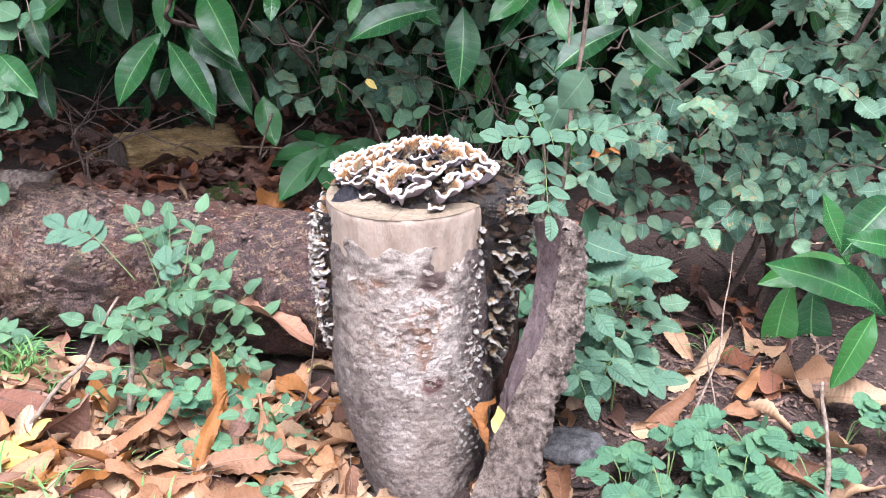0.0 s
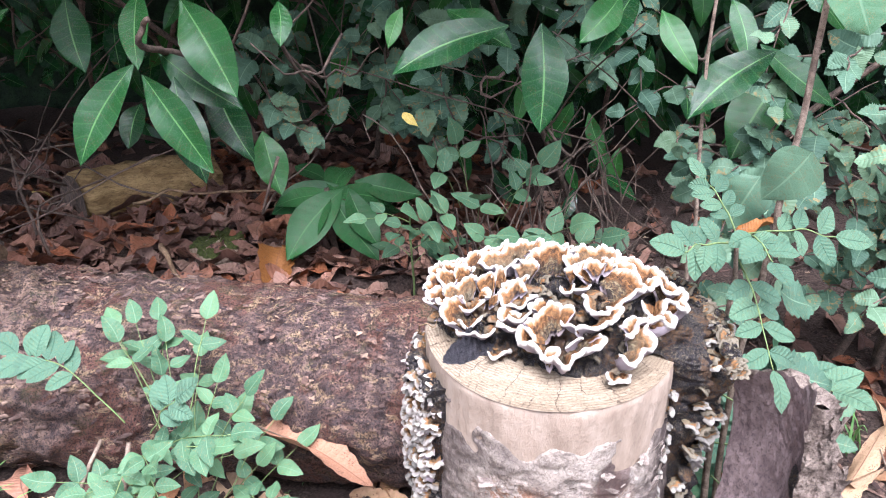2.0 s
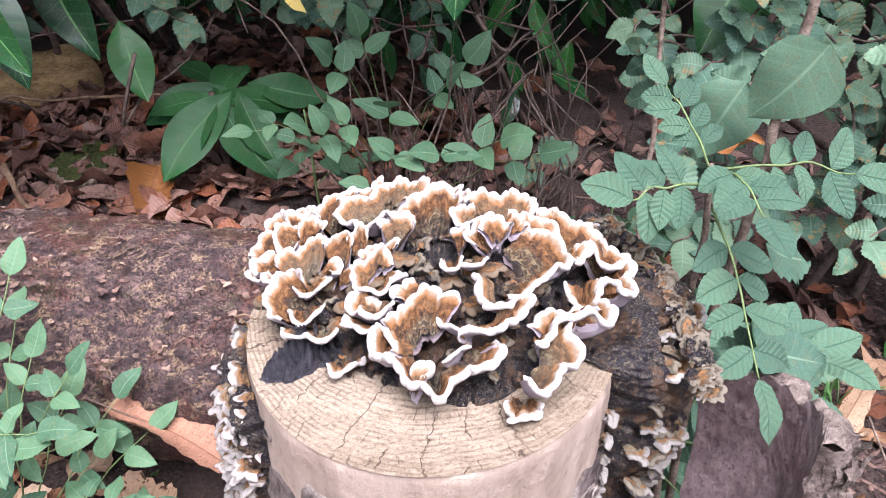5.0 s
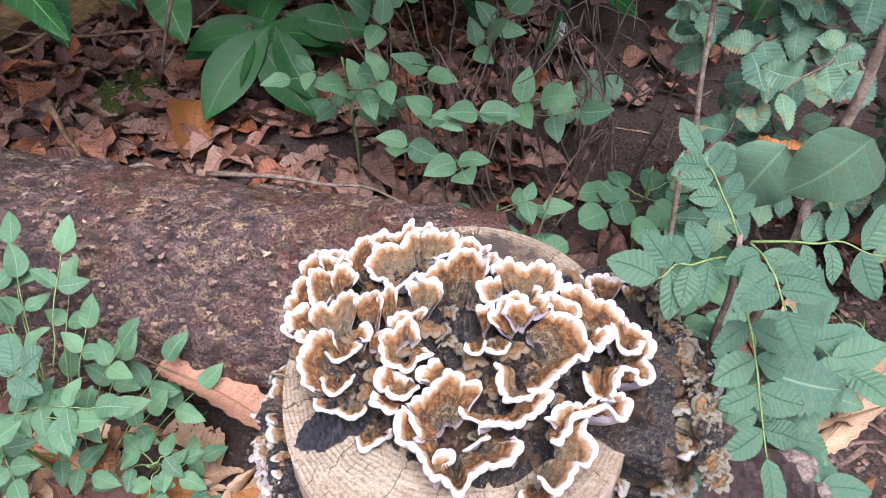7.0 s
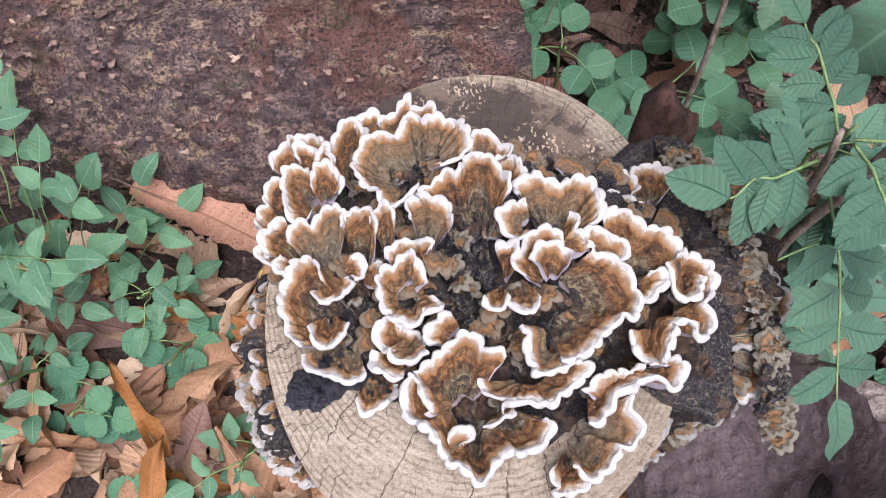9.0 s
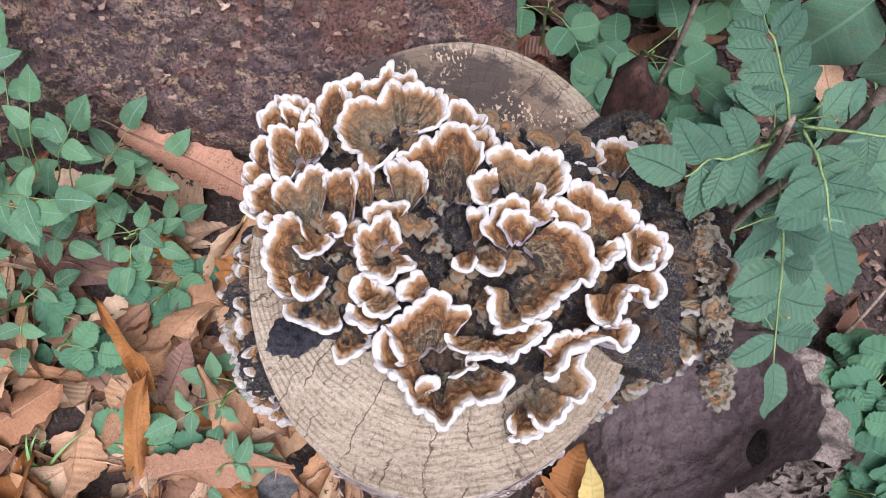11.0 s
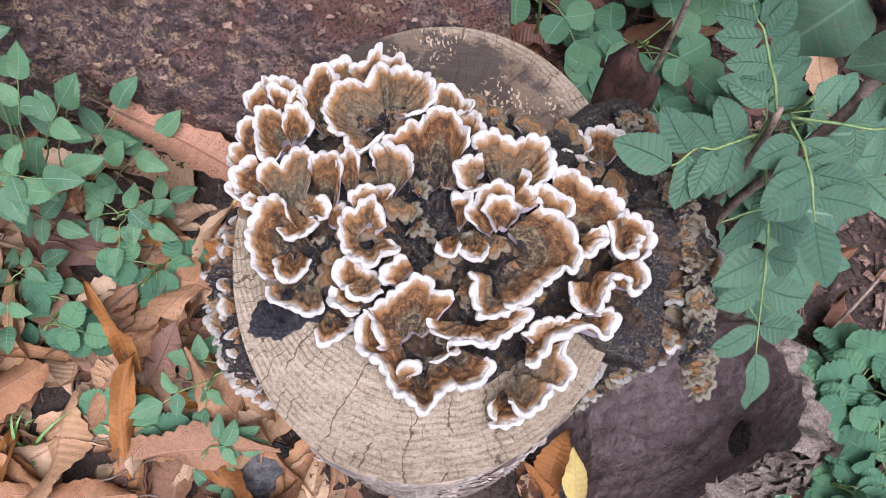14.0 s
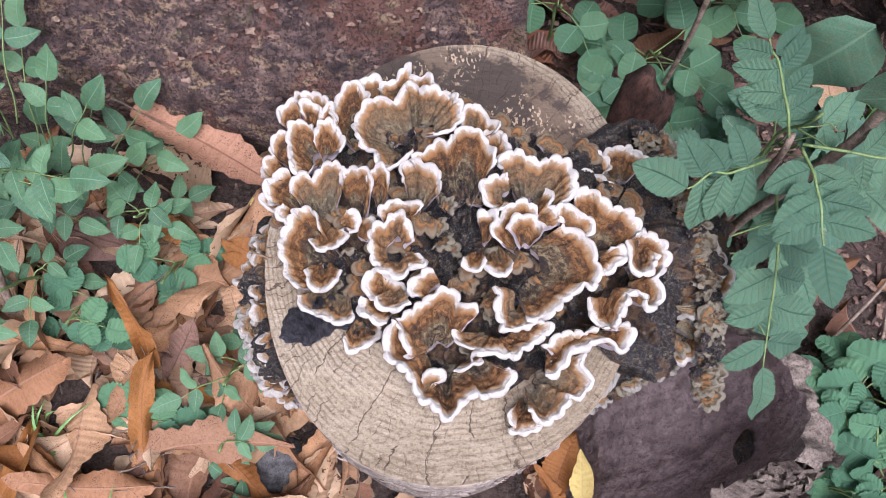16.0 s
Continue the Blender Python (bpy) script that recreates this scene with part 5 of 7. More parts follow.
def build_log():
    t = thing("fallen_log", (-0.35, 1.39, gz(-0.35, 1.39)), "rotting fallen log with dark crumbling bark on the soil", "log")
    x = np.linspace(0.052, -0.85, 240)
    a = np.linspace(0, 2 * np.pi, 130, endpoint=False)
    xx, aa = np.meshgrid(x, a, indexing="ij")
    rad = np.interp(xx, [-0.85, -0.6, -0.4, 0.05], [0.135, 0.135, 0.125, 0.118])
    unit = np.stack([xx * 3, np.cos(aa), np.sin(aa)], -1)
    k = np.stack([xx, np.cos(aa) * 0.12, np.sin(aa) * 0.12], -1)
    rad = rad + 0.012 * fbm(unit * 1.6, 3, 2) + 0.007 * fbm(k * 34, 4, 5) + 0.005 * (1 - np.abs(fbm(k * np.array((45, 90, 90)), 4, 9)))
    rad = rad + 0.012 * fbm(k * 26, 3, 14) * smooth(-0.5, -0.75, xx)
    endy = smooth(0.052, 0.046, xx)
    ends = np.minimum(smooth(0.052 + 0.0 * xx, 0.040 + 0 * xx, xx + 0.012 * vnoise(k * 30)), smooth(-0.85, -0.80, xx + 0.04 * vnoise(k * 22, 4)))
    rad = rad * np.clip(ends, 0.03, 1)
    y = log_axis(xx) + rad * np.cos(aa) * 1.06
    z = 0.113 + 0.015 * smooth(-0.45, -0.75, xx) + rad * np.sin(aa)
    part("bark_surface", Geo().grid(np.stack([xx, y, z], -1), wrap=True), LOG, t)
    g = Geo()
    for q in range(1700):
        xc, ac = RNG.uniform(-0.82, 0.03), RNG.uniform(0.3, 3.9)
        rc = np.interp(xc, [-0.85, 0.05], [0.138, 0.121])
        c = Vector((xc, float(log_axis(xc)) + rc * math.cos(ac) * 1.06, 0.114 + 0.015 * (xc < -0.6) + rc * math.sin(ac)))
        u, w = np.meshgrid(np.linspace(-1, 1, 5), np.linspace(-1, 1, 4), indexing="ij")
        sz = RNG.uniform(0.001, 0.0042)
        rim = 1 + 0.25 * RNG.normal(size=u.shape)
        blk = np.stack([w * sz * 0.6 * rim, u * sz * rim, sz * 0.3 * (1 - u ** 2) * (1 - w ** 2) + 0.15 * sz * RNG.normal(size=u.shape)], -1)
        g.grid(blk, m=aim(c, c + Vector((1, RNG.normal() * 0.3, RNG.normal() * 0.3)), (0, math.cos(ac), math.sin(ac)), 1.0))
    plates = Geo()
    for q in range(420):
        xc, ac = -0.85 + 0.42 * RNG.random() ** 1.5, RNG.uniform(0.8, 4.1)
        rc = 0.140
        c = Vector((xc, float(log_axis(xc)) + rc * math.cos(ac) * 1.06, 0.122 + rc * math.sin(ac)))
        u, w = np.meshgrid(np.linspace(-1, 1, 8), np.linspace(-1, 1, 6), indexing="ij")
        sz = RNG.uniform(0.002, 0.0065)
        rim = 1 + 0.18 * RNG.normal(size=u.shape)
        blk = np.stack([w * sz * 0.5 * rim, u * sz * 1.2 * rim, sz * 0.22 * np.clip((1 - u ** 4) * (1 - w ** 4), 0, 1) - sz * 0.15 + 0.08 * sz * RNG.normal(size=u.shape)], -1)
        plates.grid(blk, m=aim(c, c + Vector((1, RNG.normal() * 0.3, RNG.normal() * 0.3)), (0, math.cos(ac), math.sin(ac)), 1.0))
    part("bark_plate_layer", plates, PLATE, t, "pale fissured old bark")["kind"] = "stuff"
    part("bark_crumb_layer", g, CRUMB, t)["kind"] = "stuff"


build_log()


def round_log(name, a, b, r, label, face=PALE_WOOD, skin=DARK_TWIG):
    """A short sawn log from a to b with a pale face at a."""
    t = thing(name, ((a[0] + b[0]) / 2, (a[1] + b[1]) / 2, gz(a[0], a[1])), label, "log")
    pts = [Vector(a).lerp(Vector(b), k / 12) for k in range(13)]
    part("bark_surface", Geo().tube(pts, r, r * 0.95, 28, 0.01), skin, t)
    d = (Vector(b) - Vector(a)).normalized()
    uu, vv = np.meshgrid(np.linspace(0, 1, 10), np.linspace(0, 2 * np.pi, 28, endpoint=False), indexing="ij")
    disc = np.stack([uu * np.cos(vv) * r * 0.93, uu * np.sin(vv) * r * 0.93, 0.004 + 0.004 * vnoise(np.stack([uu * 4, vv, vv], -1))], -1)
    m = Matrix.Translation(Vector(a)) @ (-d).to_track_quat("Z", "Y").to_matrix().to_4x4()
    part("cut_end", Geo().grid(disc, wrap=True, m=m), face, t, "pale sawn end")


round_log("sawn_log", (-0.83, 2.0, 0.19), (-0.60, 2.2, 0.18), 0.072, "short barkless ochre log lying under the hedge", DARK_TWIG, OCHRE)
round_log("broken_branch", (-0.815, 1.61, 0.235), (-1.25, 1.63, 0.245), 0.026, "weathered pale broken branch on the litter", PALE_WOOD, SLAB_OUT)


def build_moss_stump():
    x0, y0 = -0.50, 1.80
    z0 = gz(x0, y0) - 0.02
    t = thing("small_rotten_stump", (x0, y0, z0), "small crumbling pale stump with a mossy top", "tree stump")
    aa, zz = np.meshgrid(np.linspace(0, 2 * np.pi, 90, endpoint=False), np.linspace(0, 1, 40), indexing="ij")
    k = np.stack([np.cos(aa) * 2, np.sin(aa) * 2, zz], -1)
    r = 0.052 + 0.014 * fbm(k, 3) + 0.005 * (1 - np.abs(fbm(k * np.array((6, 6, 1.2)), 3, 4)))
    r = r * (1 - smooth(0.75, 1.0, zz) ** 2 * 0.97)
    top = 0.172 - z0 + 0.012 * fbm(k * 1.5, 2, 9)
    p = np.stack([x0 + r * np.cos(aa), y0 + r * np.sin(aa), z0 + top * zz ** 0.9], -1)
    part("wood", Geo().grid(np.swapaxes(p, 0, 1), wrap=True), ROTTEN, t)
    q = p[:, 29:] + np.array((0.0, 0.006, 0.004)) * (1 + fbm(p[:, 29:] * 90, 3))[..., None]
    part("moss_cap", Geo().grid(np.swapaxes(q, 0, 1), wrap=True), MOSS, t, "green moss")


build_moss_stump()


def stick(points, r, material=TWIG, label="thin dry twig lying on the litter", name="twig"):
    t = Geo().tube(bend(points), r, r * 0.5, 7, r * 0.2).mesh(name, material)
    tagged(new(name, t), label, "twig")


def bend(points, n=8, wob=0.006):
    """A smooth, slightly crooked line through the given points."""
    p = np.array(points, float)
    k = np.linspace(0, len(p) - 1, n * (len(p) - 1) + 1)
    out = np.stack([np.interp(k, np.arange(len(p)), p[:, c]) for c in range(3)], -1)
    for _ in range(3):
        out[1:-1] = (out[:-2] + out[1:-1] * 2 + out[2:]) / 4
    seed = float(p.sum())
    w = np.stack([vnoise(np.stack([k * 2.3 + seed, k * 0 + c, k * 0], -1), c) for c in range(3)], -1)
    return out + w * wob


stick([(-0.614, 1.703, 0.288), (-0.54, 1.74, 0.298), (-0.394, 1.796, 0.268), (-0.30, 1.83, 0.262)], 0.003, PALE_WOOD, "thin forked dry twig caught under the hedge")
stick([(-0.585, 1.70, 0.215), (-0.56, 1.67, 0.20), (-0.525, 1.62, 0.155)], 0.006, PALE_WOOD, "short pale broken stick")
stick([(-0.62, 1.60, 0.16), (-0.50, 1.63, 0.15), (-0.42, 1.60, 0.15)], 0.006)
stick([(-0.36, 1.62, 0.13), (-0.2, 1.56, 0.15), (-0.05, 1.50, 0.14)], 0.004)
stick([(-0.49, 1.07, 0.02), (-0.50, 1.14, 0.10), (-0.49, 1.18, 0.17)], 0.005)
stick([(-0.62, 1.02, 0.03), (-0.56, 1.12, 0.10), (-0.53, 1.20, 0.16)], 0.004)
stick([(0.50, 0.86, 0.0), (0.505, 0.90, 0.09), (0.51, 0.94, 0.155)], 0.004)
stick([(-0.24, 1.02, 0.04), (-0.19, 0.98, 0.10), (-0.16, 0.955, 0.26)], 0.0018)
stick([(0.36, 1.02, 0.02), (0.43, 1.10, 0.12), (0.47, 1.2, 0.24)], 0.002)
stick([(0.30, 0.94, 0.03), (0.40, 1.0, 0.05), (0.42, 1.15, 0.12)], 0.002)


def stone(x, y, r, label):
    uu, vv = np.meshgrid(np.linspace(0, np.pi, 16), np.linspace(0, 2 * np.pi, 26, endpoint=False), indexing="ij")
    d = np.stack([np.sin(uu) * np.cos(vv), np.sin(uu) * np.sin(vv), np.cos(uu)], -1)
    p = d * r * (1 + 0.25 * fbm(d * 1.7 + x * 9, 3))[..., None] * np.array((1, 0.8, 0.5)) + np.array((x, y, gz(x, y) + r * 0.12))
    tagged(new("stone", Geo().grid(p, wrap=True).mesh("stone", STONE)), label, "stone")


stick([(-0.158, 0.972, 0.412), (-0.146, 0.968, 0.415), (-0.128, 0.966, 0.417)], 0.0008, PALE_WOOD, "thin pale straw on the stump's rim", "straw")
stick([(-0.075, 0.918, 0.4095), (-0.05, 0.908, 0.4105), (-0.028, 0.896, 0.4095)], 0.0014, DARK_TWIG, "short dark twig lying on the cut wood")
stone(0.20, 1.03, 0.052, "rough grey stone half sunk in soil")
stone(-0.21, 0.915, 0.036, "pale lilac-grey stone among dead leaves")


# ---- leaves: shared blades ----
RNG = np.random.default_rng(23)
V_LAUREL = leaf_meshes("laurel_blade", LAUREL, 6, kind="laurel", w=0.36, fold=0.22, curl=0.16, wave=0.018, n=12)
V_WIDE = leaf_meshes("laurel_blade", LAUREL, 4, kind="laurel", w=0.45, fold=0.2, curl=0.14, wave=0.018, n=12)
V_DULL = leaf_meshes("laurel_blade", DULL_LAUREL, 4, kind="laurel", w=0.43, fold=0.22, curl=0.16, wave=0.018, n=12)
V_FAR = leaf_meshes("laurel_blade", LAUREL, 3, kind="laurel", w=0.42, fold=0.2, curl=0.14, wave=0.018, n=4)
V_ASH = leaf_meshes("sapling_leaflet", SAPLING, 6, kind="ash", w=0.6, fold=0.16, curl=0.12, wave=0.02, teeth=0.035, n=10)
V_ELM = leaf_meshes("elm_blade", ELM, 7, kind="elm", w=0.76, fold=0.14, curl=0.14, wave=0.045, teeth=0.09, n=11)
V_BRAM = leaf_meshes("seedling_leaflet", BRAMBLE, 6, kind="ovate", w=0.6, fold=0.2, curl=0.14, wave=0.025, teeth=0.06, n=11)
V_OVAL = leaf_meshes("oval_leaflet", BRAMBLE, 5, kind="ovate", w=0.66, fold=0.16, curl=0.14, wave=0.02, n=8)
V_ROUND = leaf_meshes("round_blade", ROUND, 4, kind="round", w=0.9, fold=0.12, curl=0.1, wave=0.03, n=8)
V_BROAD = leaf_meshes("broad_blade", BROADLEAF, 2, kind="ovate", w=0.74, fold=0.12, curl=0.12, wave=0.03, n=10)
V_AVENS = leaf_meshes("ground_cover_blade", AVENS, 6, kind="round", w=0.92, fold=0.1, curl=0.16, wave=0.035, teeth=0.08, n=9)
V_DEAD = leaf_meshes("dead_blade", DEAD, 12, kind="chestnut", w=0.29, fold=0.15, curl=0.22, wave=0.04, teeth=0.07, n=11, twist=0.25, roll=1.1)
V_DEADW = leaf_meshes("dead_blade", DEAD, 6, kind="ovate", w=0.56, fold=0.2, curl=0.25, wave=0.08, teeth=0.05, n=9, twist=0.3, roll=1.0)
V_OLD = leaf_meshes("old_dead_blade", OLD_DEAD, 6, kind="laurel", w=0.4, fold=0.4, curl=0.25, wave=0.06, n=9, twist=0.3)
V_ORANGE = leaf_meshes("orange_blade", ORANGE, 3, kind="chestnut", w=0.2, fold=0.6, curl=0.15, wave=0.05, teeth=0.05, n=10, twist=0.3)
V_PINK = leaf_meshes("pinkish_blade", PINK, 3, kind="chestnut", w=0.36, fold=0.15, curl=0.15, wave=0.03, teeth=0.08, n=11, twist=0.2, roll=0.7)
V_RUST = leaf_meshes("orange_blade", ORANGE, 3, kind="ovate", w=0.6, fold=0.3, curl=0.2, wave=0.08, teeth=0.06, n=8, twist=0.2, roll=0.8)
V_YELLOW = leaf_meshes("yellow_blade", YELLOW, 3, kind="ovate", w=0.5, fold=0.2, curl=0.15, wave=0.04, teeth=0.03, n=9)


def pick(variants):
    return variants[int(RNG.integers(len(variants)))][0]


def jitter(s):
    return Vector((RNG.normal() * s, RNG.normal() * s, RNG.normal() * s))


# ---- cherry-laurel hedge ----
HEDGE = thing("laurel_shrub", (0.1, 2.1, gz(0.1, 2.1)), "cherry laurel shrub with long glossy dark green leaves", "shrub")


def laurel_leaf(base, tip, wide):
    b, t = Vector(base), Vector(tip)
    me = pick(V_DULL if b.z < 0.3 and b.y > 1.7 else V_WIDE if wide > 0.43 else V_LAUREL)
    piece("leaf", me, HEDGE, aim(b, t, Vector((RNG.normal() * 0.25, -0.75, 0.62)), (t - b).length * 1.06))


laurel_leaf((-0.521, 1.520, 0.553), (-0.596, 1.460, 0.438), 0.30)
laurel_leaf((-0.511, 1.520, 0.538), (-0.435, 1.440, 0.429), 0.34)
laurel_leaf((-0.479, 1.560, 0.526), (-0.434, 1.490, 0.401), 0.34)
laurel_leaf((-0.460, 1.580, 0.633), (-0.391, 1.500, 0.520), 0.50)
laurel_leaf((-0.507, 1.600, 0.557), (-0.392, 1.540, 0.495), 0.40)
laurel_leaf((-0.549, 1.620, 0.479), (-0.561, 1.560, 0.434), 0.55)
laurel_leaf((-0.446, 1.660, 0.522), (-0.386, 1.580, 0.404), 0.40)
laurel_leaf((-0.387, 1.720, 0.404), (-0.355, 1.660, 0.321), 0.55)
laurel_leaf((-0.520, 1.600, 0.648), (-0.520, 1.520, 0.561), 0.40)
laurel_leaf((-0.008, 1.440, 0.601), (-0.156, 1.400, 0.561), 0.33)
laurel_leaf((-0.085, 1.500, 0.616), (-0.009, 1.440, 0.586), 0.50)
laurel_leaf((0.035, 1.440, 0.603), (0.027, 1.380, 0.482), 0.50)
laurel_leaf((0.144, 1.460, 0.632), (0.084, 1.400, 0.591), 0.45)
laurel_leaf((0.178, 1.500, 0.640), (0.103, 1.420, 0.580), 0.40)
laurel_leaf((0.181, 1.400, 0.621), (0.210, 1.340, 0.561), 0.40)
laurel_leaf((0.289, 1.300, 0.580), (0.176, 1.240, 0.531), 0.38)
laurel_leaf((0.315, 1.400, 0.572), (0.396, 1.340, 0.513), 0.36)
laurel_leaf((0.400, 1.500, 0.507), (0.310, 1.420, 0.432), 0.50)
laurel_leaf((0.409, 1.560, 0.486), (0.455, 1.500, 0.427), 0.50)
laurel_leaf((-0.260, 1.780, 0.277), (-0.354, 1.680, 0.195), 0.42)
laurel_leaf((-0.252, 1.780, 0.277), (-0.199, 1.700, 0.202), 0.45)
laurel_leaf((-0.270, 1.800, 0.278), (-0.386, 1.760, 0.248), 0.30)
laurel_leaf((-0.241, 1.820, 0.277), (-0.122, 1.800, 0.262), 0.35)
laurel_leaf((-0.294, 1.860, 0.268), (-0.359, 1.900, 0.294), 0.40)
laurel_leaf((0.667, 1.120, 0.179), (0.511, 1.100, 0.261), 0.36)
laurel_leaf((0.658, 1.200, 0.220), (0.517, 1.160, 0.210), 0.36)
laurel_leaf((0.733, 1.200, 0.125), (0.616, 1.160, 0.223), 0.40)
laurel_leaf((0.669, 1.120, 0.169), (0.605, 1.060, 0.075), 0.42)
laurel_leaf((0.563, 1.140, 0.357), (0.607, 1.100, 0.266), 0.48)
laurel_leaf((0.624, 1.050, 0.377), (0.545, 1.000, 0.317), 0.60)
laurel_leaf((0.616, 1.000, 0.317), (0.538, 0.980, 0.340), 0.50)
laurel_leaf((-0.711, 1.300, 0.539), (-0.648, 1.260, 0.482), 0.50)
laurel_leaf((-0.720, 1.450, 0.597), (-0.683, 1.400, 0.533), 0.40)
laurel_leaf((-0.740, 1.500, 0.486), (-0.719, 1.460, 0.410), 0.36)
laurel_leaf((0.671, 1.420, 0.095), (0.641, 1.360, -0.044), 0.50)
laurel_leaf((0.726, 1.440, 0.081), (0.729, 1.380, -0.061), 0.45)
laurel_leaf((-0.146, 1.500, 0.621), (-0.164, 1.460, 0.580), 0.40)
laurel_leaf((-0.318, 1.550, 0.629), (-0.313, 1.500, 0.582), 0.45)
laurel_leaf((-0.684, 1.550, 0.629), (-0.764, 1.500, 0.572), 0.40)
laurel_leaf((-0.640, 1.640, 0.637), (-0.613, 1.580, 0.546), 0.50)
laurel_leaf((0.253, 1.360, 0.635), (0.259, 1.300, 0.582), 0.40)
laurel_leaf((0.416, 1.500, 0.631), (0.465, 1.460, 0.585), 0.40)


for tip, wide in (((-0.359, 1.69, 0.187), 0.4), ((-0.198, 1.69, 0.177), 0.4), ((-0.387, 1.76, 0.262), 0.36), ((-0.166, 1.80, 0.25), 0.4), ((-0.143, 1.86, 0.22), 0.4), ((-0.25, 1.90, 0.30), 0.4)):
    piece("leaf", pick(V_DULL), HEDGE, aim((-0.282, 1.775, 0.27), tip, (0, -0.5, 0.9), (Vector(tip) - Vector((-0.282, 1.775, 0.27))).length))


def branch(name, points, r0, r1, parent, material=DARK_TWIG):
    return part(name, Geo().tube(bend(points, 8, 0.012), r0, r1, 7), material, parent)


for k in range(9):
    x0 = RNG.uniform(-1.0, 0.5)
    z1 = RNG.uniform(0.7, 1.1)
    branch("branch", [(x0, RNG.uniform(2.1, 2.6), gz(x0, 2.3) - 0.02), (x0 + RNG.normal() * 0.1, 2.1, z1 * 0.5), (x0 + RNG.normal() * 0.25, RNG.uniform(1.7, 1.9), z1)], 0.007, 0.004, HEDGE)
branch("branch", [(-0.40, 1.9, 0.3), (-0.46, 1.65, 0.55), (-0.51, 1.53, 0.56), (-0.49, 1.5, 0.62)], 0.007, 0.004, HEDGE)
branch("branch", [(-0.285, 1.79, gz(-0.28, 1.79) - 0.01), (-0.283, 1.78, 0.2), (-0.28, 1.775, 0.28)], 0.007, 0.005, HEDGE)

# leaves deeper inside and beside the sprays; unseen ones above added to block light
batch = Geo()
for k in range(8600):
    x = RNG.uniform(-2.6, 2.6)
    if k < 700:
        y, z, size = RNG.uniform(1.95, 2.8), RNG.uniform(0.42, 0.9), RNG.uniform(0.08, 0.12)
        z = z - 0.25 * float(smooth(-0.3, 0.1, x))
    elif k < 1000:
        y, z, size = RNG.uniform(1.9, 2.5), RNG.uniform(0.62, 0.9), RNG.uniform(0.09, 0.13)
    elif k < 1300:
        y, z, size = RNG.uniform(2.6, 3.0), RNG.uniform(0.15, 0.6), RNG.uniform(0.1, 0.15)
    else:
        # out-of-view canopy, large leaves packed densely to darken the hedge below
        y, z, size = RNG.uniform(1.28 if x < 0.25 else 1.75, 3.2), RNG.uniform(0.82, 1.8), RNG.uniform(0.13, 0.2)
    b = Vector((x, y, z))
    d = Vector((RNG.normal() * 0.6, -0.35 + RNG.normal() * 0.4, -0.75 + RNG.normal() * 0.35)).normalized()
    put_in(batch, V_FAR if k >= 1300 else V_LAUREL, aim(b, b + d, Vector((RNG.normal() * 0.4, -0.7, 0.6)), size))
part("inner_foliage", batch, LAUREL, HEDGE)["kind"] = "stuff"

# ---- hawthorn-elm shrub with small toothed leaves ----
SHRUB = thing("elm_shrub", (0.66, 1.55, gz(0.66, 1.55)), "elm suckers with many small toothed grey-green leaves", "shrub")
for k in range(5):
    x0, y0 = 0.66 + RNG.normal() * 0.05, 1.52 + RNG.normal() * 0.05
    branch("trunk", [(x0, y0, -0.02), (x0 + RNG.normal() * 0.03, y0, 0.15), (x0 + RNG.normal() * 0.12, y0 - 0.05, 0.4), (x0 + RNG.normal() * 0.25, y0 - 0.1, 0.8)], 0.008, 0.004, SHRUB, DARK_TWIG)

ELM_NEAR, elm_batch = [], Geo()


def elm_twig(a, b, n, size, near):
    """A twig from a to b with leaves set alternately along it."""
    a, b = Vector(a), Vector(b)
    mid = a.lerp(b, 0.5) + jitter(0.02) + Vector((0, 0, 0.02))
    line = bend([a, mid, b], 6, 0.006)
    ELM_TWIGS.tube(line, 0.0022, 0.001, 5)
    d = (b - a).normalized()
    side = d.cross(Vector((0, -0.5, 0.8))).normalized()
    for i in range(n):
        p = Vector(line[min(len(line) - 1, int((i + 1.0) / n * (len(line) - 1)))])
        s = 1 if i % 2 else -1
        out = (d * 0.45 + side * s * RNG.uniform(0.5, 1.0) + Vector((0, -0.25, -0.35)) + jitter(0.25)).normalized()
        m = aim(p, p + out, Vector((0, -0.75, 0.65)) + jitter(0.3), size * RNG.uniform(0.7, 1.2))
        if near and len(ELM_NEAR) < 290:
            ELM_NEAR.append(m)
        else:
            put_in(elm_batch, V_ELM, m)


ELM_TWIGS = Geo()
for k in range(112):
    x, z = RNG.uniform(0.34, 1.05), RNG.uniform(0.10, 0.86)
    y = 1.30 + 0.10 * (1 - z) + RNG.uniform(-0.10, 0.16) + 0.25 * smooth(0.3, 0.1, z)
    if z < 0.2 and x < 0.6:
        continue
    d = Vector((RNG.normal() * 0.6 - 0.2, -0.35, -0.15 + RNG.normal() * 0.35)).normalized() * RNG.uniform(0.09, 0.17)
    elm_twig((x, y, z), Vector((x, y, z)) + d, int(RNG.integers(7, 11)), 0.038, True)
for k in range(72):
    x, z, y = RNG.uniform(0.15, 1.8), RNG.uniform(0.15, 1.3), RNG.uniform(1.5, 2.1)
    d = Vector((RNG.normal() * 0.6, -0.35, -0.1 + RNG.normal() * 0.4)).normalized() * RNG.uniform(0.1, 0.18)
    elm_twig((x, y, z), Vector((x, y, z)) + d, int(RNG.integers(6, 10)), 0.042, False)
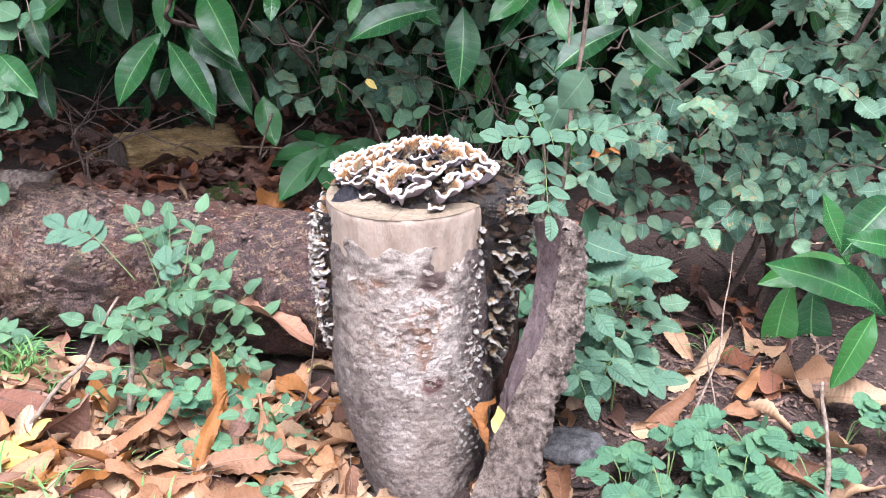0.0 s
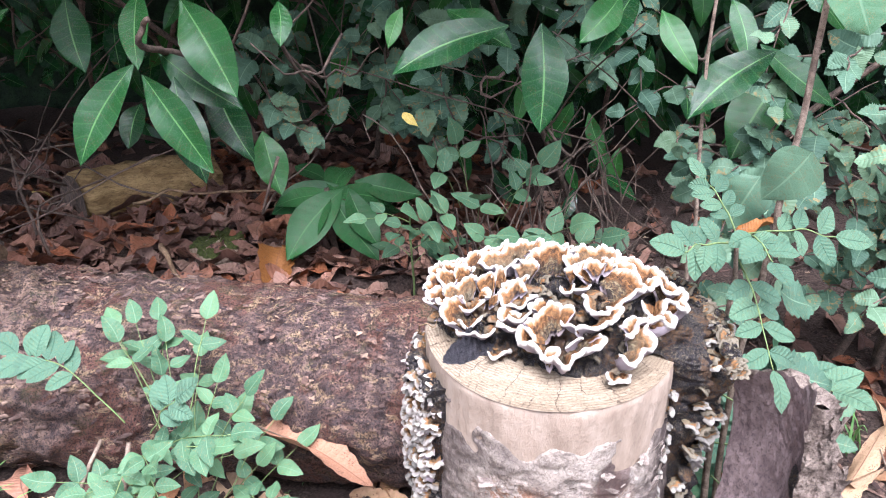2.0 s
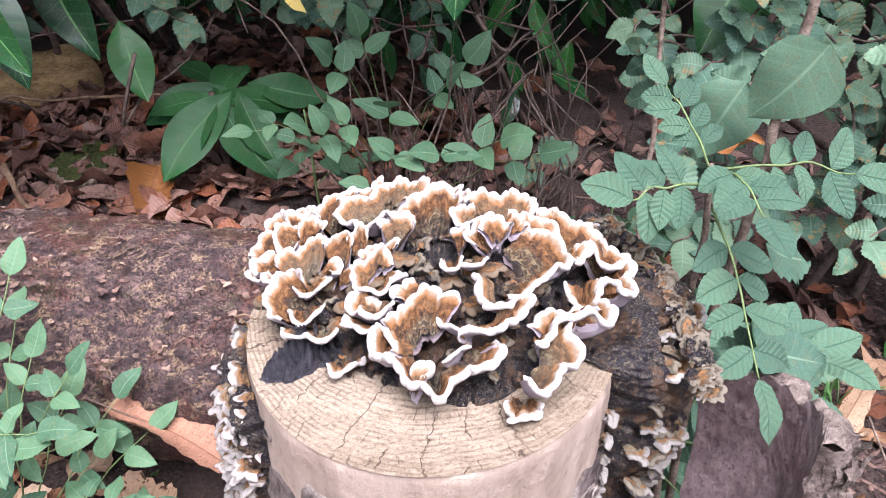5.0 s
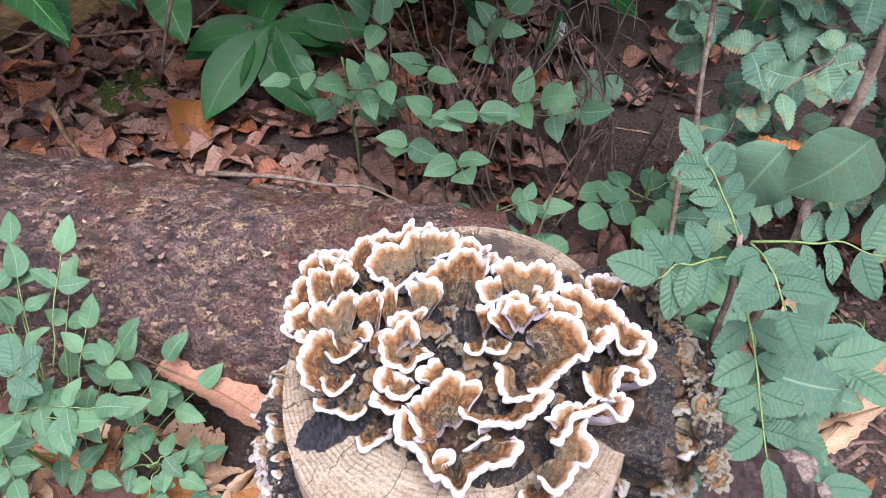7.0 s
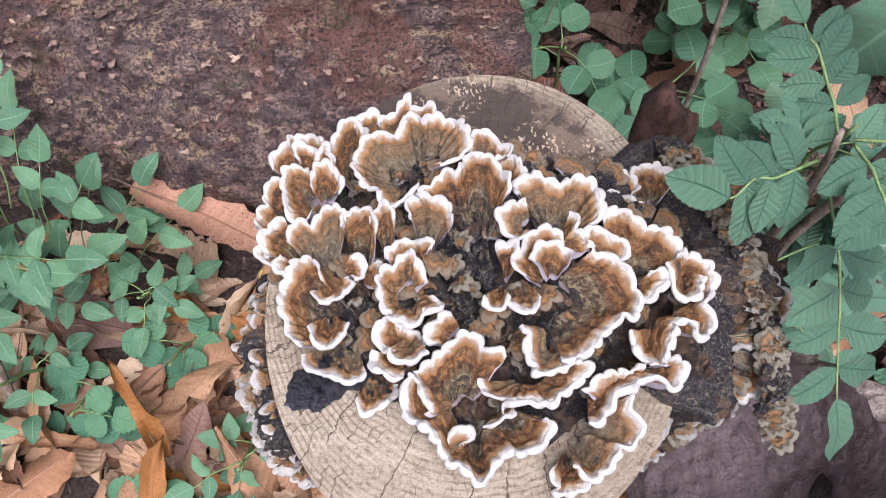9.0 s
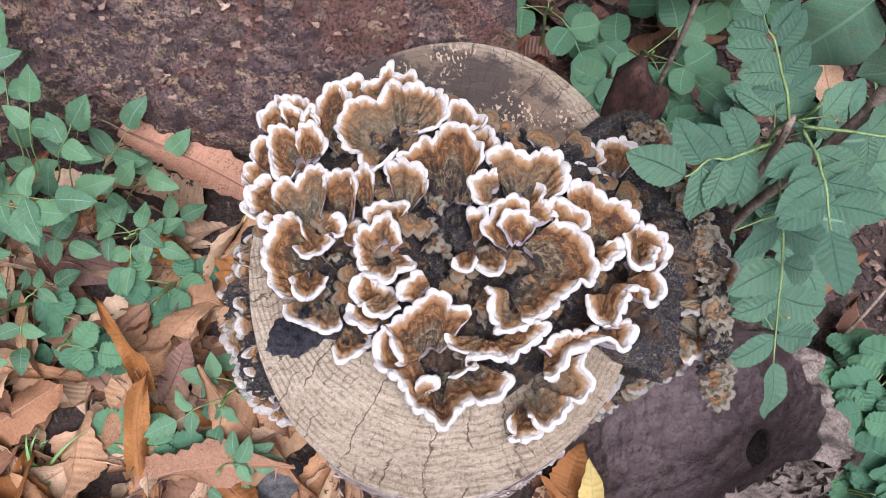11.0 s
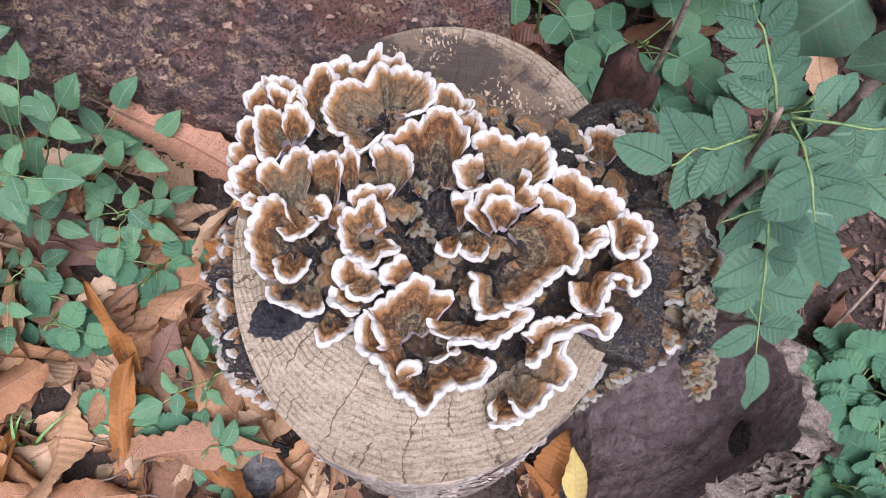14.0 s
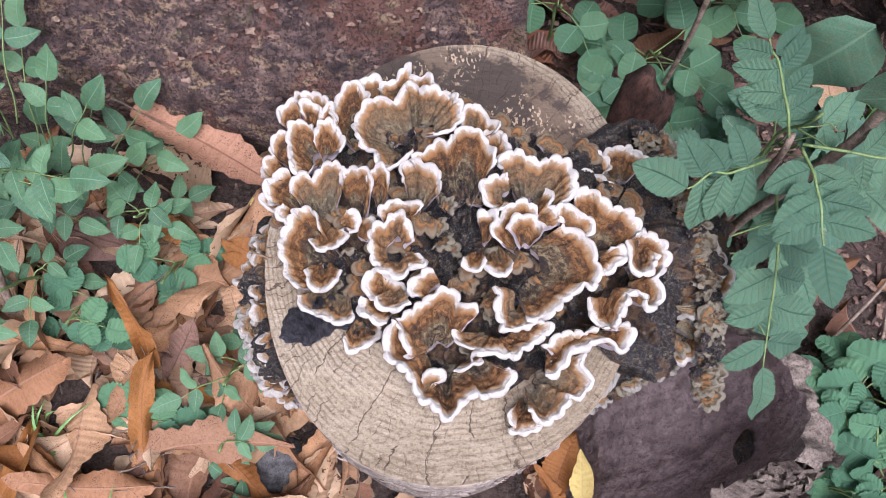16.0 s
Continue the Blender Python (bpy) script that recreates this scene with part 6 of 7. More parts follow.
for k in range(32):
    x, z, y = RNG.uniform(0.26, 0.72), RNG.uniform(0.20, 0.48), RNG.uniform(1.36, 1.66)
    d = Vector((RNG.normal() * 0.6, -0.3, -0.15 + RNG.normal() * 0.3)).normalized() * RNG.uniform(0.1, 0.16)
    elm_twig((x, y, z), Vector((x, y, z)) + d, int(RNG.integers(6, 10)), 0.038, False)
for k in range(58):
    x, z, y = RNG.uniform(-0.42, 0.28), RNG.uniform(0.36, 0.80), RNG.uniform(1.85, 2.2)
    if x > 0.04 and z < 0.55:
        continue
    d = Vector((RNG.normal() * 0.6, -0.3, -0.3 + RNG.normal() * 0.3)).normalized() * RNG.uniform(0.08, 0.15)
    elm_twig((x, y, z), Vector((x, y, z)) + d, int(RNG.integers(4, 8)), 0.05, False)
for k in range(70):
    x, y = RNG.uniform(-1.1, 0.9), RNG.uniform(1.6, 2.2)
    z = gz(x, y) + RNG.uniform(0.05, 0.5)
    a = Vector((x, y, z))
    ELM_TWIGS.tube(bend([a, a + jitter(0.08), a + Vector((RNG.normal() * 0.2, RNG.normal() * 0.1, abs(RNG.normal()) * 0.2))], 6, 0.012), 0.003, 0.001, 5)
piece("leaf", V_YELLOW[1][0], SHRUB, aim((-0.15, 1.57, 0.46), (-0.125, 1.55, 0.445), (0, -0.7, 0.7), 0.032))
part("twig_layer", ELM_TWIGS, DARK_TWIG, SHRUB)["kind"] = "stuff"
part("foliage", elm_batch, ELM, SHRUB)["kind"] = "stuff"


# ---- seedlings with compound leaves ----
def frond(parent, base, tip, pairs, size, variants=V_ASH, up=(0, -0.35, 0.95), sag=0.01, stalk=0.3, spread=0.95, r=0.0007, last=None):
    """A compound leaf: rachis, opposite leaflets and a terminal leaflet."""
    b, t = Vector(base), Vector(tip)
    mid = b.lerp(t, 0.5) + Vector((0, 0, sag))
    line = bend([b, mid, t], 8, 0.002)
    parent = part("frond", Geo().tube(line, r * 1.3, r * 0.7, 6), GREEN_STEM, parent)
    d = (t - b).normalized()
    u = Vector(up)
    side = d.cross(u).normalized()
    for i in range(pairs):
        k = stalk + (1 - stalk) * (i + 0.35) / pairs
        p = Vector(line[int(k * (len(line) - 1))])
        for s in (-1, 1):
            o = (side * s * spread + d * RNG.uniform(0.3, 0.55) + jitter(0.08)).normalized()
            q = p + side * s * r
            piece("leaflet", pick(variants), parent, aim(q, q + o, u + jitter(0.18) - side * s * 0.1, size * RNG.uniform(0.82, 1.08) * (0.8 + 0.25 * k)))
    end = Vector(line[-1])
    piece("leaflet", pick(variants), parent, aim(end, end + (Vector(last) if last else d + Vector((0, 0, -0.1))), u + jitter(0.12), size * 1.1))


SAP = thing("ash_sapling", (0.15, 1.02, gz(0.15, 1.02)), "young ash sapling with blue-green toothed compound leaves", "sapling")
part("stem", Geo().tube(bend([(0.145, 1.03, -0.02), (0.14, 1.015, 0.2), (0.132, 1.0, 0.40), (0.128, 0.998, 0.475)], 8, 0.004), 0.0045, 0.0017, 8), TWIG, SAP)
frond(SAP, (0.117, 0.990, 0.468), (0.074, 0.974, 0.470), 3, 0.0275, sag=0.003, stalk=0.28, last=(-0.9, 0.25, 0.3), up=(0.2, -0.72, 0.65))
frond(SAP, (0.124, 0.984, 0.456), (0.127, 0.902, 0.396), 4, 0.0315, sag=0.008, stalk=0.27, up=(0.25, -0.6, 0.75))
frond(SAP, (0.126, 0.999, 0.474), (0.107, 1.028, 0.516), 4, 0.0215, sag=0.004, stalk=0.2, up=(0.0, -0.8, 0.6))
frond(SAP, (0.130, 0.992, 0.476), (0.134, 0.941, 0.472), 4, 0.027, sag=0.006, stalk=0.22, up=(0.0, -0.55, 0.8))
frond(SAP, (0.132, 0.995, 0.474), (0.202, 0.972, 0.478), 3, 0.028, sag=0.005, stalk=0.3, up=(0.0, -0.72, 0.65))
frond(SAP, (0.140, 1.015, 0.30), (0.20, 0.94, 0.25), 3, 0.035, sag=0.015, stalk=0.2)
frond(SAP, (0.142, 1.02, 0.24), (0.235, 0.99, 0.19), 3, 0.037, sag=0.02, stalk=0.3)
frond(SAP, (0.142, 1.02, 0.20), (0.20, 0.97, 0.11), 3, 0.036, sag=0.02, stalk=0.3)
frond(SAP, (0.140, 1.015, 0.30), (0.25, 1.05, 0.29), 3, 0.034, sag=0.01, stalk=0.3)

CANE = thing("bramble_cane", (0.19, 1.03, gz(0.19, 1.03)), "tall brown cane with a few broad dull leaves", "plant")
part("stem", Geo().tube(bend([(0.16, 1.04, -0.02), (0.15, 1.02, 0.25), (0.156, 1.0, 0.455), (0.162, 1.0, 0.51), (0.170, 1.0, 0.60), (0.178, 1.0, 0.80)], 8, 0.004), 0.0036, 0.0026, 8), TWIG, CANE)
part("stem", Geo().tube(bend([(0.205, 1.28, -0.02), (0.203, 1.27, 0.30), (0.198, 1.27, 0.43), (0.195, 1.27, 0.72)], 8, 0.006), 0.003, 0.002, 8), TWIG, CANE)
piece("leaf", V_BROAD[0][0], CANE, aim((0.175, 0.983, 0.549), (0.146, 0.992, 0.508), (0.15, -0.75, 0.6), 0.057))
piece("leaf", V_BROAD[1][0], CANE, aim((0.160, 1.036, 0.512), (0.134, 1.034, 0.462), (0.0, -0.6, 0.75), 0.054))
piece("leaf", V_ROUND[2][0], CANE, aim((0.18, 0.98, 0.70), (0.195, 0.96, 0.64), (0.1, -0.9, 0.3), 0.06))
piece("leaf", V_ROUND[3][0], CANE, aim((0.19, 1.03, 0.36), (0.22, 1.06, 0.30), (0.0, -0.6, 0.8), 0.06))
piece("leaf", V_ELM[3][0], CANE, aim((0.19, 1.03, 0.40), (0.25, 1.05, 0.37), (0.0, -0.6, 0.8), 0.06))
piece("leaf", V_ELM[2][0], CANE, aim((0.19, 1.03, 0.32), (0.26, 1.02, 0.30), (0.0, -0.6, 0.8), 0.07))
piece("leaf", V_ELM[1][0], CANE, aim((0.20, 1.03, 0.28), (0.29, 1.03, 0.31), (0.0, -0.6, 0.8), 0.065))


def seedling(x, y, height, reach, fronds, size, label, pairs=2, variants=V_BRAM, name="seedling", lean=(0, -0.05)):
    """A low plant: one stem and compound leaves to all sides."""
    z0 = gz(x, y)
    t = thing(name, (x, y, z0), label, "plant", "seedlings round the stump")
    top = Vector((x + lean[0], y + lean[1], z0 + height))
    line = bend([(x, y, z0 - 0.015), (x + lean[0] * 0.3, y + lean[1] * 0.3, z0 + height * 0.5), top], 8, 0.006)
    part("stem", Geo().tube(line, 0.0024, 0.0014, 6), GREEN_STEM, t)
    for k in range(fronds):
        h = RNG.uniform(0.3, 1.0)
        p = Vector(line[int(h * (len(line) - 1))])
        a = k * 2.4 + RNG.normal() * 0.3
        o = Vector((math.cos(a), math.sin(a) * 0.8 - 0.25, RNG.uniform(-0.15, 0.35)))
        frond(t, p, p + o * reach * RNG.uniform(0.7, 1.15), pairs, size, variants, (RNG.normal() * 0.15, -0.4, 0.9), 0.012, 0.45)
    return t


GREENS = "low seedling with pale green toothed leaves among dead leaves"
P = seedling(-0.47, 1.19, 0.19, 0.06, 7, 0.03, "bushy bramble seedling in front of a rotting log", 2)
frond(P, (-0.49, 1.17, 0.20), (-0.613, 1.22, 0.272), 5, 0.040, V_ASH, (0, -0.6, 0.8), 0.03, 0.45)
frond(P, (-0.46, 1.16, 0.19), (-0.42, 1.15, 0.24), 2, 0.038, V_ASH, (0, -0.6, 0.8), 0.01, 0.4)
frond(P, (-0.45, 1.15, 0.16), (-0.385, 1.13, 0.19), 2, 0.038, V_BRAM, (0, -0.6, 0.8), 0.01, 0.4)
for q in ((-0.36, 1.13, 0.205), (-0.44, 1.09, 0.20), (-0.57, 1.15, 0.14), (-0.37, 1.17, 0.15), (-0.50, 1.09, 0.15)):
    frond(P, (-0.48, 1.165, q[2] - 0.05), q, 2, 0.035, V_BRAM, (RNG.normal() * 0.2, -0.55, 0.8), 0.012, 0.4)
seedling(-0.46, 1.12, 0.11, 0.05, 5, 0.026, GREENS, 1)
seedling(-0.52, 1.10, 0.09, 0.05, 4, 0.026, GREENS, 1)
seedling(-0.41, 1.10, 0.07, 0.04, 6, 0.026, GREENS, 1, V_AVENS)
for q in ((-0.473, 1.30, 0.265), (-0.401, 1.252, 0.286), (-0.494, 1.279, 0.272), (-0.42, 1.275, 0.223), (-0.45, 1.208, 0.238), (-0.354, 1.202, 0.209), (-0.391, 1.223, 0.215), (-0.331, 1.236, 0.149), (-0.454, 1.255, 0.257), (-0.496, 1.22, 0.279), (-0.524, 1.29, 0.262), (-0.302, 1.226, 0.116), (-0.37, 1.225, 0.165), (-0.425, 1.22, 0.15), (-0.35, 1.20, 0.11)):
    frond(P, (-0.43 + 0.3 * (q[0] + 0.43), 1.19, max(0.03, q[2] - 0.09)), q, 1, 0.034, V_BRAM, (RNG.normal() * 0.15, -0.45, 0.85), 0.01, 0.55)
seedling(-0.345, 1.20, 0.10, 0.04, 6, 0.028, GREENS, 1)
seedling(-0.32, 1.14, 0.07, 0.03, 3, 0.028, GREENS, 1, V_AVENS)
seedling(-0.245, 1.03, 0.10, 0.035, 7, 0.028, GREENS, 1)
seedling(-0.255, 0.975, 0.06, 0.03, 4, 0.026, GREENS, 1)
seedling(-0.24, 0.90, 0.04, 0.03, 4, 0.028, GREENS, 1)
seedling(-0.335, 0.99, 0.04, 0.025, 3, 0.034, GREENS, 1, V_AVENS)
seedling(-0.80, 1.30, 0.09, 0.05, 6, 0.036, GREENS, 2)
seedling(0.27, 1.12, 0.16, 0.06, 6, 0.045, GREENS, 2, V_ASH)
seedling(0.30, 1.22, 0.18, 0.07, 7, 0.045, GREENS, 1, V_ELM)
seedling(0.27, 1.19, 0.28, 0.07, 6, 0.045, GREENS, 2, V_ASH)
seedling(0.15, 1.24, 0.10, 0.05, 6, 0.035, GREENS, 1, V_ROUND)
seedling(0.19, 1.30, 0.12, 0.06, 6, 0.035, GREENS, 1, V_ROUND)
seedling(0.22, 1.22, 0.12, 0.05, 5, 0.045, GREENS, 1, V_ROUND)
UNDER = thing("woodland_seedling", (-0.03, 1.62, gz(-0.03, 1.62)), "slender seedling with dull oval leaves under the hedge", "plant")
for q in ((-0.098, 1.50, 0.33), (-0.036, 1.50, 0.34), (-0.132, 1.50, 0.318), (-0.064, 1.60, 0.40), (0.038, 1.55, 0.35), (-0.034, 1.45, 0.30), (0.032, 1.45, 0.30), (0.07, 1.60, 0.36), (0.10, 1.50, 0.29), (-0.10, 1.55, 0.385), (0.15, 1.50, 0.27), (-0.07, 1.47, 0.25), (0.0, 1.43, 0.24)):
    foot = Vector((-0.03 + (q[0] + 0.03) * 0.4, 1.62, q[2] - 0.10))
    part("stem", Geo().tube(bend([(foot.x, 1.64, gz(foot.x, 1.64) - 0.01), (foot.x, 1.63, q[2] * 0.6), foot], 6, 0.008), 0.0022, 0.0014, 5), DARK_TWIG, UNDER)
    frond(UNDER, foot, q, 1, RNG.uniform(0.042, 0.052), V_OVAL, (RNG.normal() * 0.2, -0.6, 0.75), 0.012, 0.7, 0.8)
for sx, sy, sh in ((-0.14, 1.66, 0.20), (0.05, 1.52, 0.16), (0.24, 1.50, 0.22), (0.20, 1.36, 0.14), (0.10, 1.42, 0.14), (0.28, 1.42, 0.2)):
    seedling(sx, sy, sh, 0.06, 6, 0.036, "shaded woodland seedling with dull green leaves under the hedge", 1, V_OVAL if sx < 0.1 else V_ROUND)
DRY = thing("dry_twig_tangle", (0.12, 1.72, gz(0.12, 1.72)), "tangle of thin bare brown twigs under the hedge", "twig")
for k in range(46):
    a = Vector((RNG.uniform(0.0, 0.3), RNG.uniform(1.55, 1.9), 0))
    a.z = gz(a.x, a.y) - 0.01
    b = a + Vector((RNG.normal() * 0.10, RNG.normal() * 0.06, RNG.uniform(0.15, 0.45)))
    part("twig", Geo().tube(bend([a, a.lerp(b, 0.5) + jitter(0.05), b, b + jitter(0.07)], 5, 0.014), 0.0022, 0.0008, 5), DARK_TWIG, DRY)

# climber with round leaves
CLIMB = thing("honeysuckle", (-0.80, 1.50, gz(-0.8, 1.5)), "climber with thin stems and small rounded grey-green leaves", "climber")
for k in range(10):
    x0 = RNG.uniform(-0.84, -0.72)
    line = bend([(x0 - 0.12, 1.55, RNG.uniform(0.3, 0.9)), (x0 - 0.02, 1.42, RNG.uniform(0.3, 0.75)), (x0 + RNG.uniform(-0.02, 0.08), 1.36, RNG.uniform(0.22, 0.6))], 10, 0.03)
    vine = part("stem", Geo().tube(line, 0.002, 0.001, 5), TWIG, CLIMB)
    for i in range(4, len(line), 3):
        p = Vector(line[i])
        for s in (-1, 1):
            if RNG.random() < 0.25:
                continue
            o = Vector((s * 0.8 + RNG.normal() * 0.3, -0.4, -0.2 + RNG.normal() * 0.3))
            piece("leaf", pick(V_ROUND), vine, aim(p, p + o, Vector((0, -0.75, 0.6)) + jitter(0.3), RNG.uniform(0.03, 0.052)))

# ---- low ground cover ----
for k in range(40):
    x, y = RNG.uniform(0.20, 0.80), RNG.uniform(0.70, 1.16)
    if k % 4 == 0:
        x, y = RNG.uniform(0.30, 0.44), RNG.uniform(0.84, 0.98)
    elif y > 0.98 + 0.35 * (x - 0.2) or (x < 0.3 and y > 0.95):
        continue
    z0 = gz(x, y)
    t = thing("ground_cover_plant", (x, y, z0), "low plant with rounded crinkled green leaves", "plant", "ground cover plants")
    for i in range(int(RNG.integers(3, 7))):
        a = RNG.uniform(0, 6.28)
        h, rr = RNG.uniform(0.02, 0.085), RNG.uniform(0.015, 0.05)
        c = Vector((x + rr * math.cos(a), y + rr * math.sin(a), z0 + h))
        stalk = part("leaf_stalk", Geo().tube(bend([(x, y, z0 - 0.005), (x + rr * 0.3 * math.cos(a), y + rr * 0.3 * math.sin(a), z0 + h * 0.7), c], 4, 0.002), 0.0012, 0.0009, 5), GREEN_STEM, t)
        for s in (-1, 0, 1):
            b = a + s * 1.15
            o = Vector((math.cos(b), math.sin(b), 0.05))
            piece("leaflet", pick(V_AVENS), stalk, aim(c, c + o, Vector((0, -0.3, 0.9)) + jitter(0.3), RNG.uniform(0.022, 0.037) * (1.1 if s == 0 else 0.85)))


def grass_tuft(x, y, n, size):
    t = Geo()
    z0 = gz(x, y)
    for k in range(n):
        a = RNG.uniform(0, 6.28)
        d = Vector((math.cos(a), math.sin(a), 0))
        ln = size * RNG.uniform(0.5, 1.2)
        b = Vector((x, y, z0 - 0.005)) + jitter(0.012)
        b.z = z0 - 0.005
        u = np.linspace(0, 1, 9)
        lean = RNG.uniform(0.3, 1.0)
        c = np.array(b) + np.outer(u ** 1.6 * lean * ln, np.array(d)) + np.outer(np.sin(u * 1.9) * ln * 0.62, (0, 0, 1))
        w = (1 - u ** 2) * 0.0022 + 0.0002
        s = np.array((-d.y, d.x, 0))
        p = np.stack([c - w[:, None] * s, c + (0, 0, 0.0006), c + w[:, None] * s], 1)
        t.grid(p, np.stack(np.meshgrid(u, (0, 0.5, 1), indexing="ij")[::-1], -1))
    ob = new("grass_tuft", t.mesh("grass_tuft", GRASS))
    tagged(ob, "small tuft of bright green grass blades", "grass", kind="stuff")


for gx, gy, gn, gs in ((-0.71, 1.20, 46, 0.11), (-0.76, 1.22, 40, 0.10), (-0.66, 1.17, 24, 0.08), (-0.50, 0.86, 14, 0.09), (-0.36, 0.84, 8, 0.08), (-0.45, 0.95, 6, 0.07), (-0.88, 1.32, 14, 0.09), (-0.55, 0.88, 10, 0.09), (0.5, 1.3, 14, 0.1), (-0.33, 1.31, 5, 0.03)):
    grass_tuft(gx, gy, gn, gs)


# ---- fallen leaves ----
STALK = Geo().tube([(0.01, -0.14, 0.02), (0.0, -0.07, 0.0), (0, 0, 0), (0, 0.3, 0.0)], 0.009, 0.004, 5).mesh("leaf_stalk", TWIG)


def fallen(x, y, size, variants, label, up=0.0, yaw=None, pitch=None, z=None):
    a = RNG.uniform(0, 6.28) if yaw is None else radians(yaw)
    tilt = RNG.normal() * 0.3 if pitch is None else math.tan(radians(pitch))
    b = Vector((x, y, (gz(x, y) + 0.006 + up) if z is None else z))
    d = Vector((math.cos(a), math.sin(a), tilt)).normalized()
    b = b - d * size * 0.5
    b.z = max(b.z, gz(x, y) + 0.004)
    nrm = Vector((RNG.normal() * 0.5, RNG.normal() * 0.5, 1 if RNG.random() < 0.7 else -1))
    ob = piece("fallen_leaf", pick(variants), None, aim(b, b + d, nrm, size))
    stalk = new("leaf_stalk", STALK)
    stalk.parent = ob
    tagged(ob, label, "leaf", "fallen leaves")


BROWN = "curled dry tan-brown chestnut leaf lying on the ground"
fallen(-0.28, 1.215, 0.16, V_PINK, "large dry pinkish-brown leaf leaning on seedlings", yaw=-28, pitch=-8, z=0.115)
fallen(-0.335, 1.03, 0.115, V_ORANGE, "narrow orange-brown leaf standing on edge", yaw=105, pitch=62, z=0.09)
fallen(-0.325, 0.965, 0.13, V_ORANGE, "narrow orange-brown leaf standing on edge", yaw=80, pitch=35, z=0.05)
fallen(-0.55, 0.885, 0.11, V_YELLOW, "pale yellow leaf on brown litter", 0.03, yaw=40)
fallen(-0.61, 1.01, 0.09, V_YELLOW, "pale yellow leaf on brown litter", 0.03, yaw=75)
fallen(-0.60, 0.95, 0.08, V_YELLOW, "small yellow leaf on brown litter", 0.03, yaw=10)
fallen(-0.225, 1.19, 0.05, V_YELLOW, "small yellow-green leaf tucked beside a log", 0.03, yaw=-10)
fallen(-0.93, 2.10, 0.06, V_YELLOW, "small yellow leaf under the hedge", yaw=20, z=0.19)
fallen(-0.385, 1.70, 0.11, V_RUST, "broad crumpled orange-brown leaf beside a mossy stump", yaw=-100, pitch=-35, z=0.15)
fallen(-0.60, 1.85, 0.05, V_RUST, "small rust-red leaf on dark litter", 0.02, yaw=70)
fallen(-0.47, 0.98, 0.20, V_DEAD, BROWN, 0.03, yaw=25)
fallen(-0.46, 0.90, 0.15, V_ORANGE, "orange curled chestnut leaf", 0.035, yaw=75)
fallen(0.355, 1.085, 0.11, V_DEADW, "crumpled rust-brown leaf on bare soil", 0.02, yaw=20)
fallen(0.44, 1.22, 0.17, V_DEAD, "curled orange-brown leaf on bare soil", 0.02, yaw=38)
fallen(0.49, 1.135, 0.07, V_DEADW, "crumpled tan leaf on bare soil", 0.03)
fallen(0.66, 1.10, 0.12, V_DEADW, "broad tan leaf between ground cover", 0.04, yaw=-40)
fallen(0.445, 0.88, 0.11, V_DEAD, BROWN, 0.06, yaw=-60)
fallen(0.54, 0.94, 0.08, V_DEADW, "crumpled brown leaf between ground cover", 0.06, yaw=-20)
fallen(0.49, 1.65, 0.11, V_DEAD, "rust-brown leaf on soil under the shrub", 0.02, yaw=15)
fallen(0.44, 1.34, 0.13, V_DEAD, BROWN, 0.02, yaw=-92)
fallen(0.545, 1.53, 0.14, V_OLD, "dull dark brown leaf on soil", 0.02, yaw=-80)
fallen(0.245, 1.20, 0.05, V_RUST, "orange dead leaf caught in twigs", yaw=-20, pitch=20, z=0.40)
fallen(0.08, 0.845, 0.07, V_YELLOW, "yellow-brown leaf at the stump's foot", 0.01, yaw=60)
fallen(0.02, 0.83, 0.07, V_DEAD, "small orange-brown leaf at the stump's foot", 0.01, yaw=70)

for k in range(250):
    x, y = RNG.uniform(-0.80, -0.10), RNG.uniform(0.74, 1.22)
    if math.hypot((x - CX) / 0.1, (y - CY) / 0.12) < 1 or y > 1.14 + 0.2 * abs(x + 0.2):
        continue
    wide = RNG.random()
    kind = V_DEAD if wide < 0.72 else V_DEADW if wide < 0.78 else V_ORANGE if wide < 0.92 else V_OLD
    fallen(x, y, RNG.uniform(0.07, 0.155), kind, BROWN if kind is V_DEAD else "dry brown dead leaf in the litter", RNG.uniform(0.0, 0.035))
for k in range(34):
    x, y = RNG.uniform(0.24, 0.72), RNG.uniform(0.95, 1.5)
    fallen(x, y, RNG.uniform(0.05, 0.12), V_OLD if k % 3 else V_DEADW, "scattered brown dead leaf on soil", RNG.uniform(0, 0.01))

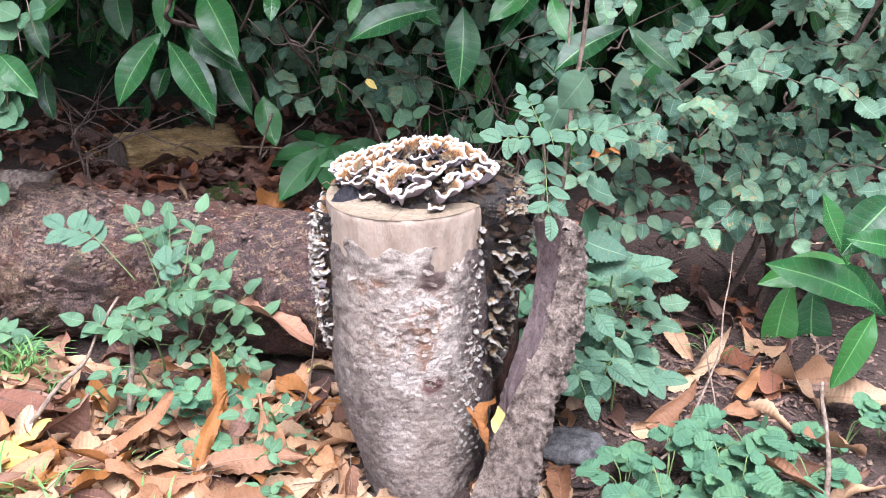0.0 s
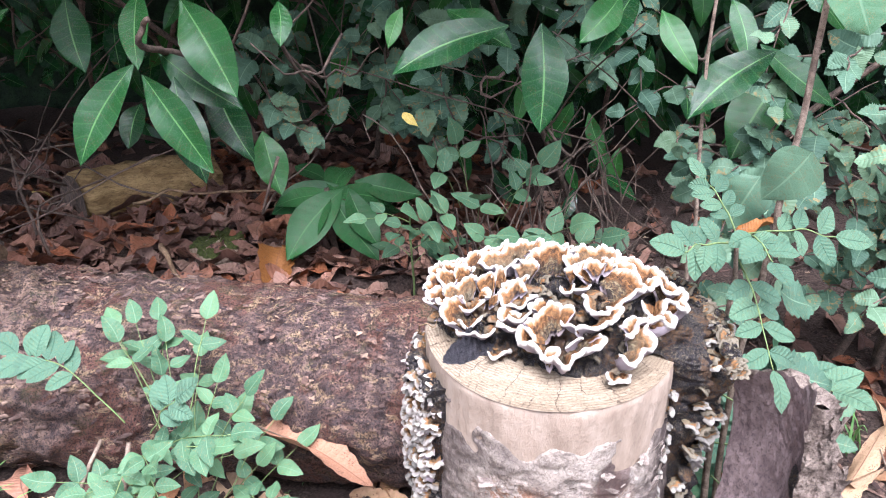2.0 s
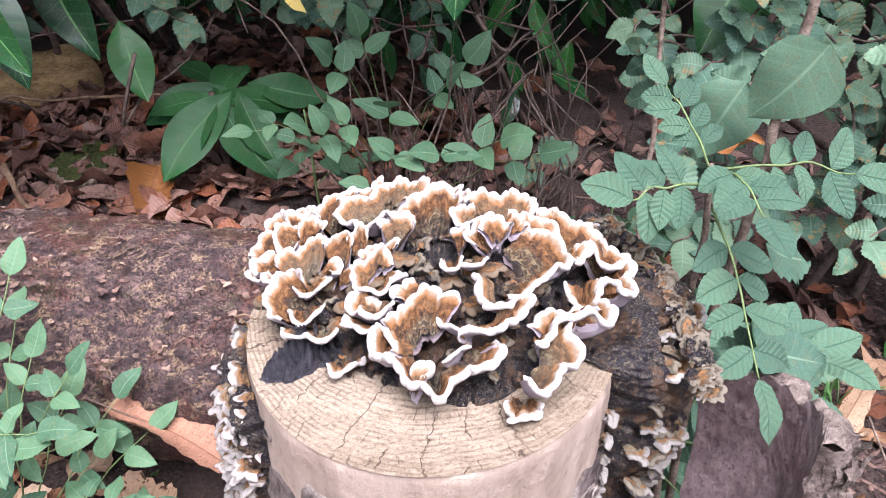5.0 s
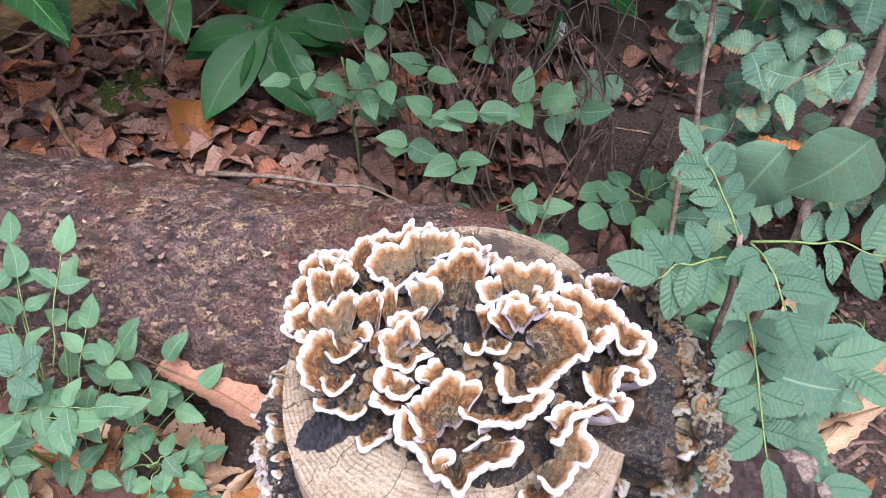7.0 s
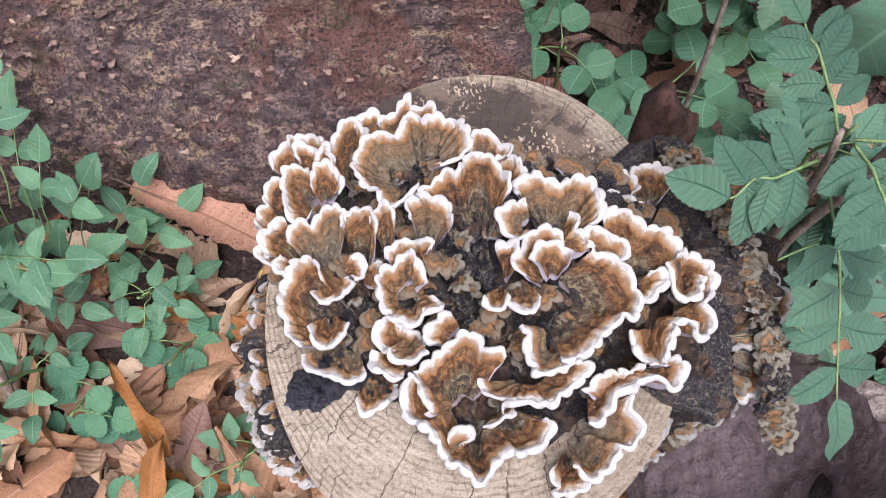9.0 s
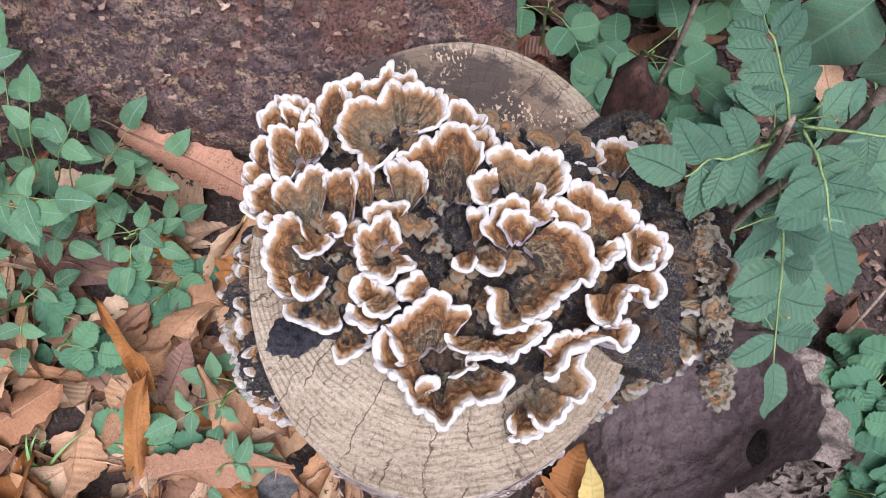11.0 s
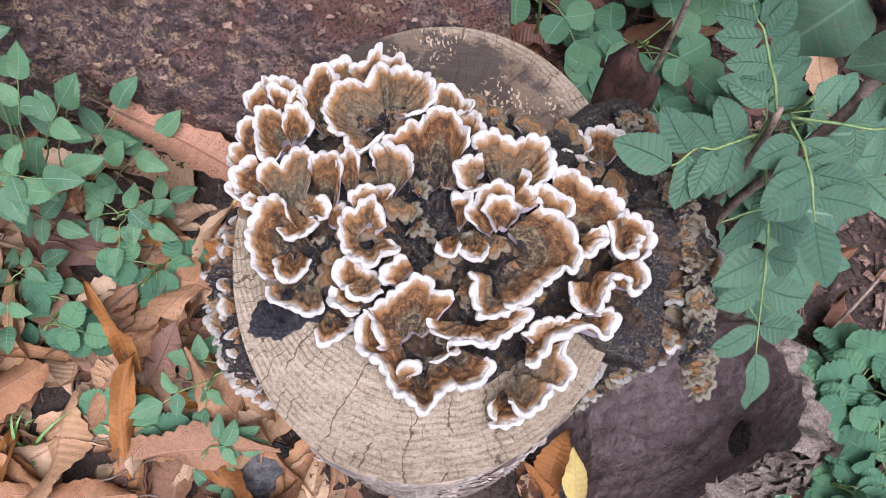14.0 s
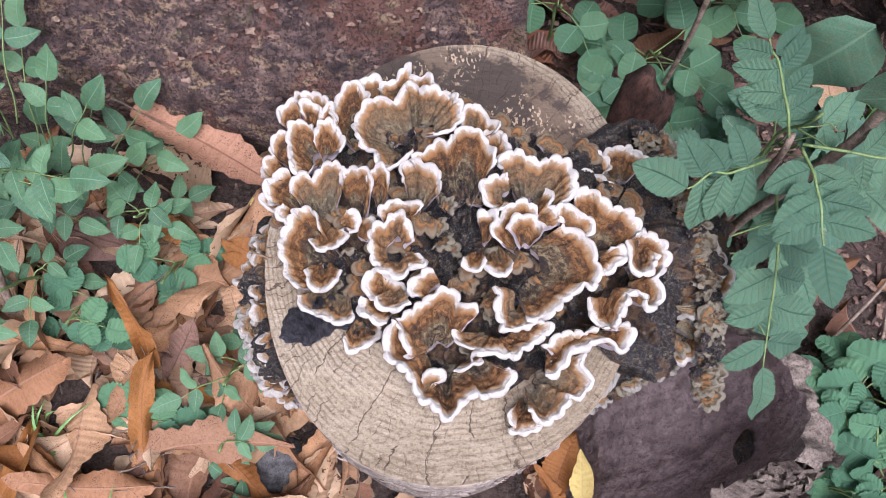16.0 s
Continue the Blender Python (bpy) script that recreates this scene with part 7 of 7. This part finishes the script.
litter, old_litter = Geo(), Geo()
for k in range(1500):
    x, y = RNG.normal(-0.5, 0.5), RNG.normal(0.75, 0.42)
    if y > 1.3:
        continue
    if math.hypot((x - CX) / 0.1, (y - CY) / 0.12) < 1 or (x > 0.06 and RNG.random() < 0.7):
        continue
    a = RNG.uniform(0, 6.28)
    b = Vector((x, y, gz(x, y) + RNG.uniform(0.0, 0.012)))
    d = Vector((math.cos(a), math.sin(a), RNG.normal() * 0.12))
    put_in(litter, V_DEAD if k % 3 else V_DEADW, aim(b, b + d, jitter(0.3) + Vector((0, 0, 1)), RNG.uniform(0.06, 0.14)))
for k in range(2600):
    x, y = RNG.uniform(-1.8, 1.4), RNG.uniform(1.35, 2.8)
    if k < 1500:
        x, y = RNG.uniform(-1.0, 0.25), RNG.uniform(1.48, 2.3)
    if x > 0.1 and RNG.random() < 0.65:
        continue
    a = RNG.uniform(0, 6.28)
    b = Vector((x, y, gz(x, y) + RNG.uniform(0.0, 0.03)))
    d = Vector((math.cos(a), math.sin(a), RNG.normal() * 0.2))
    put_in(old_litter, V_OLD, aim(b, b + d, jitter(0.35) + Vector((0, 0, 1)), RNG.uniform(0.05, 0.11)))
tagged(new("leaf_litter", litter.mesh("leaf_litter", DEAD)), "layer of dry tan and brown dead leaves", "leaf litter", kind="stuff")
tagged(new("leaf_litter", old_litter.mesh("leaf_litter", OLD_DEAD)), "layer of dark weathered dead leaves under the hedge", "leaf litter", kind="stuff")

# crumbs of soil, bits of twig and leaf on the bare ground
bits = Geo()
for k in range(5200):
    x, y = RNG.normal(0.45, 0.3), RNG.normal(1.2, 0.35)
    sz = RNG.uniform(0.0015, 0.006)
    u, w = np.meshgrid(np.linspace(-1, 1, 4), np.linspace(-1, 1, 3), indexing="ij")
    long = RNG.uniform(0.7, 1.4) if k % 6 else RNG.uniform(3, 8)
    blk = np.stack([w * sz * 0.6, u * sz * long, sz * 0.6 * (1 - u ** 2 * 0.8) * (1 - w ** 2) + 0.2 * sz * RNG.normal(size=u.shape)], -1)
    a = RNG.uniform(0, 6.28)
    c = Vector((x, y, gz(x, y) + 0.002))
    bits.grid(blk, m=aim(c, c + Vector((math.cos(a), math.sin(a), 0)), (0, 0, 1), 1.0))
tagged(new("soil_debris", bits.mesh("soil_debris", CRUMB)), "scattered soil crumbs and broken twig bits", "debris", kind="stuff")

# dark sheet added behind the hedge, standing for the deep shade between leaves
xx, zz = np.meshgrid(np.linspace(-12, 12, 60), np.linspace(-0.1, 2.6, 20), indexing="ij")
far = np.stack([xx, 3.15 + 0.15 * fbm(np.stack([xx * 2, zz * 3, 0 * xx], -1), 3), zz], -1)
tagged(new("backdrop", Geo().grid(far).mesh("backdrop", HEDGE_SHADE)), "dark sheet added behind the hedge for its deep shade", "hedge", kind="structure")

# elm leaves that can be told apart
for m in ELM_NEAR:
    piece("leaf", pick(V_ELM), SHRUB, m)

# leaves caught between the stump and the slab
fallen(0.056, 0.888, 0.055, V_RUST, "orange-brown leaf wedged between stump and bark slab", yaw=70, pitch=35, z=0.135)
fallen(0.049, 0.866, 0.06, V_ORANGE, "narrow orange-brown leaf wedged beside the stump", yaw=110, pitch=50, z=0.125)
fallen(0.070, 0.878, 0.045, V_YELLOW, "small yellow leaf lying against a bark slab", yaw=95, pitch=30, z=0.13)
